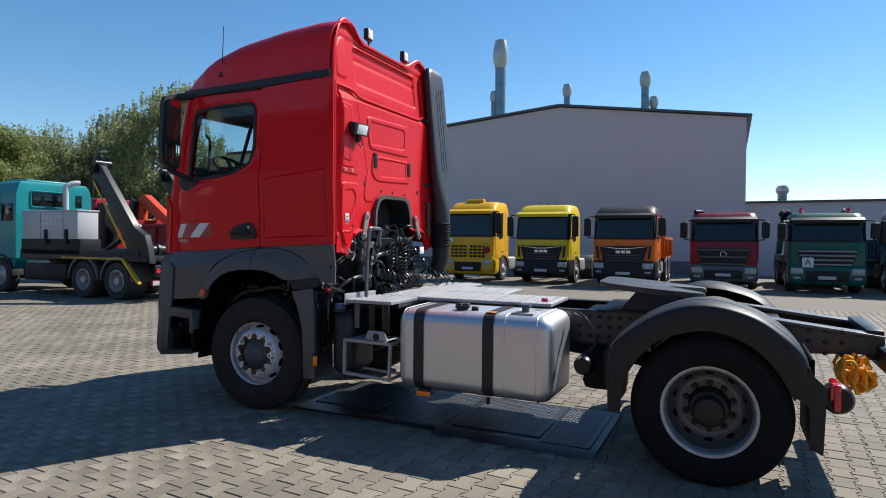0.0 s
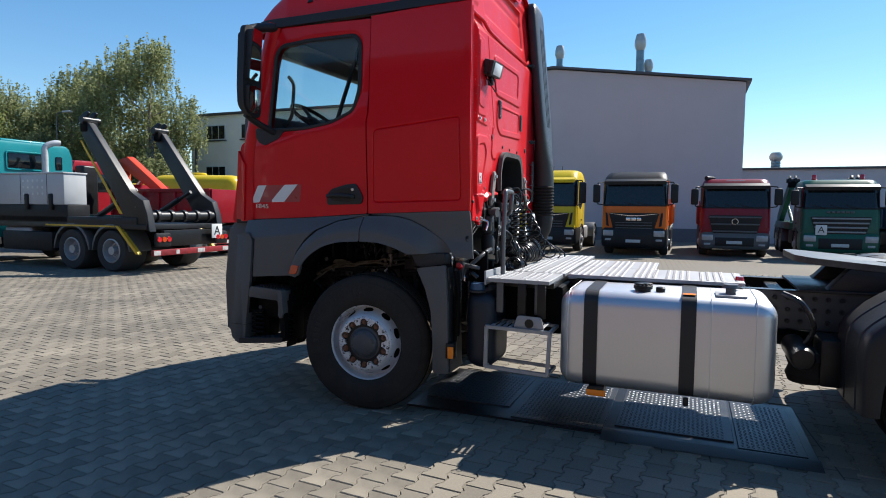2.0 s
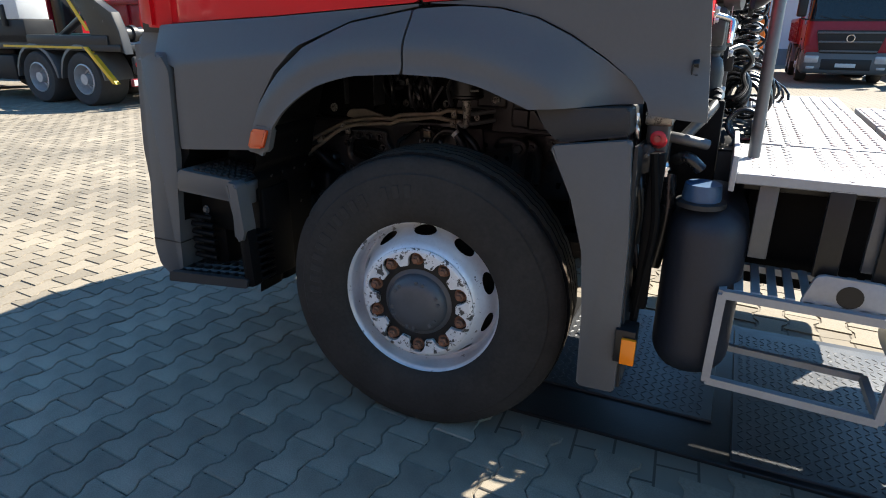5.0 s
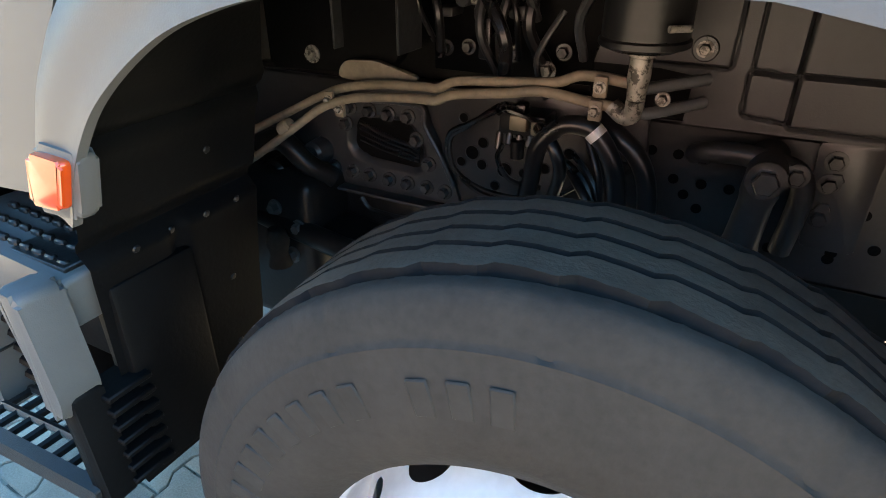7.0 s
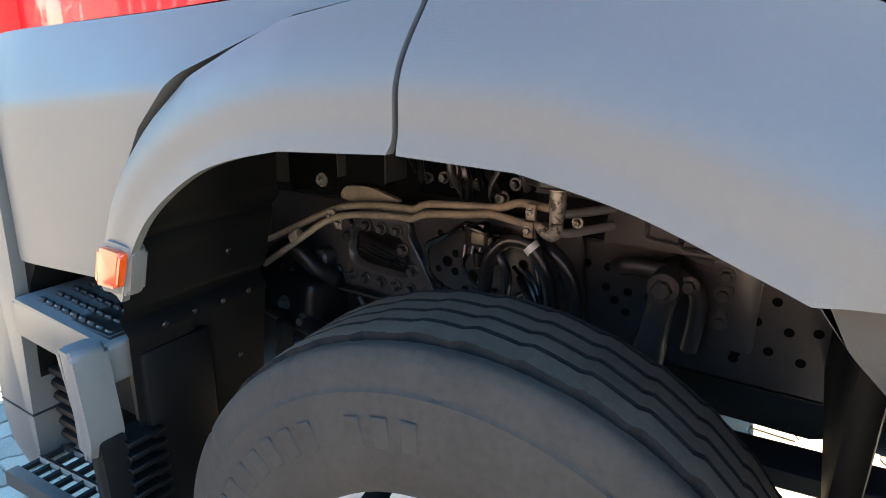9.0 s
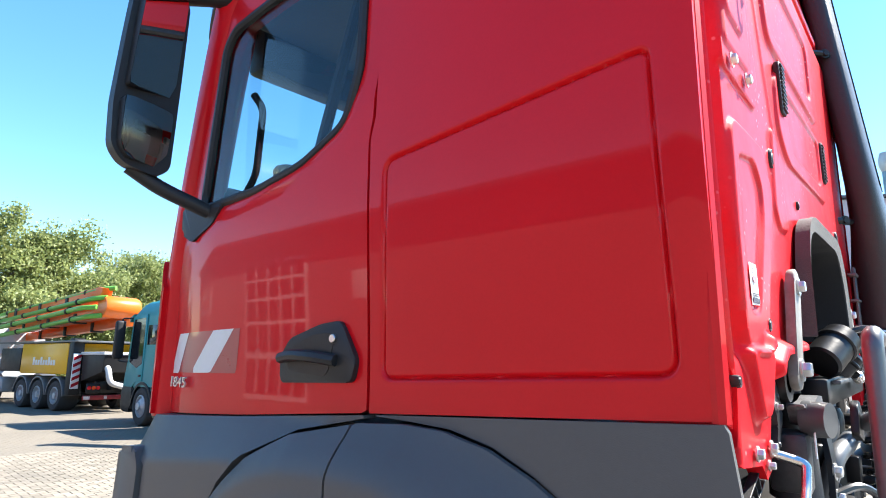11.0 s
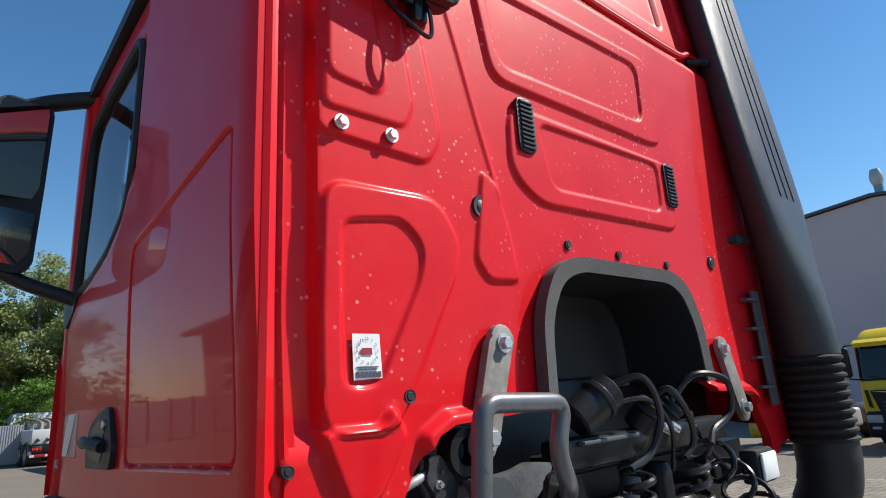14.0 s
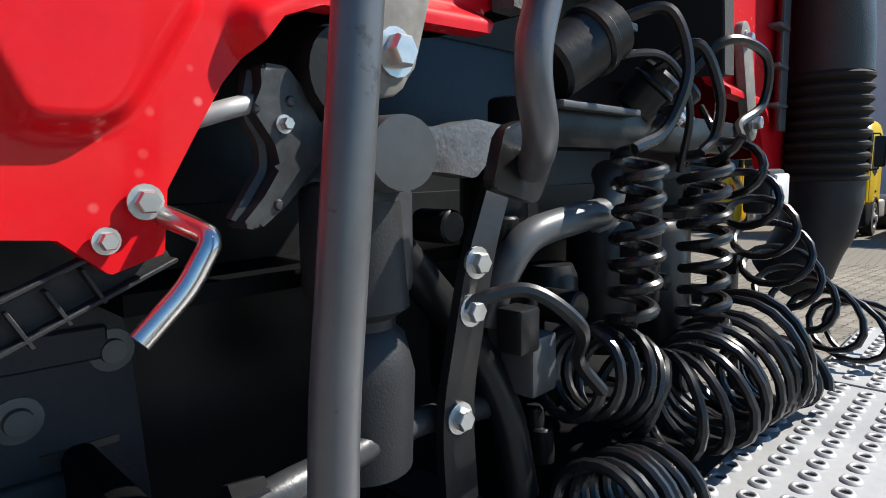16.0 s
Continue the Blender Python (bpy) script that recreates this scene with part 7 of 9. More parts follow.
def hanger(y, z0, s):
    """A cab mounting link with its two bolts."""
    top, low = (y + 0.035 * s, z0 + 0.03), (y - 0.045 * s, z0 - 0.17)
    poly = []
    for (cy, cz), r, a0 in ((top, 0.036, 0), (low, 0.034, math.pi)):
        for k in range(9):
            a = a0 + math.pi * k / 8
            poly.append((cy + r * math.cos(a), cz + r * math.sin(a)))
    ln = part("cab_link", prism(B(), poly, "x", 0.838, 0.858, 0.005), PALE_STEEL, truck, "weathered steel cab mounting link")
    part("bolt", bolt(B(), (0.858, top[0], top[1] - 0.005), (1, 0, 0), 0.014, 0.012), ZINC, ln)
    part("bolt", bolt(B(), (0.858, low[0] + 0.01 * s, low[1] + 0.01), (1, 0, 0), 0.017, 0.016), ZINC, ln)
    return ln


hanger(0.565, 1.785, 1)
hanger(1.665, 1.77, -1)
# lock fork and forged arm
ARM_STEEL = mat("bare_forged_steel", (0.16, 0.16, 0.165), 0.42, metal=0.6, vary=0.4, scale=18, fine=260, dust=0.5, dust_col=(0.04, 0.036, 0.033), bump=0.3, bump_scale=120)
FORK = rounded([(0.401, 1.606), (0.428, 1.605), (0.448, 1.583), (0.472, 1.54), (0.466, 1.524), (0.423, 1.479), (0.393, 1.458), (0.376, 1.463), (0.40, 1.488), (0.418, 1.514), (0.413, 1.535), (0.392, 1.565), (0.402, 1.586)], 0.006)
fork = part("cab_lock", prism(B(), FORK, "x", 0.79, 0.825, 0.005), FORGED, truck, "dark forged cab lock hook")
part("hook_edge", tube(B(), bent([(0.80, 0.404, 1.60), (0.80, 0.396, 1.565), (0.80, 0.412, 1.54), (0.80, 0.414, 1.512), (0.80, 0.382, 1.465)], 0.01), 0.009, 8), FORGED, fork)
part("bolt", bolt(B(), (0.825, 0.422, 1.553), (1, 0, 0), 0.006), ZINC, fork)
for y, z in ((0.430, 1.574), (0.414, 1.480)):
    part("rivet", lathe(B(), [(0, 0.004), (0.004, 0.003), (0.0055, 0)], align((0.825, y, z), (0.9, y, z))[0], 12), FORGED, fork)
part("lock_nipple", tube(B(), bent([(0.81, 0.345, 1.555), (0.815, 0.375, 1.565), (0.81, 0.40, 1.572)], 0.01), 0.009, 10), ALU, fork)
part("lock_ring", lathe(B(), [(0.026, 0), (0.045, 0.0), (0.048, 0.02), (0.045, 0.04), (0.026, 0.04)], align((0.80, 0.487, 1.604), (0.85, 0.487, 1.604))[0], 24), BLACK, fork)
part("forged_arm", prism(B(), rounded([(0.47, 1.557), (0.55, 1.553), (0.60, 1.556), (0.645, 1.566), (0.705, 1.560), (0.69, 1.535), (0.645, 1.499), (0.60, 1.506), (0.50, 1.511)], 0.008), "x", 0.832, 0.868, 0.008), ARM_STEEL, truck, "forged steel crossarm with bright worn faces")
part("arm_pin", lathe(B(), [(0, 0.05), (0.035, 0.048), (0.038, 0.0), (0, 0)], align((0.86, 0.51, 1.525), (0.9, 0.5, 1.525))[0], 24), STEEL_GREY, truck)
asp = part("cab_air_spring", lathe(B(), [(0.0, 0.0), (0.05, 0.0), (0.055, 0.10), (0.045, 0.14), (0.035, 0.15), (0.035, 0.16), (0.05, 0.17), (0.045, 0.28), (0.0, 0.28)], Matrix.Translation((0.83, 0.505, 1.20)), 24), DARK_PLASTIC, truck, "black rubber cab air spring")
part("label", box(B(), (0.879, 0.462, 1.452), (0.881, 0.474, 1.502)), WHITE, asp, "white printed label")
part("spring_head", box(B(), (0.79, 0.45, 1.38), (0.87, 0.55, 1.50), 0.015), FORGED, asp)
# bolted flat bar
bar = B()
bp0 = spline([(0.835, 0.765, 1.535), (0.85, 0.715, 1.515), (0.868, 0.66, 1.45), (0.876, 0.63, 1.40), (0.876, 0.612, 1.33), (0.87, 0.60, 1.24), (0.868, 0.60, 1.12)], 6)
rows = []
for p in bp0:
    rows.append([bar.verts.new(p + Vector(o)) for o in ((0, -0.026, 0), (0.012, -0.026, 0), (0.012, 0.026, 0.012), (0, 0.026, 0.012))])
for a, b in zip(rows, rows[1:]):
    for k in range(4):
        bar.faces.new((a[k], a[(k + 1) % 4], b[(k + 1) % 4], b[k]))
bar.faces.new(rows[0])
bar.faces.new(rows[-1][::-1])
fb_ = part("support_bar", bar, BLACK, truck, "black bent flat support bar")
GREEN_ZINC = mat("green_zinc", (0.24, 0.32, 0.28), 0.4, metal=0.7)
for p, mt in (((0.842, 0.745, 1.523), GREEN_ZINC), ((0.887, 0.622, 1.407), ZINC), ((0.888, 0.612, 1.355), ZINC), ((0.882, 0.598, 1.235), ZINC)):
    part("bolt", bolt(B(), p, (1, -0.1, 0), 0.0125, 0.012), mt, fb_)
# grab rail
RAIL = mat("chipped_rail_paint", (0.125, 0.13, 0.137), 0.36, metal=0.45, vary=0.12, scale=12, dust=0.5, dust_col=(0.05, 0.04, 0.035), edge=(0.62, 0.66))
GR = [(1.0, 0.335, 1.05), (1.0, 0.345, 1.35), (1.0, 0.382, 1.695), (1.0, 0.595, 1.685), (1.0, 0.562, 1.60), (0.99, 0.60, 1.535), (0.95, 0.64, 1.51)]
part("grab_rail", tube(B(), bent(GR, 0.035, 8), 0.0175, 16), RAIL, truck, "grey tubular grab rail with chipped paint")
part("rail_foot", prism(B(), rounded([(0.58, 1.49), (0.66, 1.47), (0.69, 1.52), (0.64, 1.56), (0.60, 1.55)], 0.01), "x", 0.93, 0.945, 0.003), BLACK, truck)
# thick pipes
for pts, r, mt in (([(0.84, 0.70, 1.32), (0.865, 0.70, 1.38), (0.88, 0.735, 1.425), (0.89, 0.82, 1.44), (0.89, 0.90, 1.445)], 0.021, STEEL_GREY),
                   ([(0.80, 1.02, 1.30), (0.82, 1.02, 1.40), (0.83, 1.04, 1.47), (0.80, 1.08, 1.50)], 0.026, STEEL_GREY),
                   ([(0.80, 0.58, 1.42), (0.82, 0.68, 1.30), (0.85, 0.72, 1.20), (0.86, 0.73, 1.08)], 0.024, BLACK),
                   ([(0.83, 0.72, 1.20), (0.85, 0.56, 1.232), (0.87, 0.44, 1.238), (0.88, 0.36, 1.24), (0.86, 0.24, 1.21), (0.80, 0.16, 1.14)], 0.016, FORGED)):
    part("pipe", tube(B(), spline(pts, 6), r, 14), mt, truck)
for y, z in ((0.33, 1.24), (0.41, 1.24), (0.28, 1.228)):
    part("pipe_nut", rod(B(), (0.87, y, z), (0.875, y + 0.03, z - 0.002), 0.021, seg=8), BLACK, truck)
part("cross_beam", box(B(), (0.82, 0.72, 1.535), (0.88, 1.50, 1.60), 0.008), BLACK, truck)
part("beam_lip", box(B(), (0.88, 0.78, 1.585), (0.90, 1.0, 1.595), 0.003), STEEL_GREY, truck)
for k, (y, z0, z1, r) in enumerate(((0.80, 1.36, 1.56, 0.05), (0.70, 1.22, 1.35, 0.04), (1.05, 1.2, 1.42, 0.06), (1.32, 1.1, 1.4, 0.08), (0.92, 1.15, 1.36, 0.045), (1.2, 1.25, 1.5, 0.04))):
    part("canister", lathe(B(), [(0, 0), (r * 0.9, 0), (r, 0.01), (r, z1 - z0 - 0.02), (r * 0.8, z1 - z0), (0, z1 - z0)], Matrix.Translation((0.77 + 0.02 * (k % 3), y, z0)), 20), BLACK, truck)
for k in range(26):
    rnd = random.Random(100 + k)
    y, z = rnd.uniform(0.62, 1.5), rnd.uniform(1.06, 1.5)
    s = rnd.uniform(0.012, 0.032)
    kind = k % 3
    x = rnd.uniform(0.80, 0.90)
    if kind == 0:
        bm = box(B(), (x - s, y - s, z - s * 1.4), (x + s, y + s, z + s * 1.4), 0.005)
    elif kind == 1:
        bm = rod(B(), (x - 0.03, y, z), (x + 0.03, y, z), s * 0.8, seg=12, bevel=0.003)
    else:
        bm = rod(B(), (x, y, z - 0.03), (x, y, z + 0.03), s * 0.7, seg=10, bevel=0.003)
    part("valve_part", bm, BLACK if k % 5 else STEEL_GREY, truck)
# couplings for the trailer lines
for (p, q, r) in (((0.86, 0.80, 1.635), (0.90, 0.90, 1.70), 0.045), ((0.85, 1.06, 1.60), (0.90, 1.08, 1.66), 0.036), ((0.85, 1.16, 1.60), (0.90, 1.19, 1.65), 0.032)):
    cp = part("trailer_coupling", rod(B(), p, q, r, seg=24, bevel=0.006), BLACK, truck, "black trailer line coupling")
    mid = Vector(p).lerp(Vector(q), 0.6)
    part("coupling_ring", rod(B(), mid, Vector(p).lerp(Vector(q), 0.75), r * 1.12, seg=24, bevel=0.004), BLACK, cp)
part("coupling_lever", box(B(), (0.87, 0.93, 1.705), (0.90, 0.985, 1.718), 0.003), BLACK, truck)
for y in (1.10, 1.14):
    part("coupling_catch", rod(B(), (0.90, y, 1.60), (0.905, y + 0.03, 1.585), 0.014, seg=12, bevel=0.003), CHROME, truck)
part("red_ring", lathe(B(), [(0.03, 0), (0.03, 0.008), (0.024, 0.008)], align((0.895, 0.862, 1.675), (0.93, 0.88, 1.69))[0], 20), RED_TAP, truck)
# lamp for coupling up
cl = part("coupling_lamp", box(B(), (0.90, 1.50, 1.405), (0.955, 1.62, 1.50), 0.01), DARK_PLASTIC, truck, "small white coupling lamp")
part("lens", box(B(), (0.955, 1.51, 1.415), (0.966, 1.61, 1.49), 0.006), LAMP_LENS, cl)


def coil(name, axis, R, turns, r, n=16, squash=1.0, label="coiled black trailer line", start=0.0):
    """A coiled line round a curved axis; R is one radius, or two for its ends."""
    A = spline(axis, 12)
    L = [0.0]
    for a, b in zip(A, A[1:]):
        L.append(L[-1] + (b - a).length)
    pts = []
    for k in range(int(turns * n) + 1):
        f = k / (turns * n)
        s = f * L[-1]
        i = min(max(int(np.searchsorted(L, s)) - 1, 0), len(A) - 2)
        c = A[i].lerp(A[i + 1], (s - L[i]) / max(L[i + 1] - L[i], 1e-9))
        d = (A[i + 1] - A[i]).normalized()
        u = d.cross(Vector((0.3, 0.2, 1)) if abs(d.z) < 0.9 else Vector((1, 0.1, 0))).normalized()
        w = d.cross(u)
        rr = R if not isinstance(R, tuple) else R[0] + (R[1] - R[0]) * f
        rr *= 1 + 0.06 * math.sin(k * 0.37) + 0.05 * math.sin(k * 0.113 + 1)
        a = 2 * math.pi * k / n + start
        pts.append(c + rr * (math.cos(a) * u + squash * math.sin(a) * w))
    return part(name, tube(B(), pts, r, 8), HOSE, truck, label), pts


_, c1 = coil("coiled_line", [(0.955, 0.885, 1.53), (0.955, 0.882, 1.42), (0.95, 0.875, 1.29)], 0.030, 6.5, 0.0082)
_, c2 = coil("coiled_line", [(0.955, 1.125, 1.53), (0.955, 1.13, 1.40), (0.955, 1.135, 1.22)], 0.036, 8.5, 0.0084)
_, c3 = coil("coiled_line", [(0.955, 1.17, 1.56), (0.97, 1.25, 1.49), (0.985, 1.38, 1.38), (1.0, 1.54, 1.24), (1.04, 1.72, 1.13), (1.07, 1.88, 1.08)], (0.045, 0.105), 10, 0.0074, squash=0.8)
_, c4 = coil("coiled_line", [(0.91, 0.78, 1.25), (0.915, 0.872, 1.222), (0.93, 0.93, 1.187), (0.96, 0.96, 1.165), (0.985, 1.035, 1.16), (0.98, 1.18, 1.17), (0.995, 1.28, 1.18)], (0.055, 0.098), 15, 0.0078, n=20)
_, c5 = coil("coiled_line", [(0.97, 0.72, 1.10), (0.975, 0.80, 1.085), (0.98, 0.88, 1.08)], 0.058, 6, 0.0085, n=20)
_, c6 = coil("coiled_line", [(1.0, 1.22, 1.14), (1.01, 1.30, 1.13), (1.02, 1.36, 1.12)], 0.062, 6, 0.0085, n=20)
for pts, r in (([(0.90, 0.91, 1.71), (0.96, 0.95, 1.72), (0.985, 0.96, 1.64), (0.97, 0.93, 1.56), tuple(c1[0])], 0.0085),
               ([(0.90, 1.05, 1.66), (0.96, 1.06, 1.69), (0.98, 1.10, 1.62), (0.97, 1.12, 1.56), tuple(c2[0])], 0.0085),
               ([(0.90, 1.17, 1.66), (0.95, 1.22, 1.72), (0.985, 1.32, 1.70), (0.98, 1.33, 1.62), (0.965, 1.25, 1.58), tuple(c3[0])], 0.0085),
               ([(0.88, 0.60, 1.36), (0.93, 0.66, 1.375), (0.97, 0.71, 1.33), (0.95, 0.74, 1.28), tuple(c4[0])], 0.0088),
               ([(0.87, 0.90, 1.66), (0.93, 1.0, 1.67), (0.95, 1.06, 1.60), (0.93, 1.08, 1.50)], 0.006),
               ([(0.88, 1.30, 1.62), (0.92, 1.24, 1.58), (0.94, 1.30, 1.50), (0.93, 1.40, 1.46)], 0.006)):
    part("feed_line", tube(B(), spline(pts, 8), r, 8), HOSE, truck)


# ---- the sprung cab sits a little low on its near side and its back leans forward ----
def settle(ob):
    co = np.empty(len(ob.data.vertices) * 3)
    ob.data.vertices.foreach_get("co", co)
    co = co.reshape(-1, 3)
    x, y, z = co[:, 0].copy(), co[:, 1].copy(), co[:, 2].copy()
    co[:, 2] = z + 0.021 * np.clip(y, 0, 2.3) * step01(z, 0.45, 0.65) - 0.018 * step01(z, 1.0, 1.15) * (1 - 0.5 * step01(z, 1.8, 2.2)) * step01(x, 0.55, 0.7) * step01(y, 0.085, 0.115)
    co[:, 1] = y + 0.009 * step01(x, 0.6, 0.7) * (1 - step01(z, 1.6, 1.9)) * step01(y, 0.085, 0.115) * step01(z, 1.0, 1.1)
    co[:, 0] = x - 0.026 * np.clip(y - 0.15, 0, 2.1) * step01(z, 1.05, 1.25) * step01(x, 0.45, 0.7)
    ob.data.vertices.foreach_set("co", co.ravel())
    ob.data.update()


done = set()
for ob in truck.children_recursive:
    if ob.type == "MESH" and ob.data.name not in done and ob.matrix_basis == Matrix() and not ob.parent.name.endswith("_wheel"):
        done.add(ob.data.name)
        settle(ob)


# ---- the other vehicles in the yard ----
def paint(name, col, rough=0.35):
    return mat(name, col, rough, vary=0.08, coat=0.1, spec=0.2, scale=2, fine=40, dust=0.05, dust_col=(0.3, 0.27, 0.22))


YELLOW = paint("yellow_paint", (0.66, 0.36, 0.014))
LIME_YELLOW = paint("lemon_paint", (0.60, 0.44, 0.02))
ORANGE = paint("orange_paint", (0.62, 0.13, 0.012))
DARK_RED = paint("dark_red_paint", (0.19, 0.008, 0.020))
GREEN = paint("dark_green_paint", (0.012, 0.085, 0.06))
TEAL = paint("teal_paint", (0.01, 0.21, 0.23))
BLUE = paint("dark_blue_paint", (0.02, 0.05, 0.11))
SIGNAL_RED = paint("signal_red_paint", (0.29, 0.008, 0.016))
CRANE_RED = paint("crane_paint", (0.60, 0.06, 0.02))
PUMP_ORANGE = paint("pump_orange_paint", (0.66, 0.13, 0.015))
PUMP_GREEN = paint("pump_pipe_green", (0.12, 0.32, 0.05))
BAR_RED = mat("worn_bar_red", (0.24, 0.012, 0.016), 0.5, vary=0.4, scale=9, dust=0.5, dust_col=(0.04, 0.03, 0.03))
SCUFFED_WHITE = mat("scuffed_white", (0.5, 0.48, 0.46), 0.5, vary=0.3, scale=12, dust=0.7, dust_col=(0.10, 0.03, 0.03))
ARM_BLACK = mat("worn_arm_paint", (0.013, 0.0135, 0.015), 0.42, spec=0.4, vary=0.3, scale=3, dust=0.5, dust_col=(0.30, 0.30, 0.31), edge=(0.66, 0.70))
WHITE_PAINT = paint("white_paint", (0.62, 0.63, 0.62))
PALE_GREY = paint("pale_grey_paint", (0.46, 0.475, 0.485))
GRILLE_LIGHT = paint("light_grille_paint", (0.24, 0.25, 0.26))
GRILLE_GREY = paint("grey_grille_paint", (0.09, 0.095, 0.10))
DARK = mat("dark_trim", (0.014, 0.0145, 0.016), 0.5, vary=0.15, spec=0.25)
CAB_GLASS = mat("tinted_windscreen", (0.008, 0.011, 0.014), 0.06, vary=0.1, spec=0.4)
HEADLAMP = mat("headlamp_lens", (0.30, 0.31, 0.32), 0.12, vary=0.25, fine=60, coat=0.8)
INK = mat("black_ink", (0.01, 0.01, 0.01), 0.5)
STRIPE = mat("yellow_stripe", (0.6, 0.38, 0.02), 0.5, dust=0.2)
FAR_TYRE = mat("lorry_tyre", (0.03, 0.03, 0.03), 0.8, dust=0.3, dust_col=(0.09, 0.08, 0.07))
FAR_RIM = mat("lorry_rim", (0.40, 0.41, 0.42), 0.45, metal=0.4, vary=0.2, scale=8)
FAR_MESH = {}


def far_wheel(parent, x, y, side, r=0.5, twin=False):
    """Tyre and dished rim; side is +1 or -1 for the way the rim faces along x."""
    key = (side, r, twin)
    if key not in FAR_MESH:
        w = 0.3 if not twin else 0.6
        turn = Matrix.Rotation(radians(90 * side), 4, "Y")
        tyre = lathe(B(), [(r * 0.56, -w), (r * 0.93, -w), (r, -w + 0.05), (r, -0.05), (r * 0.93, 0), (r * 0.7, 0.015), (r * 0.56, -0.02)], turn, 40)
        rim = lathe(B(), [(r * 0.56, -0.05), (r * 0.58, 0.0), (r * 0.53, 0.01), (r * 0.5, -0.06), (r * 0.42, -0.17 if twin else -0.02),
                          (r * 0.22, -0.18 if twin else 0.03), (r * 0.2, 0.0 if twin else 0.07), (0, 0.0 if twin else 0.08)], turn, 32)
        if twin:
            lathe(rim, [(r * 0.30, -0.178), (r * 0.30, -0.15), (r * 0.36, -0.15), (r * 0.36, -0.178)], turn, 32)
        FAR_MESH[key] = (to_mesh("tyre", tyre), to_mesh("rim", rim))
    tyre, rim = FAR_MESH[key]
    w = part("wheel", tyre, FAR_TYRE, parent)
    w.matrix_basis = Matrix.Translation((x, y, r))
    part("rim", rim, FAR_RIM, w)


def hull(bm, sections, close=True):
    """A body lofted from level outlines, each (z, y of its front, half width, corner radius, y of its back)."""
    rows = []
    for z, yf, w, r, yb in sections:
        pts = [(-w, yb)] + [(-w + r - r * math.cos(a), yf + r - r * math.sin(a)) for a in (math.pi / 2 * k / 7 for k in range(8))]
        pts += [(-x, y) for x, y in pts[::-1]]
        rows.append([bm.verts.new((x, y, z)) for x, y in pts])
    n = len(rows[0])
    for a, b in zip(rows, rows[1:]):
        for k in range(n if close else n - 1):
            bm.faces.new((a[k], a[(k + 1) % n], b[(k + 1) % n], b[k]))
    if close:
        bm.faces.new(rows[0][::-1])
        bm.faces.new(rows[-1])
    return bm


def far_cab(ob, paint_m, H=3.2, W=2.3, D=2.0, glass_top=None, bumper=DARK, grille=DARK, slats=0, slat_m=None, roof_m=None, nose=1.62, lamp_z=0.82,
            axle=1.35, z0=0.62, star=False, wing=False):
    """A forward-control lorry cab facing -y, its bumper's front at y = 0."""
    h = W / 2
    gt = glass_top or H - 0.42
    arch = [(axle + 0.6 * math.cos(a), 0.5 + 0.6 * math.sin(a)) for a in (math.pi * k / 10 for k in range(11)) if 0.5 + 0.6 * math.sin(a) > z0]
    low = [p for p in arch if p[0] < D - 0.02]
    prof = [(0.1, z0), (0.02, z0 + 0.15), (0.0, 1.1), (0.05, nose), (0.2, gt), (0.3, gt + 0.1), (0.62, H - 0.06), (0.95, H), (D, H - 0.03), (D, 1.0)] + low
    up = [(1.0, 0.0, h, 0.16, D), (1.15, 0.0, h, 0.18, D), (nose, 0.05, h, 0.24, D), (gt - 0.05, 0.18, h - 0.01, 0.26, D), (gt + 0.04, 0.24, h - 0.02, 0.28, D), (gt + 0.16, 0.34, h - 0.05, 0.30, D),
          (H - 0.10, 0.55, h - 0.10, 0.32, D - 0.01), (H - 0.02, 0.75, h - 0.17, 0.34, D - 0.04), (H, 0.95, h - 0.26, 0.34, D - 0.1)]
    if H - gt < 0.34:
        up = up[:5] + [(H - 0.07, 0.38, h - 0.07, 0.3, D), (H - 0.02, 0.52, h - 0.14, 0.3, D - 0.03), (H, 0.75, h - 0.24, 0.3, D - 0.1)]
    part("cab_shell", hull(B(), up), paint_m, ob)
    part("cab_sill", prism(B(), prof[:3] + [(0.02, 1.02), (D, 1.02), (D, 1.0)] + low, "x", -h + 0.03, h - 0.03, 0.03), paint_m, ob)
    if roof_m:
        part("roof_cap", hull(B(), [(z + 0.012, y - 0.012, w + 0.012, r, b - 0.01) for z, y, w, r, b in up[4:]]), roof_m, ob, "black roof cap")
    part("windscreen_seal", hull(B(), [(nose - 0.03, 0.036, h - 0.005, 0.235, 0.52), (gt, 0.20, h - 0.01, 0.255, 0.60)], False), DARK, ob)
    part("windscreen", hull(B(), [(nose + 0.03, 0.035, h - 0.0, 0.235, 0.40), (gt - 0.04, 0.168, h - 0.004, 0.255, 0.47)], False), CAB_GLASS, ob)
    for x in (-0.45, 0.1, 0.55):
        part("wiper", tube(B(), [(x, 0.02, nose + 0.0), (x - 0.45, 0.052, nose + 0.12)], 0.012, 5), DARK, ob)
    visor = prism(B(), [(-0.06, gt + 0.0), (-0.03, gt - 0.12), (0.16, gt + 0.02), (0.2, gt + 0.1)], "x", -h + 0.06, h - 0.06, 0.02)
    part("sun_visor", visor, DARK if roof_m or H < 3.0 else paint_m, ob)
    for s in (-1, 1):
        win = [(0.42, nose + 0.03), (0.5, gt - 0.08), (1.22, gt - 0.04), (1.22, nose - 0.02), (0.9, nose - 0.14)]
        door = part("door", prism(B(), [(0.24, 0.98), (0.3, nose), (0.42, gt + 0.02), (1.3, gt + 0.06), (1.3, 1.15), (0.9, 1.12), (0.7, 0.98)], "x", s * h, s * (h + 0.014), 0.005), paint_m, ob)
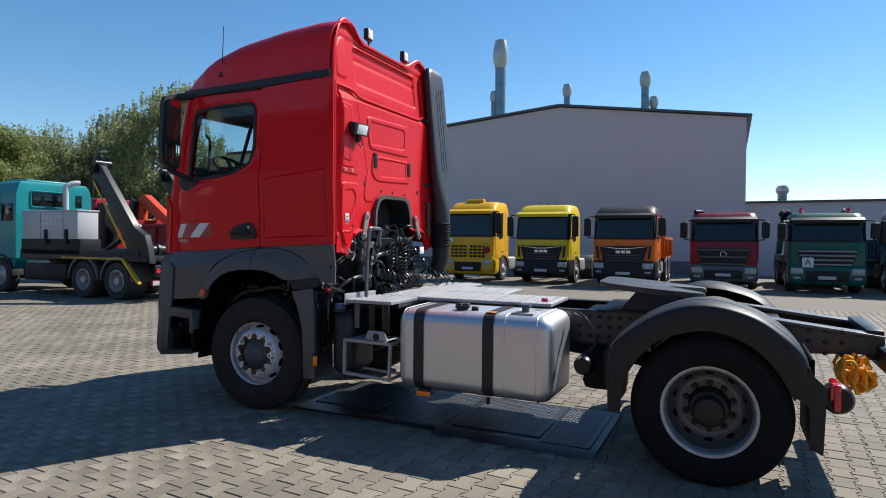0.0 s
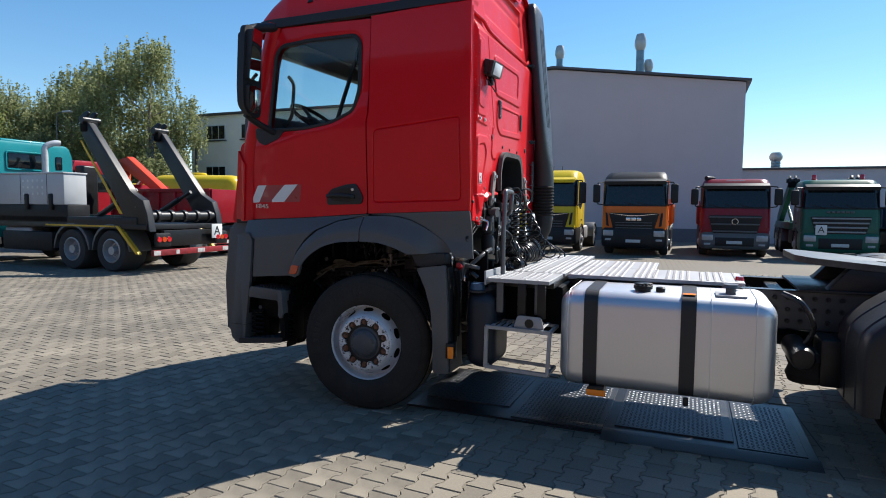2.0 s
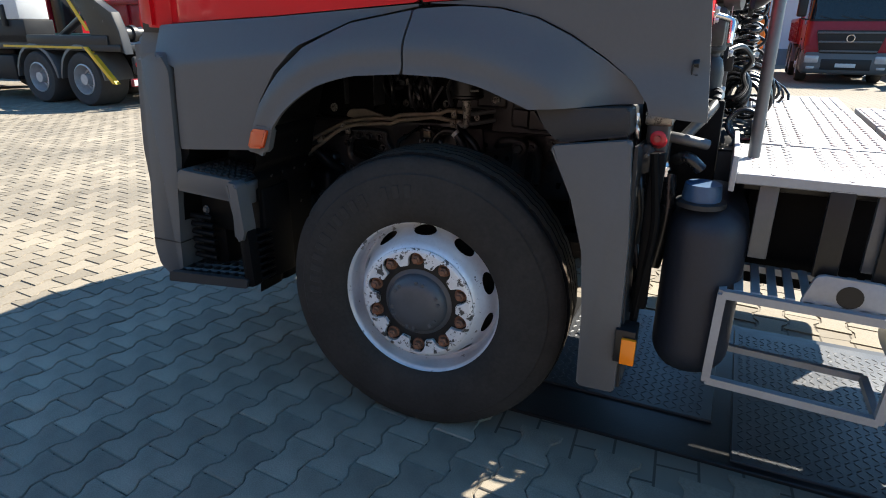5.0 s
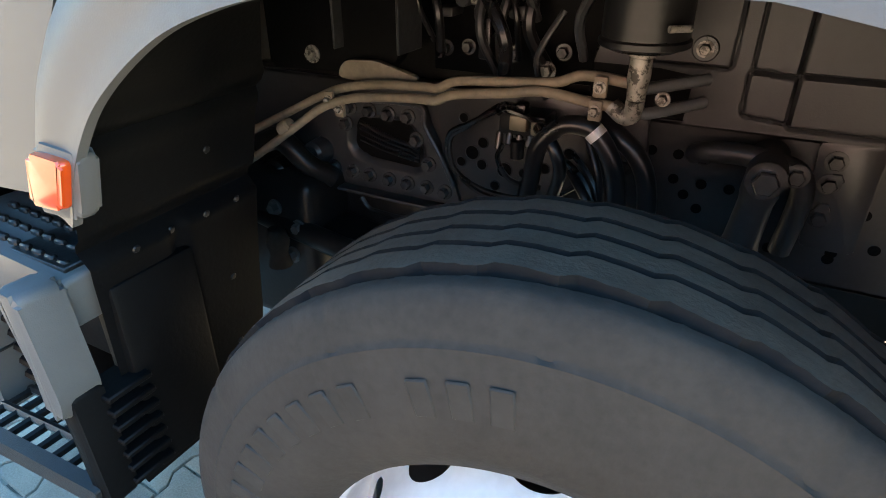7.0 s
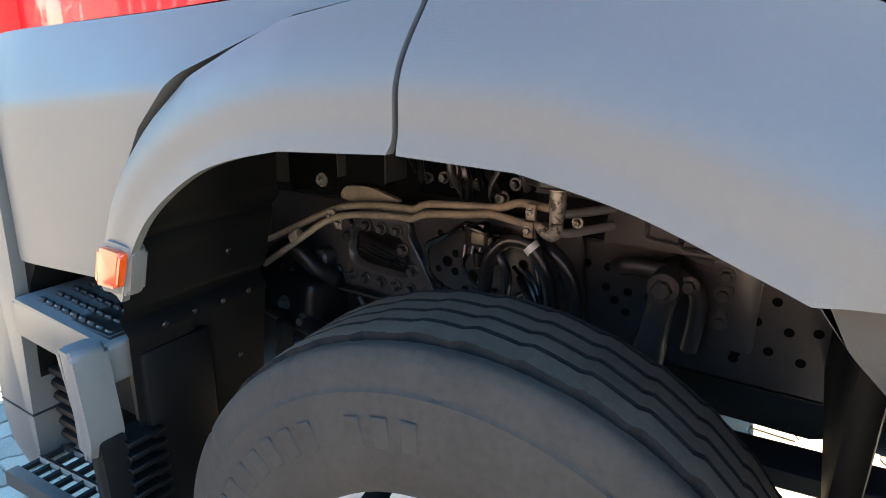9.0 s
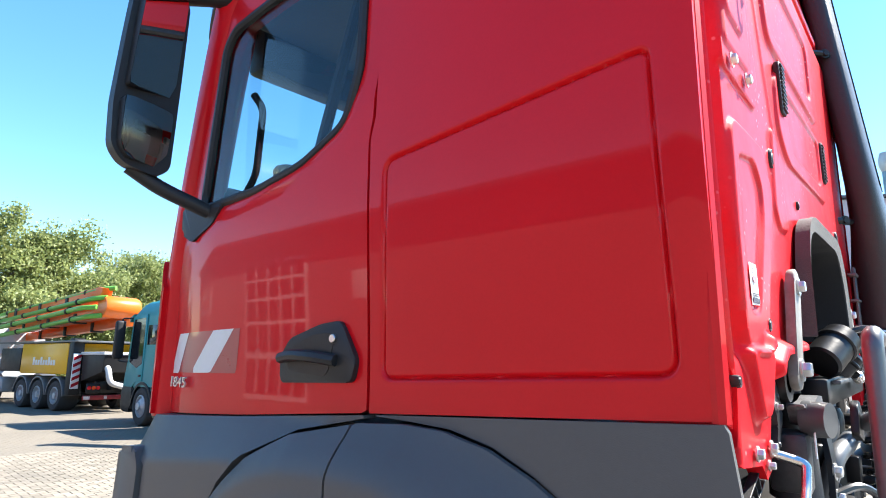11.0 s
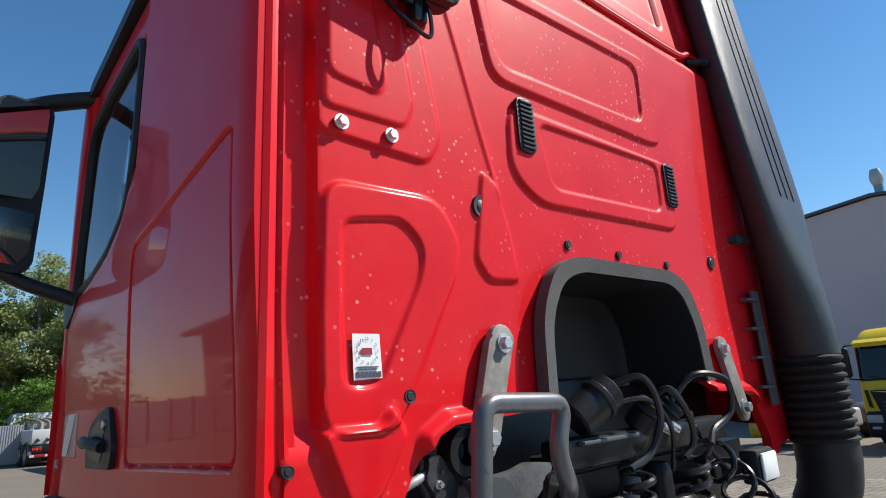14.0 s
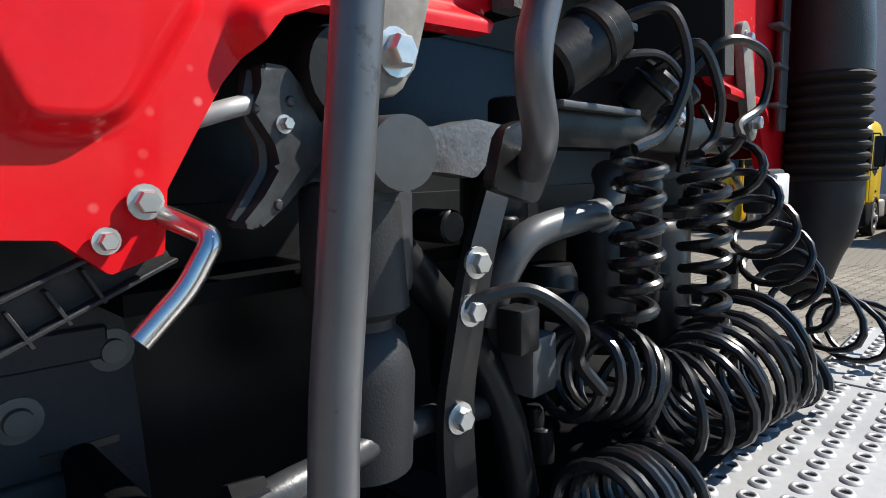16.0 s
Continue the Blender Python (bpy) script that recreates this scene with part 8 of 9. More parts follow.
        part("side_window", prism(B(), rounded(win, 0.05), "x", s * (h + 0.006), s * (h + 0.02)), CAB_GLASS, door)
        part("handle", box(B(), (s * (h + 0.01), 1.08, 1.25), (s * (h + 0.035), 1.22, 1.31), 0.008), DARK, door)
        hw = box(B(), (s * (h - 0.44), -0.10, lamp_z - 0.11), (s * (h - 0.06), 0.06, lamp_z + 0.11), 0.03)
        part("headlamp", hw, HEADLAMP, ob, "clear glass headlamp")
        part("fog_lamp", box(B(), (s * (h - 0.36), -0.095, lamp_z - 0.28), (s * (h - 0.14), 0.03, lamp_z - 0.2), 0.02), HEADLAMP, ob)
        mir = part("mirror", box(B(), (s * (h + 0.1), 0.02, nose + 0.1), (s * (h + 0.36), 0.2, gt - 0.1), 0.06, 3), DARK, ob, "black mirror housing")
        for pts in (((s * (h - 0.02), 0.32, gt - 0.02), (s * (h + 0.2), 0.14, gt - 0.04), (s * (h + 0.2), 0.14, gt - 0.14)),
                    ((s * (h - 0.02), 0.25, nose + 0.02), (s * (h + 0.2), 0.14, nose + 0.05), (s * (h + 0.2), 0.14, nose + 0.14))):
            part("mirror_arm", tube(B(), bent(pts, 0.05), 0.022, 6), DARK, mir)
        part("step_panel", box(B(), (s * (h - 0.12), 0.2, 0.4), (s * (h - 0.004), 0.78, 0.97), 0.03), bumper, ob)
        fa = [(axle + r * math.cos(a), 0.5 + r * math.sin(a)) for r, ks in ((0.63, range(12)), (0.57, range(11, -1, -1))) for a in (math.pi * k / 11 for k in ks)]
        part("wheel_arch", prism(B(), fa, "x", s * (h - 0.3), s * (h + 0.02), 0.01), DARK, ob)
        far_wheel(ob, s * (h + 0.01), axle, s)
    part("bumper", hull(B(), [(0.30, 0.02, h - 0.06, 0.2, 0.5), (0.36, -0.05, h, 0.22, 0.6), (0.5, -0.08, h + 0.02, 0.22, 0.75), (lamp_z + 0.1, -0.07, h + 0.02, 0.22, 0.75), (lamp_z + 0.2, -0.02, h, 0.2, 0.7)]), bumper, ob)
    part("air_intake", box(B(), (-h + 0.5, -0.085, 0.42), (h - 0.5, -0.02, lamp_z + 0.02), 0.03), DARK, ob)
    part("grille", prism(B(), rounded([(-h + 0.26, nose - 0.28), (h - 0.26, nose - 0.28), (h - 0.42, lamp_z + 0.16), (-h + 0.42, lamp_z + 0.16)], 0.06), "y", -0.035, 0.06, 0.008), grille, ob)
    for k in range(slats):
        z = lamp_z + 0.24 + (nose - 0.34 - lamp_z - 0.24) * k / max(slats - 1, 1)
        q = h - 0.42 + 0.13 * k / max(slats - 1, 1)
        part("grille_bar", box(B(), (-q, -0.07, z - 0.03), (q, -0.02, z + 0.025), 0.012), slat_m or paint_m, ob)
    if star:
        part("badge", ring(B(), [(0.1 * math.cos(a), 0.1 * math.sin(a)) for a in (2 * math.pi * k / 20 for k in range(20))],
                           lambda u, v: (u, -0.085, nose - 0.5 + v), 0.014), CHROME, ob, "plain chrome ring badge")
    if wing:
        wz = nose - 0.36
        wg = [(-h + 0.3, wz + 0.07), (-0.2, wz), (0.2, wz), (h - 0.3, wz + 0.07), (h - 0.32, wz + 0.045), (0.18, wz - 0.035), (-0.18, wz - 0.035), (-h + 0.32, wz + 0.045)]
        part("badge", prism(B(), wg, "y", -0.06, -0.02, 0.006), CHROME, ob, "plain chrome wing across the grille")
        bm = B()
        for k in range(3):
            box(bm, (-0.27 + 0.19 * k, -0.055, wz - 0.2), (-0.11 + 0.19 * k, -0.03, wz - 0.09), 0.006)
        part("maker_mark", bm, CHROME, ob, "plain chrome blocks")
        for s in (-1, 1):
            part("air_slot", prism(B(), [(s * (h - 0.2), wz + 0.08), (s * (h - 0.13), wz + 0.09), (s * (h - 0.17), 1.12), (s * (h - 0.27), 1.08)], "y", -0.025, 0.08), DARK, ob)
        for k in range(3):
            part("grille_bar", box(B(), (-h + 0.5, -0.06, 1.02 + 0.1 * k), (h - 0.5, -0.03, 1.05 + 0.1 * k), 0.008), GRILLE_GREY, ob)
    part("number_plate", box(B(), (-0.26, -0.1, 0.50), (0.26, -0.075, 0.61), 0.005), PALE_GREY, ob)


def far_chassis(ob, length, axles, W=2.3, first=2.0):
    h = W / 2
    bm = B()
    for s in (-1, 1):
        box(bm, (s * 0.36, 0.9, 0.72), (s * 0.44, length, 0.98), 0.008)
    for k in range(4):
        y = first + (length - first) * (k + 0.5) / 4
        box(bm, (-0.4, y - 0.05, 0.76), (0.4, y + 0.05, 0.94))
    part("frame", bm, DARK, ob)
    for a in axles:
        part("axle", rod(B(), (-h + 0.4, a, 0.5), (h - 0.4, a, 0.5), 0.1, seg=12), DARK, ob)
        for s in (-1, 1):
            far_wheel(ob, s * (h + 0.04), a, s, 0.5, True)
            fa = [(a + r * math.cos(t), 0.5 + r * math.sin(t)) for r, ks in ((0.64, range(12)), (0.59, range(11, -1, -1))) for t in (math.pi * k / 11 for k in ks)]
            part("mudguard", prism(B(), fa, "x", s * (h - 0.55), s * (h + 0.06), 0.012), STEEL_GREY, ob, "grey mudguard")
    for s in (-1, 1):
        part("fuel_tank", box(B(), (s * (h - 0.6), first + 0.15, 0.45), (s * (h - 0.02), first + 1.2, 1.02), 0.09, 3), ALU if s > 0 else DARK, ob)


def a_plate(ob, x, z, y=-0.1, size=0.34, face=1):
    pl = part("sign_plate", box(B(), (x - size / 2, y - 0.008, z - size / 2), (x + size / 2, y + 0.008, z + size / 2), 0.004), WHITE_PAINT, ob, "white plate with a black letter")
    m = Matrix.Translation((x, y - 0.012 * face, z)) @ Matrix.Rotation(radians(90), 4, "X")
    if face < 0:
        m = Matrix.Translation((x, y + 0.012, z)) @ Matrix.Rotation(radians(180), 4, "Z") @ Matrix.Rotation(radians(90), 4, "X")
    lettering("letter", "A", m, size * 0.9, INK, pl, 0.002)


def beacon(ob, x, y, z, m=AMBER):
    part("beacon", lathe(B(), [(0.09, 0), (0.09, 0.05), (0.075, 0.06), (0.07, 0.17), (0.05, 0.2), (0, 0.2)], Matrix.Translation((x, y, z)), 16), m, ob, "warning beacon")


def tipper(ob, m, y0, y1, W=2.4, z=1.1, top=2.0):
    h = W / 2
    part("tipper_floor", box(B(), (-h, y0, z), (h, y1, z + 0.12), 0.01), m, ob)
    for s in (-1, 1):
        side = part("tipper_side", box(B(), (s * (h - 0.05), y0, z + 0.1), (s * h, y1, top), 0.012), m, ob)
        n = 6
        for k in range(n + 1):
            y = y0 + 0.04 + (y1 - y0 - 0.08) * k / n
            part("side_rib", box(B(), (s * h, y - 0.04, z + 0.06), (s * (h + 0.06), y + 0.04, top - 0.02), 0.01), m, side)
        part("top_rail", box(B(), (s * (h - 0.07), y0, top - 0.1), (s * (h + 0.07), y1, top + 0.02), 0.015), m, side)
    part("headboard", box(B(), (-h, y0 - 0.05, z), (h, y0, top + 0.2), 0.01), m, ob)
    part("tailboard", box(B(), (-h, y1, z), (h, y1 + 0.06, top), 0.01), m, ob)


def skip_gear(ob, y0, y1, W=2.4, m=ARM_BLACK, tip=(5.6, 3.45), base=(7.35, 1.15), stripe=True):
    """Deck and the two swinging arms of a skip loader."""
    h = W / 2
    part("deck", box(B(), (-h, y0, 1.02), (h, y1, 1.14), 0.012), m, ob)
    for s in (-1, 1):
        part("deck_rail", box(B(), (s * (h - 0.16), y0, 1.12), (s * h, y1 - 0.3, 1.3), 0.015), m, ob)
    ty, tz = tip
    by, bz = base
    prof = [(by + 0.28, bz - 0.3), (by - 0.55, bz - 0.05), (by - 0.6, bz + 0.25), (ty - 0.16, tz - 0.38), (ty - 0.16, tz - 0.05), (ty - 0.05, tz), (ty + 0.1, tz - 0.12),
            (by - 0.36, bz + 0.70), (by - 0.3, bz + 0.6), (by + 0.08, bz + 0.42), (by + 0.2, bz + 0.1)]
    for s in (-1, 1):
        arm = part("skip_arm", prism(B(), prof, "x", s * (h - 0.22), s * (h - 0.03), 0.02), m, ob, "worn black lifting arm")
        part("arm_head", box(B(), (s * (h - 0.33), ty - 0.2, tz - 0.3), (s * (h - 0.0), ty + 0.05, tz - 0.02), 0.05), BLACK_MATT, arm)
        for q in (-0.10, 0.10):
            part("hook_tooth", prism(B(), rounded([(ty - 0.24, tz - 0.1), (ty - 0.02, tz + 0.02), (ty + 0.10, tz + 0.16), (ty + 0.0, tz + 0.20), (ty - 0.20, tz + 0.08)], 0.04), "x", s * (h - 0.16) + q - 0.03, s * (h - 0.16) + q + 0.03, 0.01), BLACK, arm)
        part("head_bolt", rod(B(), (s * (h - 0.4), ty - 0.05, tz - 0.02), (s * (h + 0.06), ty - 0.05, tz - 0.02), 0.09, seg=14), BLACK, arm)
        ch = B()
        for k in range(7):
            lathe(ch, [(0.03, -0.02), (0.05, 0), (0.03, 0.02)], Matrix.Translation((s * (h - 0.38), ty - 0.1, tz - 0.2 - 0.085 * k)) @ Matrix.Rotation(radians(90 * (k % 2)), 4, "Z") @ Matrix.Rotation(radians(90), 4, "X"), 10)
        part("chain", ch, STEEL_GREY, arm)
        if stripe:
            part("stripe", prism(B(), [(by - 0.66, bz + 0.1), (ty - 0.22, tz - 0.5), (ty - 0.16, tz - 0.5), (by - 0.56, bz + 0.1)], "x", s * (h - 0.035), s * (h - 0.022)), STRIPE, arm, "yellow stripe")
        ram = B()
        rod(ram, (s * (h - 0.36), by - 1.9, 1.25), (s * (h - 0.36), by - 0.9, 1.75), 0.07, seg=14)
        rod(ram, (s * (h - 0.36), by - 0.9, 1.75), (s * (h - 0.36), by - 0.5, 1.95), 0.045, seg=14)
        part("ram", ram, m, arm)
    cross = B()
    rod(cross, (-h + 0.05, by + 0.08, bz + 0.05), (h - 0.05, by + 0.08, bz + 0.05), 0.11, seg=16)
    for k in range(5):
        lathe(cross, [(0.11, -0.05), (0.15, -0.04), (0.15, 0.04), (0.11, 0.05)], Matrix.Translation((-0.8 + 0.4 * k, by + 0.08, bz + 0.05)) @ Matrix.Rotation(radians(90), 4, "Y"), 16)
    part("pivot_shaft", cross, m, ob)


def tail(ob, y, W=2.4, plate=True):
    h = W / 2
    bar = part("rear_bar", box(B(), (-h, y - 0.06, 0.42), (h, y + 0.02, 0.56), 0.012), BAR_RED, ob, "worn dark red rear protection bar with white bands")
    for a, b in ((-h + 0.01, -h + 0.22), (-0.36, -0.12), (0.45, 0.55), (h - 0.2, h - 0.01)):
        part("white_band", box(B(), (a, y + 0.016, 0.44), (b, y + 0.025, 0.54)), SCUFFED_WHITE, bar)
    for s in (-1, 1):
        lamp = part("rear_lamp", box(B(), (s * (h - 0.5), y - 0.05, 0.62), (s * (h - 0.06), y + 0.05, 0.95), 0.05), DARK, ob)
        for k in range(3):
            part("lens", lathe(B(), [(0, 0.02), (0.06, 0.015), (0.065, 0)], Matrix.Translation((s * (h - 0.14 - 0.14 * k), y + 0.05, 0.8)) @ Matrix.Rotation(radians(-90), 4, "X"), 14),
                 RED_LENS if k != 1 else AMBER, lamp)
    part("rear_crossbeam", box(B(), (-h + 0.4, y - 0.2, 0.62), (h - 0.4, y - 0.08, 1.0), 0.01), BLACK, ob)


def place_at(ob, x, y, turn=0.0):
    ob.matrix_basis = Matrix.Translation((x, y, ground_z(y))) @ Matrix.Rotation(radians(turn), 4, "Z")


LORRIES = "lorries parked in a row"
o = thing("lorry", "yellow construction tractor lorry with louvred grille and roof beacon bar", "lorry", group=LORRIES)
far_cab(o, YELLOW, H=3.5, nose=1.95, glass_top=3.05, grille=YELLOW, bumper=YELLOW, slats=0, star=True)
for k in range(4):
    for s in (-1, 1):
        for q in range(4):
            part("grille_slot", box(B(), (s * (0.06 + 0.2 * q), -0.06, 1.04 + 0.14 * k), (s * (0.22 + 0.2 * q - 0.03 * (q == 3)), -0.03, 1.13 + 0.14 * k), 0.01), DARK, o)
far_chassis(o, 5.6, [4.7])
part("beacon_bar", box(B(), (-0.42, 0.7, 3.47), (0.42, 1.0, 3.62), 0.05, 3), YELLOW, o, "yellow roof light bar")
a_plate(o, -0.88, 1.72, -0.02, 0.3)
part("warning_disc", lathe(B(), [(0, 0.02), (0.14, 0.02), (0.14, 0)], Matrix.Translation((0.9, -0.03, 1.36)) @ Matrix.Rotation(radians(90), 4, "X"), 20), SIGNAL_RED, o, "red and white disc")
place_at(o, -6.33, 19.9)

o = thing("lorry", "lemon-yellow tractor lorry with black lower bumper and chrome wing badge", "lorry", group=LORRIES)
far_cab(o, LIME_YELLOW, H=3.3, nose=1.85, glass_top=2.88, wing=True, lamp_z=0.8)
far_chassis(o, 5.7, [4.8])
for k in range(3):
    part("aerial", rod(B(), (-0.3 + 0.35 * k, 0.9, 3.28), (-0.3 + 0.35 * k, 0.9, 3.46), 0.012, seg=6), DARK, o)
place_at(o, -3.02, 19.8)

o = thing("lorry", "orange tipper lorry with black roof and chrome wing badge", "lorry", group=LORRIES)
far_cab(o, ORANGE, H=3.14, nose=1.87, glass_top=2.76, wing=True, roof_m=DARK, lamp_z=0.84)
far_chassis(o, 6.3, [4.2, 5.5])
tipper(o, ORANGE, 2.35, 6.3, top=1.95)
place_at(o, 0.36, 19.2)

o = thing("lorry", "dark red tipper lorry with grey bumper, low cab and ring badge", "lorry", group=LORRIES)
far_cab(o, DARK_RED, H=2.9, glass_top=2.62, grille=DARK, slats=3, slat_m=GRILLE_GREY, bumper=GRILLE_GREY, star=True, lamp_z=0.72, nose=1.82, z0=0.56)
far_chassis(o, 6.0, [4.2, 5.5])
part("roof_lamp", box(B(), (-0.32, 0.36, 2.74), (0.32, 0.5, 2.83), 0.02), HEADLAMP, o)
part("horn", tube(B(), [(-1.0, 0.5, 2.92), (-0.7, 0.8, 2.94)], [0.09, 0.04], 12), DARK, o)
tipper(o, DARK_RED, 2.4, 6.0, top=1.9)
place_at(o, 3.8, 20.25)

o = thing("lorry", "dark green skip lorry with grey slatted grille and red roof beacons", "lorry", group=LORRIES)
far_cab(o, GREEN, H=2.84, glass_top=2.56, grille=DARK, slats=4, slat_m=GRILLE_LIGHT, bumper=GREEN, lamp_z=0.78, nose=1.82, z0=0.56)
far_chassis(o, 7.0, [5.0, 6.3])
bm = B()
for k in range(6):
    box(bm, (-0.42 + 0.14 * k, -0.02, 1.66), (-0.32 + 0.14 * k, 0.04, 1.73), 0.006)
part("maker_mark", bm, GRILLE_GREY, o, "plain grey blocks")
for s in (-0.72, 0.72):
    beacon(o, s, 0.8, 2.82, RED_LENS)
a_plate(o, -0.58, 1.08, -0.1, 0.34)
skip_gear(o, 2.4, 6.9, W=2.4, m=GREEN, tip=(3.4, 2.95), base=(6.2, 1.15), stripe=False)
place_at(o, 7.05, 20.1)

o = thing("lorry", "dark blue lorry at the end of the parked row", "lorry", group=LORRIES)
far_cab(o, BLUE, H=3.05, slats=3, slat_m=GRILLE_GREY, lamp_z=0.8)
far_chassis(o, 6.0, [4.6])
tipper(o, BLUE, 2.4, 6.0, top=1.9)
place_at(o, 10.1, 20.2)

# ---- teal skip loader, seen from behind and from its side ----
o = thing("skip_lorry", "teal skip loader with black lifting arms and white side locker", "lorry")
far_cab(o, TEAL, H=3.3, D=2.1, lamp_z=0.8)
far_chassis(o, 7.8, [5.2, 6.55], first=2.4)
part("roof_hatch", box(B(), (-0.7, 0.7, 3.26), (0.7, 1.8, 3.38), 0.05, 3), TEAL, o)
part("rear_cab_window", box(B(), (-0.35, 2.08, 2.57), (0.70, 2.115, 2.97), 0.03), CAB_GLASS, o)
part("rear_corner_window", box(B(), (-0.82, 2.08, 2.58), (-0.62, 2.115, 2.96), 0.03), CAB_GLASS, o)
part("window_frame", ring(B(), rounded([(-0.39, 2.53), (0.74, 2.53), (0.74, 3.01), (-0.39, 3.01)], 0.06), lambda u, v: (u, 2.112, v), 0.022), TEAL, o)
part("side_cab_window", box(B(), (1.14, 1.4, 2.1), (1.165, 1.95, 2.62), 0.01), CAB_GLASS, o)
part("exhaust_pipe", tube(B(), bent([(-0.15, 2.35, 1.0), (-0.15, 2.35, 3.22), (-0.35, 2.45, 3.32), (-0.5, 2.5, 3.32)], 0.18), 0.085, 12), PALE_GREY, o, "grey upright exhaust")
lock = part("locker", box(B(), (0.62, 2.55, 1.58), (1.22, 5.02, 2.34), 0.02), PALE_GREY, o, "pale grey sheet-metal locker")
part("locker_lid", box(B(), (0.6, 2.53, 2.34), (1.24, 5.04, 2.38), 0.008), PALE_GREY, lock)
for y in (3.4, 4.4):
    part("locker_seam", box(B(), (1.21, y, 1.6), (1.224, y + 0.015, 2.33)), DARK, lock)
for a in range(5):
    for b in range(3):
        part("rivet_hole", lathe(B(), [(0, 0.006), (0.03, 0.006), (0.035, 0)], Matrix.Translation((1.221, 3.52 + 0.18 * a, 1.85 + 0.16 * b)) @ Matrix.Rotation(radians(90), 4, "Y"), 10), WHITE_PAINT, lock)
skip_gear(o, 2.4, 7.7, tip=(5.8, 3.62), base=(7.5, 1.28))
tail(o, 7.9)
a_plate(o, -0.75, 0.95, 7.95, 0.36, -1)
for s in (-1, 1):
    part("side_stripe", box(B(), (s * 1.19, 4.3, 1.06), (s * 1.215, 6.7, 1.1)), STRIPE, o, "yellow edge stripe")
    part("rear_brace", prism(B(), [(6.75, 1.1), (6.85, 1.1), (7.5, 0.45), (7.4, 0.45)], "x", s * 1.15, s * 1.24), STRIPE, o, "yellow sloping brace")
part("side_box", box(B(), (0.7, 2.6, 0.42), (1.2, 4.5, 0.9), 0.03), DARK, o)
part("locker_frame", box(B(), (0.6, 2.45, 1.14), (1.2, 5.1, 1.58), 0.02), DARK, o)
for y in (3.6, 4.5):
    part("latch", box(B(), (1.2, y, 1.45), (1.27, y + 0.12, 1.85), 0.02), DARK, o)
place_at(o, -16.9, 7.27, -90)

# ---- red lorry with loading crane behind it ----
o = thing("crane_lorry", "red tipper lorry with orange-red folding loading crane", "lorry")
far_cab(o, SIGNAL_RED, H=3.2, D=2.1)
far_chassis(o, 8.0, [5.8, 7.1], first=2.4)
tipper(o, SIGNAL_RED, 4.1, 8.4, top=2.15)
part("rear_cab_window", box(B(), (-0.8, 2.08, 2.1), (0.8, 2.112, 2.75), 0.01), CAB_GLASS, o)
part("cab_exhaust", box(B(), (0.5, 2.15, 1.0), (1.1, 2.6, 3.0), 0.08, 3), BLACK, o, "black exhaust guard")
col = part("crane_column", lathe(B(), [(0.3, 1.0), (0.3, 1.4), (0.2, 1.5), (0.18, 3.0), (0, 3.0)], Matrix.Translation((0, 3.3, 0)), 18), CRANE_RED, o, "orange-red crane column")
part("crane_boom", prism(B(), [(3.2, 2.9), (3.2, 3.25), (3.6, 3.35), (5.6, 1.95), (5.5, 1.75), (3.6, 2.85)], "x", -0.16, 0.16, 0.02), CRANE_RED, col)
part("crane_ram", rod(B(), (0.0, 3.4, 1.9), (0.0, 4.4, 2.7), 0.09, seg=12), CHROME, col)
part("crane_jib", prism(B(), [(3.1, 3.2), (2.9, 2.4), (3.1, 1.6), (3.25, 1.6), (3.2, 2.4), (3.35, 3.1)], "x", 0.2, 0.4, 0.02), BLACK, col, "black folded jib")
tail(o, 8.4)
place_at(o, -19.9, 11.7, -90)


def van(label, m, x, y, turn, length=5.2, H=2.5):
    ob = thing("van", label, "van", group="parked vans")
    prof = [(0.0, 0.35), (0.0, 0.85), (0.15, 1.1), (0.75, 1.3), (1.35, H - 0.12), (1.7, H), (length - 0.1, H), (length, H - 0.15), (length, 0.35)]
    part("body", prism(B(), prof, "x", -0.95, 0.95, 0.07), m, ob)
    part("windscreen", prism(B(), [(0.8, 1.34), (1.33, H - 0.2), (1.31, H - 0.18), (0.77, 1.36)], "x", -0.8, 0.8), CAB_GLASS, ob)
    part("rear_window", box(B(), (-0.75, length - 0.02, 1.5), (0.75, length + 0.012, H - 0.35), 0.006), CAB_GLASS, ob)
    for s in (-1, 1):
        part("side_window", prism(B(), [(0.98, 1.36), (1.4, H - 0.35), (2.1, H - 0.35), (2.1, 1.36)], "x", s * 0.94, s * 0.962), CAB_GLASS, ob)
        for a in (0.85, length - 1.1):
            far_wheel(ob, s * 0.96, a, s, 0.34)
        part("headlamp", box(B(), (s * 0.55, -0.02, 0.8), (s * 0.88, 0.1, 1.0), 0.03), HEADLAMP, ob)
    part("bumper", box(B(), (-0.96, -0.08, 0.3), (0.96, 0.2, 0.6), 0.05), DARK, ob)
    place_at(ob, x, y, turn)
    return ob


van("white panel van parked beside the yellow tanker", WHITE_PAINT, -15.6, 17.5, -20)
van("white panel van with its nose to the yard", WHITE_PAINT, -18.0, 20.8, -20)
o = thing("tank_lorry", "yellow tank lorry parked behind the red crane lorry", "lorry")
far_cab(o, LIME_YELLOW, H=2.7, nose=1.5, D=1.9)
far_chassis(o, 6.4, [4.6])
part("tank", box(B(), (-1.15, 2.1, 1.1), (1.15, 6.4, 3.1), 0.5, 5), LIME_YELLOW, o, "rounded yellow tank")
part("manhole", lathe(B(), [(0.35, 0), (0.35, 0.12), (0.3, 0.16), (0, 0.16)], Matrix.Translation((0, 4.0, 3.08)), 18), LIME_YELLOW, o)
tail(o, 6.5)
place_at(o, -23.2, 17.0, -75)

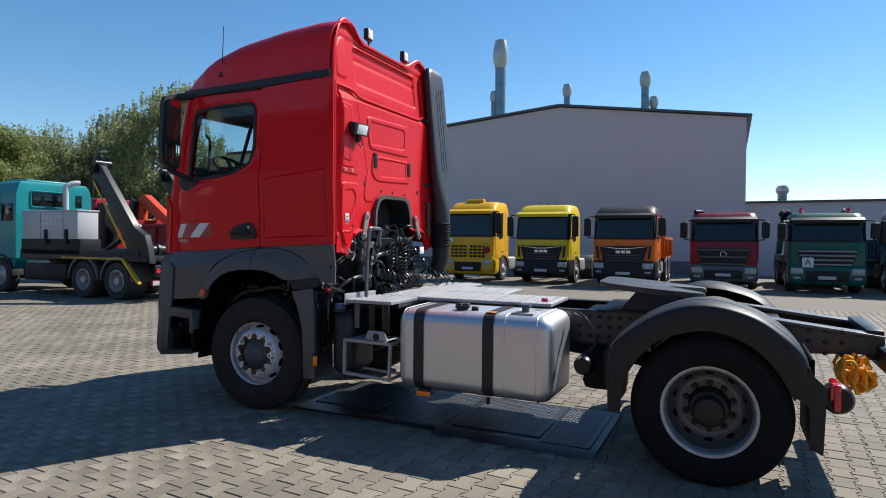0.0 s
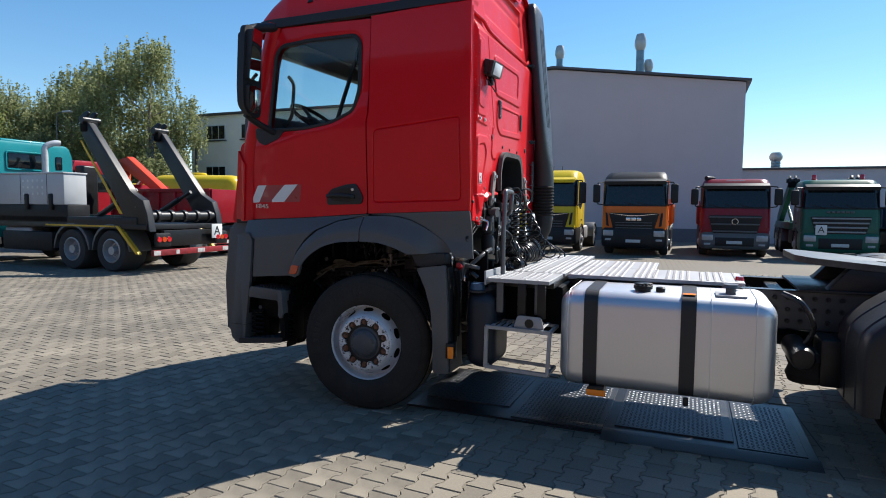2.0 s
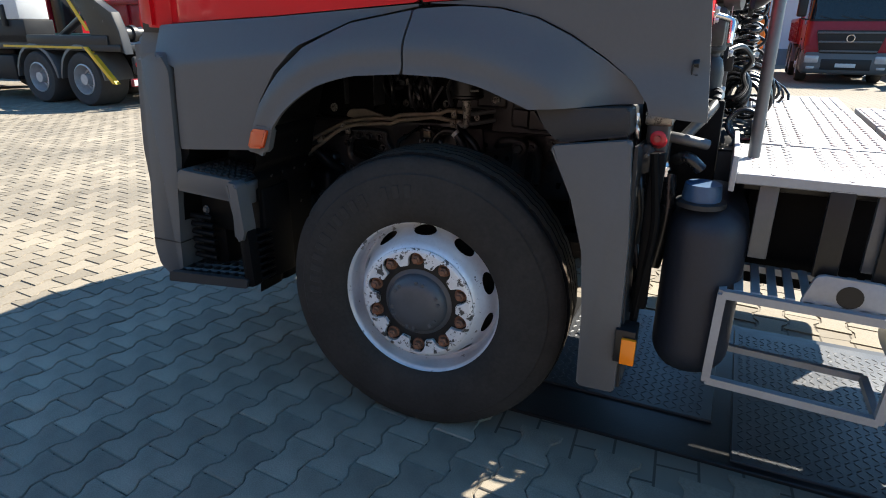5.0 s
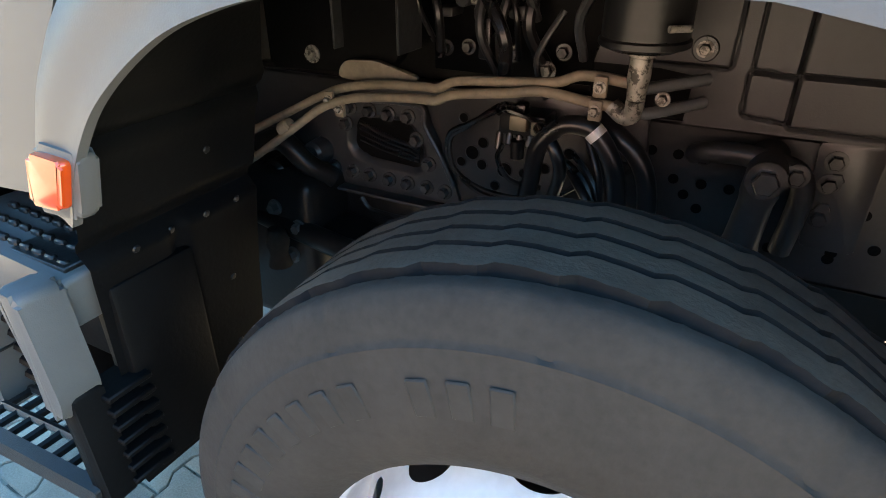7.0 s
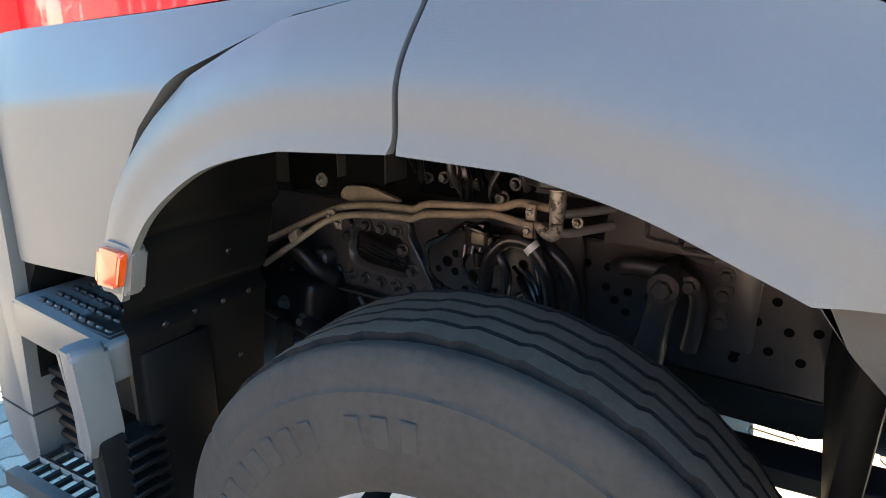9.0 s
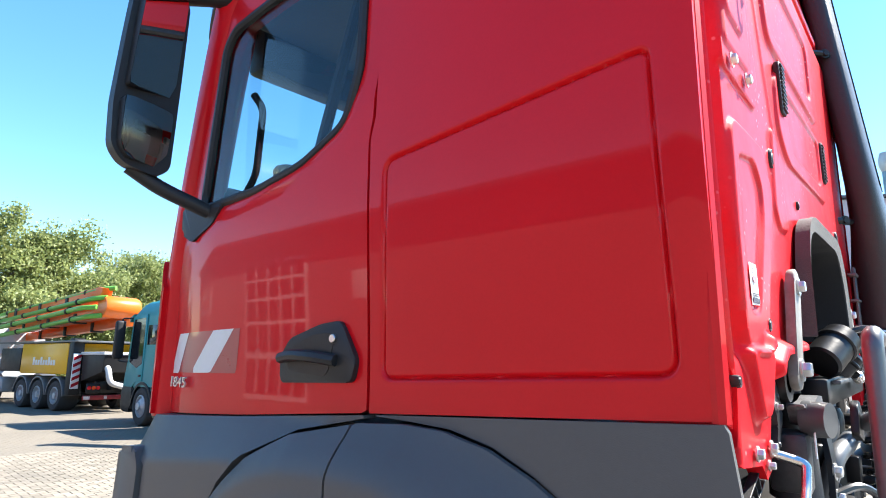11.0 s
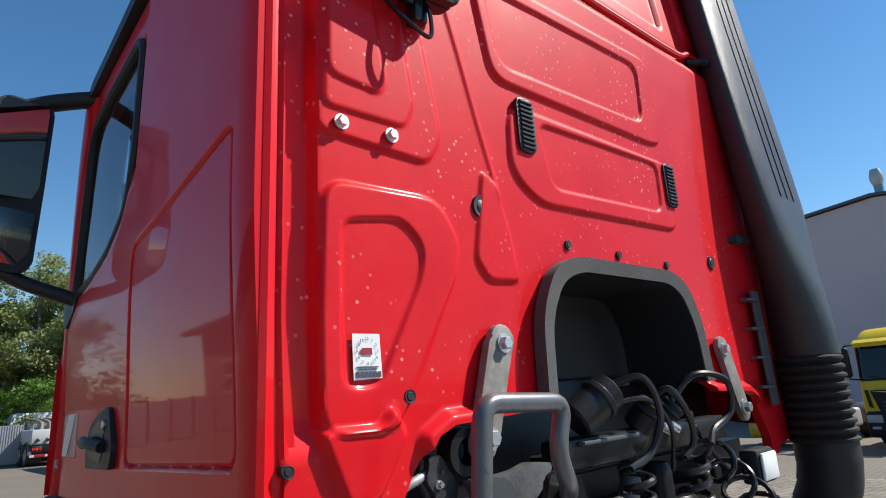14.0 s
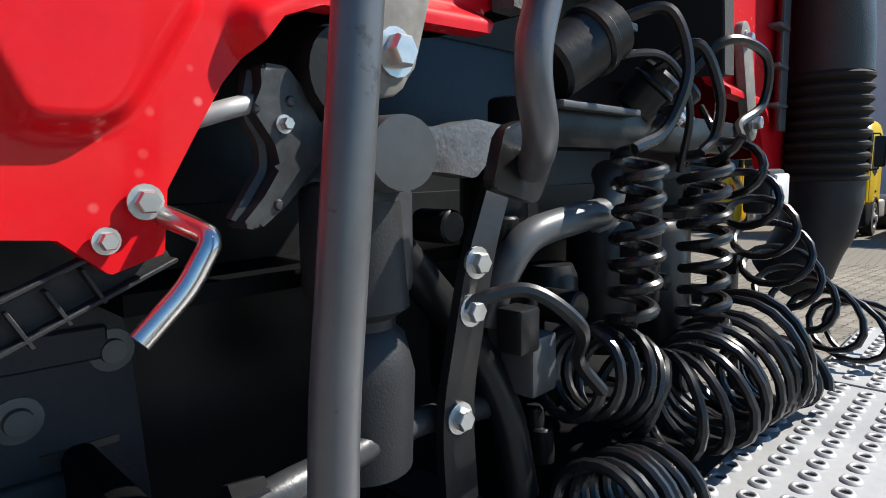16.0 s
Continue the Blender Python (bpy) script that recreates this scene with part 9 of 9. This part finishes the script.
# ---- concrete pump lorry beyond, rear end towards the yard ----
o = thing("concrete_pump_lorry", "orange concrete pump lorry with folded boom and green pipes", "lorry")
far_cab(o, PALE_GREY, H=3.0, D=2.1)
far_chassis(o, 11.4, [2.9, 6.6, 7.95, 9.3], first=3.4, W=2.45)
part("side_locker", box(B(), (-1.24, 4.4, 1.25), (1.24, 6.2, 2.1), 0.03), DARK, o, "dark side locker")
tk = part("side_tank", box(B(), (-1.24, 6.25, 1.2), (1.24, 9.9, 2.25), 0.05), YELLOW, o, "yellow and orange side panel")
bm = B()
for k in range(9):
    box(bm, (1.235, 7.3 + 0.2 * k, 1.5), (1.25, 7.44 + 0.2 * k, 1.68 + 0.1 * (k % 3 == 0)), 0.004)
part("lettering_bars", bm, WHITE_PAINT, tk, "plain white bars")
part("walkway", box(B(), (-1.28, 4.0, 2.27), (1.28, 10.6, 2.33), 0.01), STEEL_GREY, o)
for k in range(4):
    z = 2.55 + 0.28 * k
    x = (-0.55, 0.1, -0.3, 0.45)[k]
    boom = part("boom_section", prism(B(), [(1.2 + 0.5 * k, z - 0.1), (10.3, z + 0.35), (10.5, z + 0.75), (10.2, z + 0.8), (1.2 + 0.5 * k, z + 0.2)], "x", x - 0.18, x + 0.18, 0.02), PUMP_ORANGE, o, "orange folded boom section")
    part("boom_ram", rod(B(), (x, 6.5, z + 0.5), (x, 9.5, z + 0.72), 0.07, seg=10), PUMP_ORANGE, boom)
    for j in range(3):
        part("boom_cuff", box(B(), (x - 0.22, 3.4 + 2.2 * j, z - 0.02 + 0.1 * j), (x + 0.22, 3.6 + 2.2 * j, z + 0.34 + 0.1 * j), 0.02), DARK, boom)
for x, z in ((0.95, 2.72), (1.12, 3.0), (0.8, 3.35), (0.55, 3.7)):
    pp = part("delivery_pipe", tube(B(), bent([(x, 1.6, z - 0.2), (x, 10.2, z + 0.42), (x - 0.3, 10.6, z + 0.46)], 0.25), 0.085, 12), PUMP_GREEN, o, "green delivery pipe")
    for j in range(4):
        part("pipe_clamp", lathe(B(), [(0.085, -0.05), (0.11, -0.05), (0.11, 0.05), (0.085, 0.05)], Matrix.Translation((x, 2.6 + 2.2 * j, z - 0.2 + 0.072 * (1 + 2.2 * j))) @ Matrix.Rotation(radians(94), 4, "X"), 14), DARK, pp)
part("boom_knuckle", lathe(B(), [(0.0, -0.6), (0.34, -0.6), (0.38, -0.5), (0.38, 0.5), (0.34, 0.6), (0, 0.6)], Matrix.Translation((0, 10.5, 3.5)) @ Matrix.Rotation(radians(90), 4, "Y"), 20), PUMP_ORANGE, o)
hop = part("hopper", prism(B(), [(10.5, 1.0), (11.8, 1.3), (11.9, 1.85), (10.4, 1.85)], "x", -1.0, 1.0, 0.03), DARK, o, "dark concrete hopper")
part("hopper_rim", box(B(), (-1.05, 10.35, 1.85), (1.05, 11.95, 1.95), 0.02), PALE_GREY, hop)
part("hopper_elbow", tube(B(), spline([(0.75, 11.4, 1.5), (0.85, 11.9, 1.4), (0.8, 12.05, 1.0), (0.4, 12.05, 0.85)]), 0.09, 12), PALE_GREY, hop, "white pipe elbow")
part("outlet", rod(B(), (-0.6, 12.0, 0.95), (0.2, 12.0, 0.95), 0.14, seg=14), STRIPE, hop, "yellow outlet")
for s in (-1, 1):
    ch = part("warning_board", box(B(), (s * 1.24, 10.3, 0.75), (s * 1.0, 10.36, 1.9), 0.005), WHITE_PAINT, o, "red and white striped board")
    for k in range(5):
        part("red_stripe", prism(B(), [(s * 1.235, 0.78 + 0.22 * k), (s * 1.235, 0.89 + 0.22 * k), (s * 1.005, 1.0 + 0.22 * k), (s * 1.005, 0.89 + 0.22 * k)], "y", 10.355, 10.366), SIGNAL_RED, ch)
    part("outrigger", box(B(), (s * 0.9, 9.95, 0.55), (s * 1.25, 10.3, 2.4), 0.03), DARK, o)
tail(o, 11.2)
place_at(o, -31.7, 6.4, -84)

# machinery parked beside it
o = thing("grey_lorry", "grey lorry with cream pipework and yellow ladder frame", "lorry")
far_cab(o, PALE_GREY, H=2.6, nose=1.5, D=1.8)
far_chassis(o, 6.5, [4.6, 5.8], first=2.2)
part("machine_body", box(B(), (-1.15, 2.0, 1.0), (1.15, 6.6, 1.7), 0.05), PALE_GREY, o)
for k in range(5):
    part("pipe", tube(B(), spline([(-0.9 + 0.4 * k, 2.3, 1.8 + 0.1 * (k % 2)), (-0.7 + 0.4 * k, 3.8, 2.2), (-0.9 + 0.35 * k, 5.2, 2.0), (-0.7 + 0.4 * k, 6.7, 1.2)]), 0.08, 10), CREAM_PIPE, o, "cream pipe")
bm = B()
for x in (-1.1, -0.6):
    tube(bm, [(x, 6.7, 0.7), (x, 6.7, 2.6)], 0.05, 8)
for k in range(6):
    tube(bm, [(-1.1, 6.7, 0.9 + 0.3 * k), (-0.6, 6.7, 0.9 + 0.3 * k)], 0.035, 8)
part("ladder", bm, STRIPE, o, "yellow ladder")
tail(o, 6.7)
place_at(o, -40.5, 4.0, -84)

# ---- low corrugated fence and office building ----
FENCE = mat("grey_sheet_fence", (0.30, 0.31, 0.33), 0.6, metal=0.2, vary=0.1, scale=2)
fence = thing("yard_fence", "pale grey sheet-metal fence along the yard", "fence", (-40, 0, 0))
for k in range(16):
    y = -14 + 1.25 * k
    part("post", box(B(), (-36.05, y - 0.05, -0.02), (-35.9, y + 0.05, 2.05), 0.01), DARK, fence)
    pn = B()
    prism(pn, [(y + 0.05 + 0.1 * j, z) for j, z in ((0, 0.1), (11.5, 0.1), (11.5, 1.95), (0, 1.95))], "x", -36.0, -35.97)
    for j in range(11):
        box(pn, (-35.98, y + 0.07 + 0.105 * j, 0.1), (-35.94, y + 0.12 + 0.105 * j, 1.95))
    part("panel", pn, FENCE, fence)

CREAM = mat("cream_render", (0.80, 0.78, 0.72), 0.9, vary=0.06, scale=0.5, fine=20, dust=0.1)
office = thing("office_building", "two-storey cream office building with flat roof", "building", (-36, 40, 0))
part("wall", box(B(), (-41.8, 40, -0.2), (-24, 52, 10.0)), CREAM, office)
part("roof", box(B(), (-42.1, 39.7, 10.0), (-23.8, 52.3, 10.2), 0.03), ROOF_EDGE, office)
for k in range(4):
    for z in (3.95, 7.73):
        x = -40.05 + 4.2 * k
        w = part("window", box(B(), (x, 39.94, z), (x + 2.4, 40.02, z + 1.4), 0.01), WHITE_PAINT, office, "white-framed window")
        for j in range(3):
            part("pane", box(B(), (x + 0.1 + 0.76 * j, 39.925, z + 0.1), (x + 0.78 + 0.76 * j, 39.945, z + 1.3)), CAB_GLASS, w)
        part("sill", box(B(), (x - 0.1, 39.86, z - 0.1), (x + 2.5, 40.0, z), 0.01), ROOF_EDGE, w)
part("downpipe", rod(B(), (-41.2, 39.9, 9.9), (-41.2, 39.9, -0.1), 0.09, seg=10), ROOF_EDGE, office)

# ---- buildings behind the walk, seen only as reflections ----
PINK = mat("rose_render", (0.22, 0.15, 0.145), 0.9, vary=0.05, scale=0.6, fine=25)
back = thing("repair_hall", "rose-rendered repair hall with a tall glazed gate", "building", (0, -16, 0))
part("wall", box(B(), (-44, -28, -0.02), (16, -15, 6.2)), PINK, back)
part("roof", box(B(), (-44.6, -28.6, 6.2), (16.6, -13.6, 6.5), 0.03), ROOF_EDGE, back)
for x in (-25.5, -40):
    gate = part("gate", box(B(), (x, -15.02, -0.02), (x + 5.0, -14.94, 5.0), 0.01), WHITE_PAINT, back, "white gate frame")
    for i in range(5):
        for j in range(5):
            part("gate_pane", box(B(), (x + 0.15 + 0.97 * i, -14.95, 0.2 + 0.95 * j), (x + 0.97 + 0.97 * i, -14.925, 1.0 + 0.95 * j)), CAB_GLASS, gate)
for x in (-31.5, -17.5):
    part("small_window", box(B(), (x, -15.02, 2.6), (x + 1.0, -14.95, 3.8), 0.01), WHITE_PAINT, back)


# ---- trees ----
BARK = mat("bark", (0.16, 0.14, 0.12), 0.9, vary=0.35, scale=3, bump=0.4, bump_scale=20)
def leaf_mat(name, a, b):
    m = bpy.data.materials.new(name)
    m.use_nodes = True
    n, l = m.node_tree.nodes, m.node_tree.links
    p = n["Principled BSDF"]
    geo, mixc = n.new("ShaderNodeNewGeometry"), n.new("ShaderNodeMix")
    mixc.data_type = "RGBA"
    l.new(geo.outputs["Random Per Island"], mixc.inputs["Factor"])
    mixc.inputs["A"].default_value, mixc.inputs["B"].default_value = (*a, 1), (*b, 1)
    l.new(mixc.outputs["Result"], p.inputs["Base Color"])
    p.inputs["Roughness"].default_value = 0.55
    tr, ms = n.new("ShaderNodeBsdfTranslucent"), n.new("ShaderNodeMixShader")
    l.new(mixc.outputs["Result"], tr.inputs["Color"])
    ms.inputs[0].default_value = 0.5
    l.new(p.outputs[0], ms.inputs[1])
    l.new(tr.outputs[0], ms.inputs[2])
    l.new(ms.outputs[0], n["Material Output"].inputs["Surface"])
    return m


LEAF_BIRCH = leaf_mat("birch_leaves", (0.15, 0.18, 0.07), (0.34, 0.36, 0.17))
LEAF_GREEN = leaf_mat("green_leaves", (0.14, 0.18, 0.05), (0.34, 0.38, 0.15))
LEAF_BUSH = leaf_mat("bush_leaves", (0.05, 0.13, 0.01), (0.14, 0.24, 0.03))


def leaves(name, centres, radius, per, size, droop, m, parent, seed, kind="stuff"):
    """Many small leaf blades, gathered in clumps round the twig ends, hanging where they droop."""
    g = np.random.default_rng(seed)
    C = np.repeat(np.array(centres), per, 0)
    n = len(C)
    off = g.normal(0, 1, (n, 3)) * radius * np.array([0.55, 0.55, 0.42])
    if droop > 0.5:
        # hanging twigs: the leaves of a clump share seven plumb lines
        line = np.arange(n) // 15
        off[:, :2] = off[line * 15, :2] + g.normal(0, 0.05, (n, 2))
        off[:, 2] = off[line * 15, 2] - g.uniform(0, 1.9, n) * droop * g.uniform(0.4, 1.0, n)[line * 15]
    P = C + off
    s = size * g.uniform(0.6, 1.3, n)
    u = g.normal(0, 1, (n, 3))
    u /= np.linalg.norm(u, axis=1)[:, None]
    w = np.cross(u, g.normal(0, 1, (n, 3)))
    w /= np.linalg.norm(w, axis=1)[:, None]
    a, b = u * s[:, None], w * s[:, None] * 0.5
    V = np.stack([P - a, P + b, P + a, P - b], 1).reshape(-1, 3)
    me = bpy.data.meshes.new(name)
    me.from_pydata(V.tolist(), [], np.arange(4 * n).reshape(-1, 4).tolist())
    ob = part(name, me, m, parent)
    return ob


def tree(name, label, x, y, H, R, seed, m=LEAF_GREEN, droop=0.0, trunk=0.22, clumps=130, per=55, size=0.17, low=0.25, group="trees"):
    g = random.Random(seed)
    ob = thing(name, label, "tree", (x, y, ground_z(y)), group)
    z0 = ground_z(y)
    bm = B()
    top = (x + g.uniform(-0.5, 0.5), y + g.uniform(-0.5, 0.5), z0 + H * 0.93)
    stem = spline([(x, y, z0), (x + g.uniform(-0.3, 0.3), y + g.uniform(-0.3, 0.3), z0 + H * 0.4), top], 6)
    tube(bm, stem, [trunk * (1.15 - i / (len(stem) - 1)) for i in range(len(stem))], 10)
    ends = [Vector(top)]
    for k in range(15):
        t = low + (0.95 - low) * (k + g.random() * 0.6) / 15
        base = stem[min(int(t * (len(stem) - 1)), len(stem) - 1)]
        az = 2.4 * k + g.uniform(-0.4, 0.4)
        reach = R * (0.45 + 0.75 * math.sin(math.pi * min(max((t - low) / (1 - low), 0.08), 0.95)) ** 0.7) * g.uniform(0.65, 1.12)
        rise = H * g.uniform(0.05, 0.14)
        q = base + Vector((math.cos(az) * reach, math.sin(az) * reach, rise))
        mid = base + Vector((math.cos(az) * reach * 0.5, math.sin(az) * reach * 0.5, rise * 0.75))
        path = spline([base, mid, q], 4)
        r0 = trunk * (1.0 - 0.75 * t) * 0.5
        tube(bm, path, [r0 * (1.1 - i / (len(path) - 1)) for i in range(len(path))], 6)
        for j in range(5):
            a = path[3 + j] if 3 + j < len(path) else q
            d = Vector((g.uniform(-1, 1), g.uniform(-1, 1), g.uniform(-0.3, 0.8))) * R * 0.3
            tube(bm, [a, a + d * 0.5, a + d], [r0 * 0.35, r0 * 0.25, r0 * 0.1], 4)
            ends += [a + d, a + d * 0.6]
    part("trunk", bm, BARK, ob)
    centres = []
    for k in range(clumps):
        e = ends[g.randrange(len(ends))]
        centres.append(tuple(e + Vector((g.gauss(0, 1), g.gauss(0, 1), g.gauss(0, 0.8))) * R * 0.14))
    leaves("crown", centres, R * 0.17, per, size, droop, m, ob, seed)
    return ob


BIRCH = "weeping birch with thin drooping twigs and pale green leaves"
POPLAR = "tall leafy green tree with loose crown behind the yard"
k = 0
for x, y, H, R in ((-64, 34, 14.0, 4.8), (-58, 33, 13.4, 4.6), (-52.5, 34, 13.0, 4.2), (-48, 33, 12.4, 4.0), (-43.2, 33, 16.2, 3.8), (-38.8, 32.5, 15.6, 3.9), (-66, 24, 13, 4.5)):
    k += 1
    tree("birch", BIRCH, x, y, H, R, k, LEAF_BIRCH, 1.0, 0.2, 400, 105, 0.12, 0.08)
for x, y, H, R in ((-52, 0, 13.4, 4.2), (-51, 5.0, 13.8, 4.4), (-48, 9.2, 11.6, 3.8), (-50, 13.5, 11.6, 4.2), (-53, 20, 11, 4.2), (-56, 26, 12, 4.5), (-54, -5, 14, 4.5)):
    k += 1
    tree("poplar", POPLAR, x, y, H, R, k, LEAF_GREEN, 0.0, 0.3, 460, 110, 0.135, 0.06)
for x, y, H, R in ((-40, 4.6, 4.6, 1.9), (-41, 1.2, 4.0, 1.8), (-39.5, -2.5, 3.8, 1.7)):
    k += 1
    tree("bush", "bright green bushy young tree by the fence", x, y, H, R, k, LEAF_BUSH, 0.05, 0.08, 110, 60, 0.10, 0.12, "bushes by the fence")
g = random.Random(5)
hedge = thing("tree_belt", "dense belt of undergrowth behind the yard", "foliage", (-60, 20, 0), kind="stuff")
cs = [(-60 + g.uniform(-3, 3), g.uniform(-14, 36), abs(g.gauss(0, 2.6))) for k in range(520)] + [(g.uniform(-64, -42), 37 + g.uniform(-1.5, 1.5), abs(g.gauss(0, 2.8))) for k in range(260)]
leaves("leaf_mass", cs, 1.3, 60, 0.22, 0.1, LEAF_GREEN, hedge, 77)

# ---- street lamp ----
lamp = thing("street_lamp", "grey street lamp on a slender pole", "street lamp", (-36, 27, ground_z(27)))
part("pole", rod(B(), (-42, 27, ground_z(27)), (-42, 27, 8.0), 0.09, 0.05, 10), STEEL_GREY, lamp)
part("arm", tube(B(), bent([(-42, 27, 7.9), (-42, 27, 8.4), (-41, 27, 8.5)], 0.3), 0.04, 8), STEEL_GREY, lamp)
part("head", box(B(), (-41.2, 26.85, 8.42), (-40.4, 27.15, 8.55), 0.04), PALE_GREY, lamp)


# ---- block paving ----
def stone_outline(inset=0.0):
    """A bone-shaped block: 20 cm long, wide at both ends, narrow in the middle."""
    e, w, n = 0.0968 - inset, 0.0822 - inset, 0.0572 - inset
    right = [(w, -e), (w, -0.066), (n, -0.032), (n, 0.032), (w, 0.066), (w, e)]
    return right + [(-x, -y) for x, y in right]


PITCH_X, PITCH_Y = 0.145, 0.2
PAVER = mat("weathered_concrete_block", (0.186, 0.162, 0.125), 0.85, vary=0.5, scale=5.0, fine=190, bump=0.5, bump_scale=200, by_object=0.2, dust=0.14, dust_col=(0.09, 0.083, 0.072))
PAVER_FAR = mat("weathered_concrete_blocks", (0.180, 0.156, 0.120), 0.85, vary=0.35, scale=0.6, fine=110, bump=0.4, bump_scale=120, dust=0.16, dust_col=(0.09, 0.083, 0.072))
nt = PAVER_FAR.node_tree
geo, rg, mu = nt.nodes.new("ShaderNodeNewGeometry"), nt.nodes.new("ShaderNodeMapRange"), nt.nodes.new("ShaderNodeMix")
rg.inputs["To Min"].default_value, rg.inputs["To Max"].default_value = 0.8, 1.2
mu.data_type, mu.blend_type = "RGBA", "MULTIPLY"
mu.inputs["Factor"].default_value = 1.0
bs = nt.nodes["Principled BSDF"].inputs["Base Color"]
nt.links.new(geo.outputs["Random Per Island"], rg.inputs["Value"])
nt.links.new(bs.links[0].from_socket, mu.inputs["A"])
nt.links.new(rg.outputs["Result"], mu.inputs["B"])
nt.links.new(mu.outputs["Result"], bs)
top, low = stone_outline(0.004), stone_outline(0.0)
N = len(top)
stone_v = [(x, y, 0.0) for x, y in top] + [(x, y, -0.004) for x, y in low] + [(x, y, -0.03) for x, y in low]
stone_f = [tuple(range(N))] + [(k + N, (k + 1) % N + N, (k + 1) % N, k) for k in range(N)] + [(k + 2 * N, (k + 1) % N + 2 * N, (k + 1) % N + N, k + N) for k in range(N)]
me = bpy.data.meshes.new("paver")
me.from_pydata(stone_v, [], stone_f)
me.materials.append(PAVER)
rot = Matrix.Rotation(ROW_TURN, 4, "Z")
g = random.Random(11)
near_count, far = 0, []
spots = []
for i in range(-95, 70):
    for j in range(-40, 80):
        p = rot @ Vector((i * PITCH_X, j * PITCH_Y + (PITCH_Y / 2 if i % 2 else 0), 0))
        if -11.9 < p.x < 8.4 and -5.5 < p.y < 13.4 and not (0.12 < p.x < 3.22 and 0.12 < p.y < 1.5):
            spots.append(p)
spots.sort(key=lambda p: (p - Vector((-0.75, -0.55, 0))).length)
for k, p in enumerate(spots):
    z = ground_z(p.y) + g.uniform(-0.0025, 0.001)
    tilt = (g.gauss(0, 0.006), g.gauss(0, 0.006))
    if k < 300:
        ob = part("paver", me, PAVER, ground)
        ob.matrix_basis = Matrix.Translation((p.x, p.y, z)) @ Euler((tilt[0], tilt[1], ROW_TURN)).to_matrix().to_4x4()
    else:
        far.append((p.x, p.y, z, *tilt))
F = np.array(far)
V0 = np.array(stone_v[:2 * N])
V0[N:, 2] = -0.012
c, s = math.cos(ROW_TURN), math.sin(ROW_TURN)
V = np.empty((len(F), 2 * N, 3))
V[:, :, 0] = F[:, 0, None] + V0[None, :, 0] * c - V0[None, :, 1] * s
V[:, :, 1] = F[:, 1, None] + V0[None, :, 0] * s + V0[None, :, 1] * c
V[:, :, 2] = F[:, 2, None] + V0[None, :, 2] + F[:, 3, None] * V0[None, :, 1] + F[:, 4, None] * V0[None, :, 0]
faces = [tuple(a + b * 2 * N for a in f) for b in range(len(F)) for f in stone_f[:N + 1]]
me2 = bpy.data.meshes.new("paving_blocks")
me2.from_pydata(V.reshape(-1, 3).tolist(), [], faces)
rest = part("paving_blocks", me2, PAVER_FAR, ground)
tagged(rest, "weathered interlocking bone-shaped concrete blocks", kind="stuff")
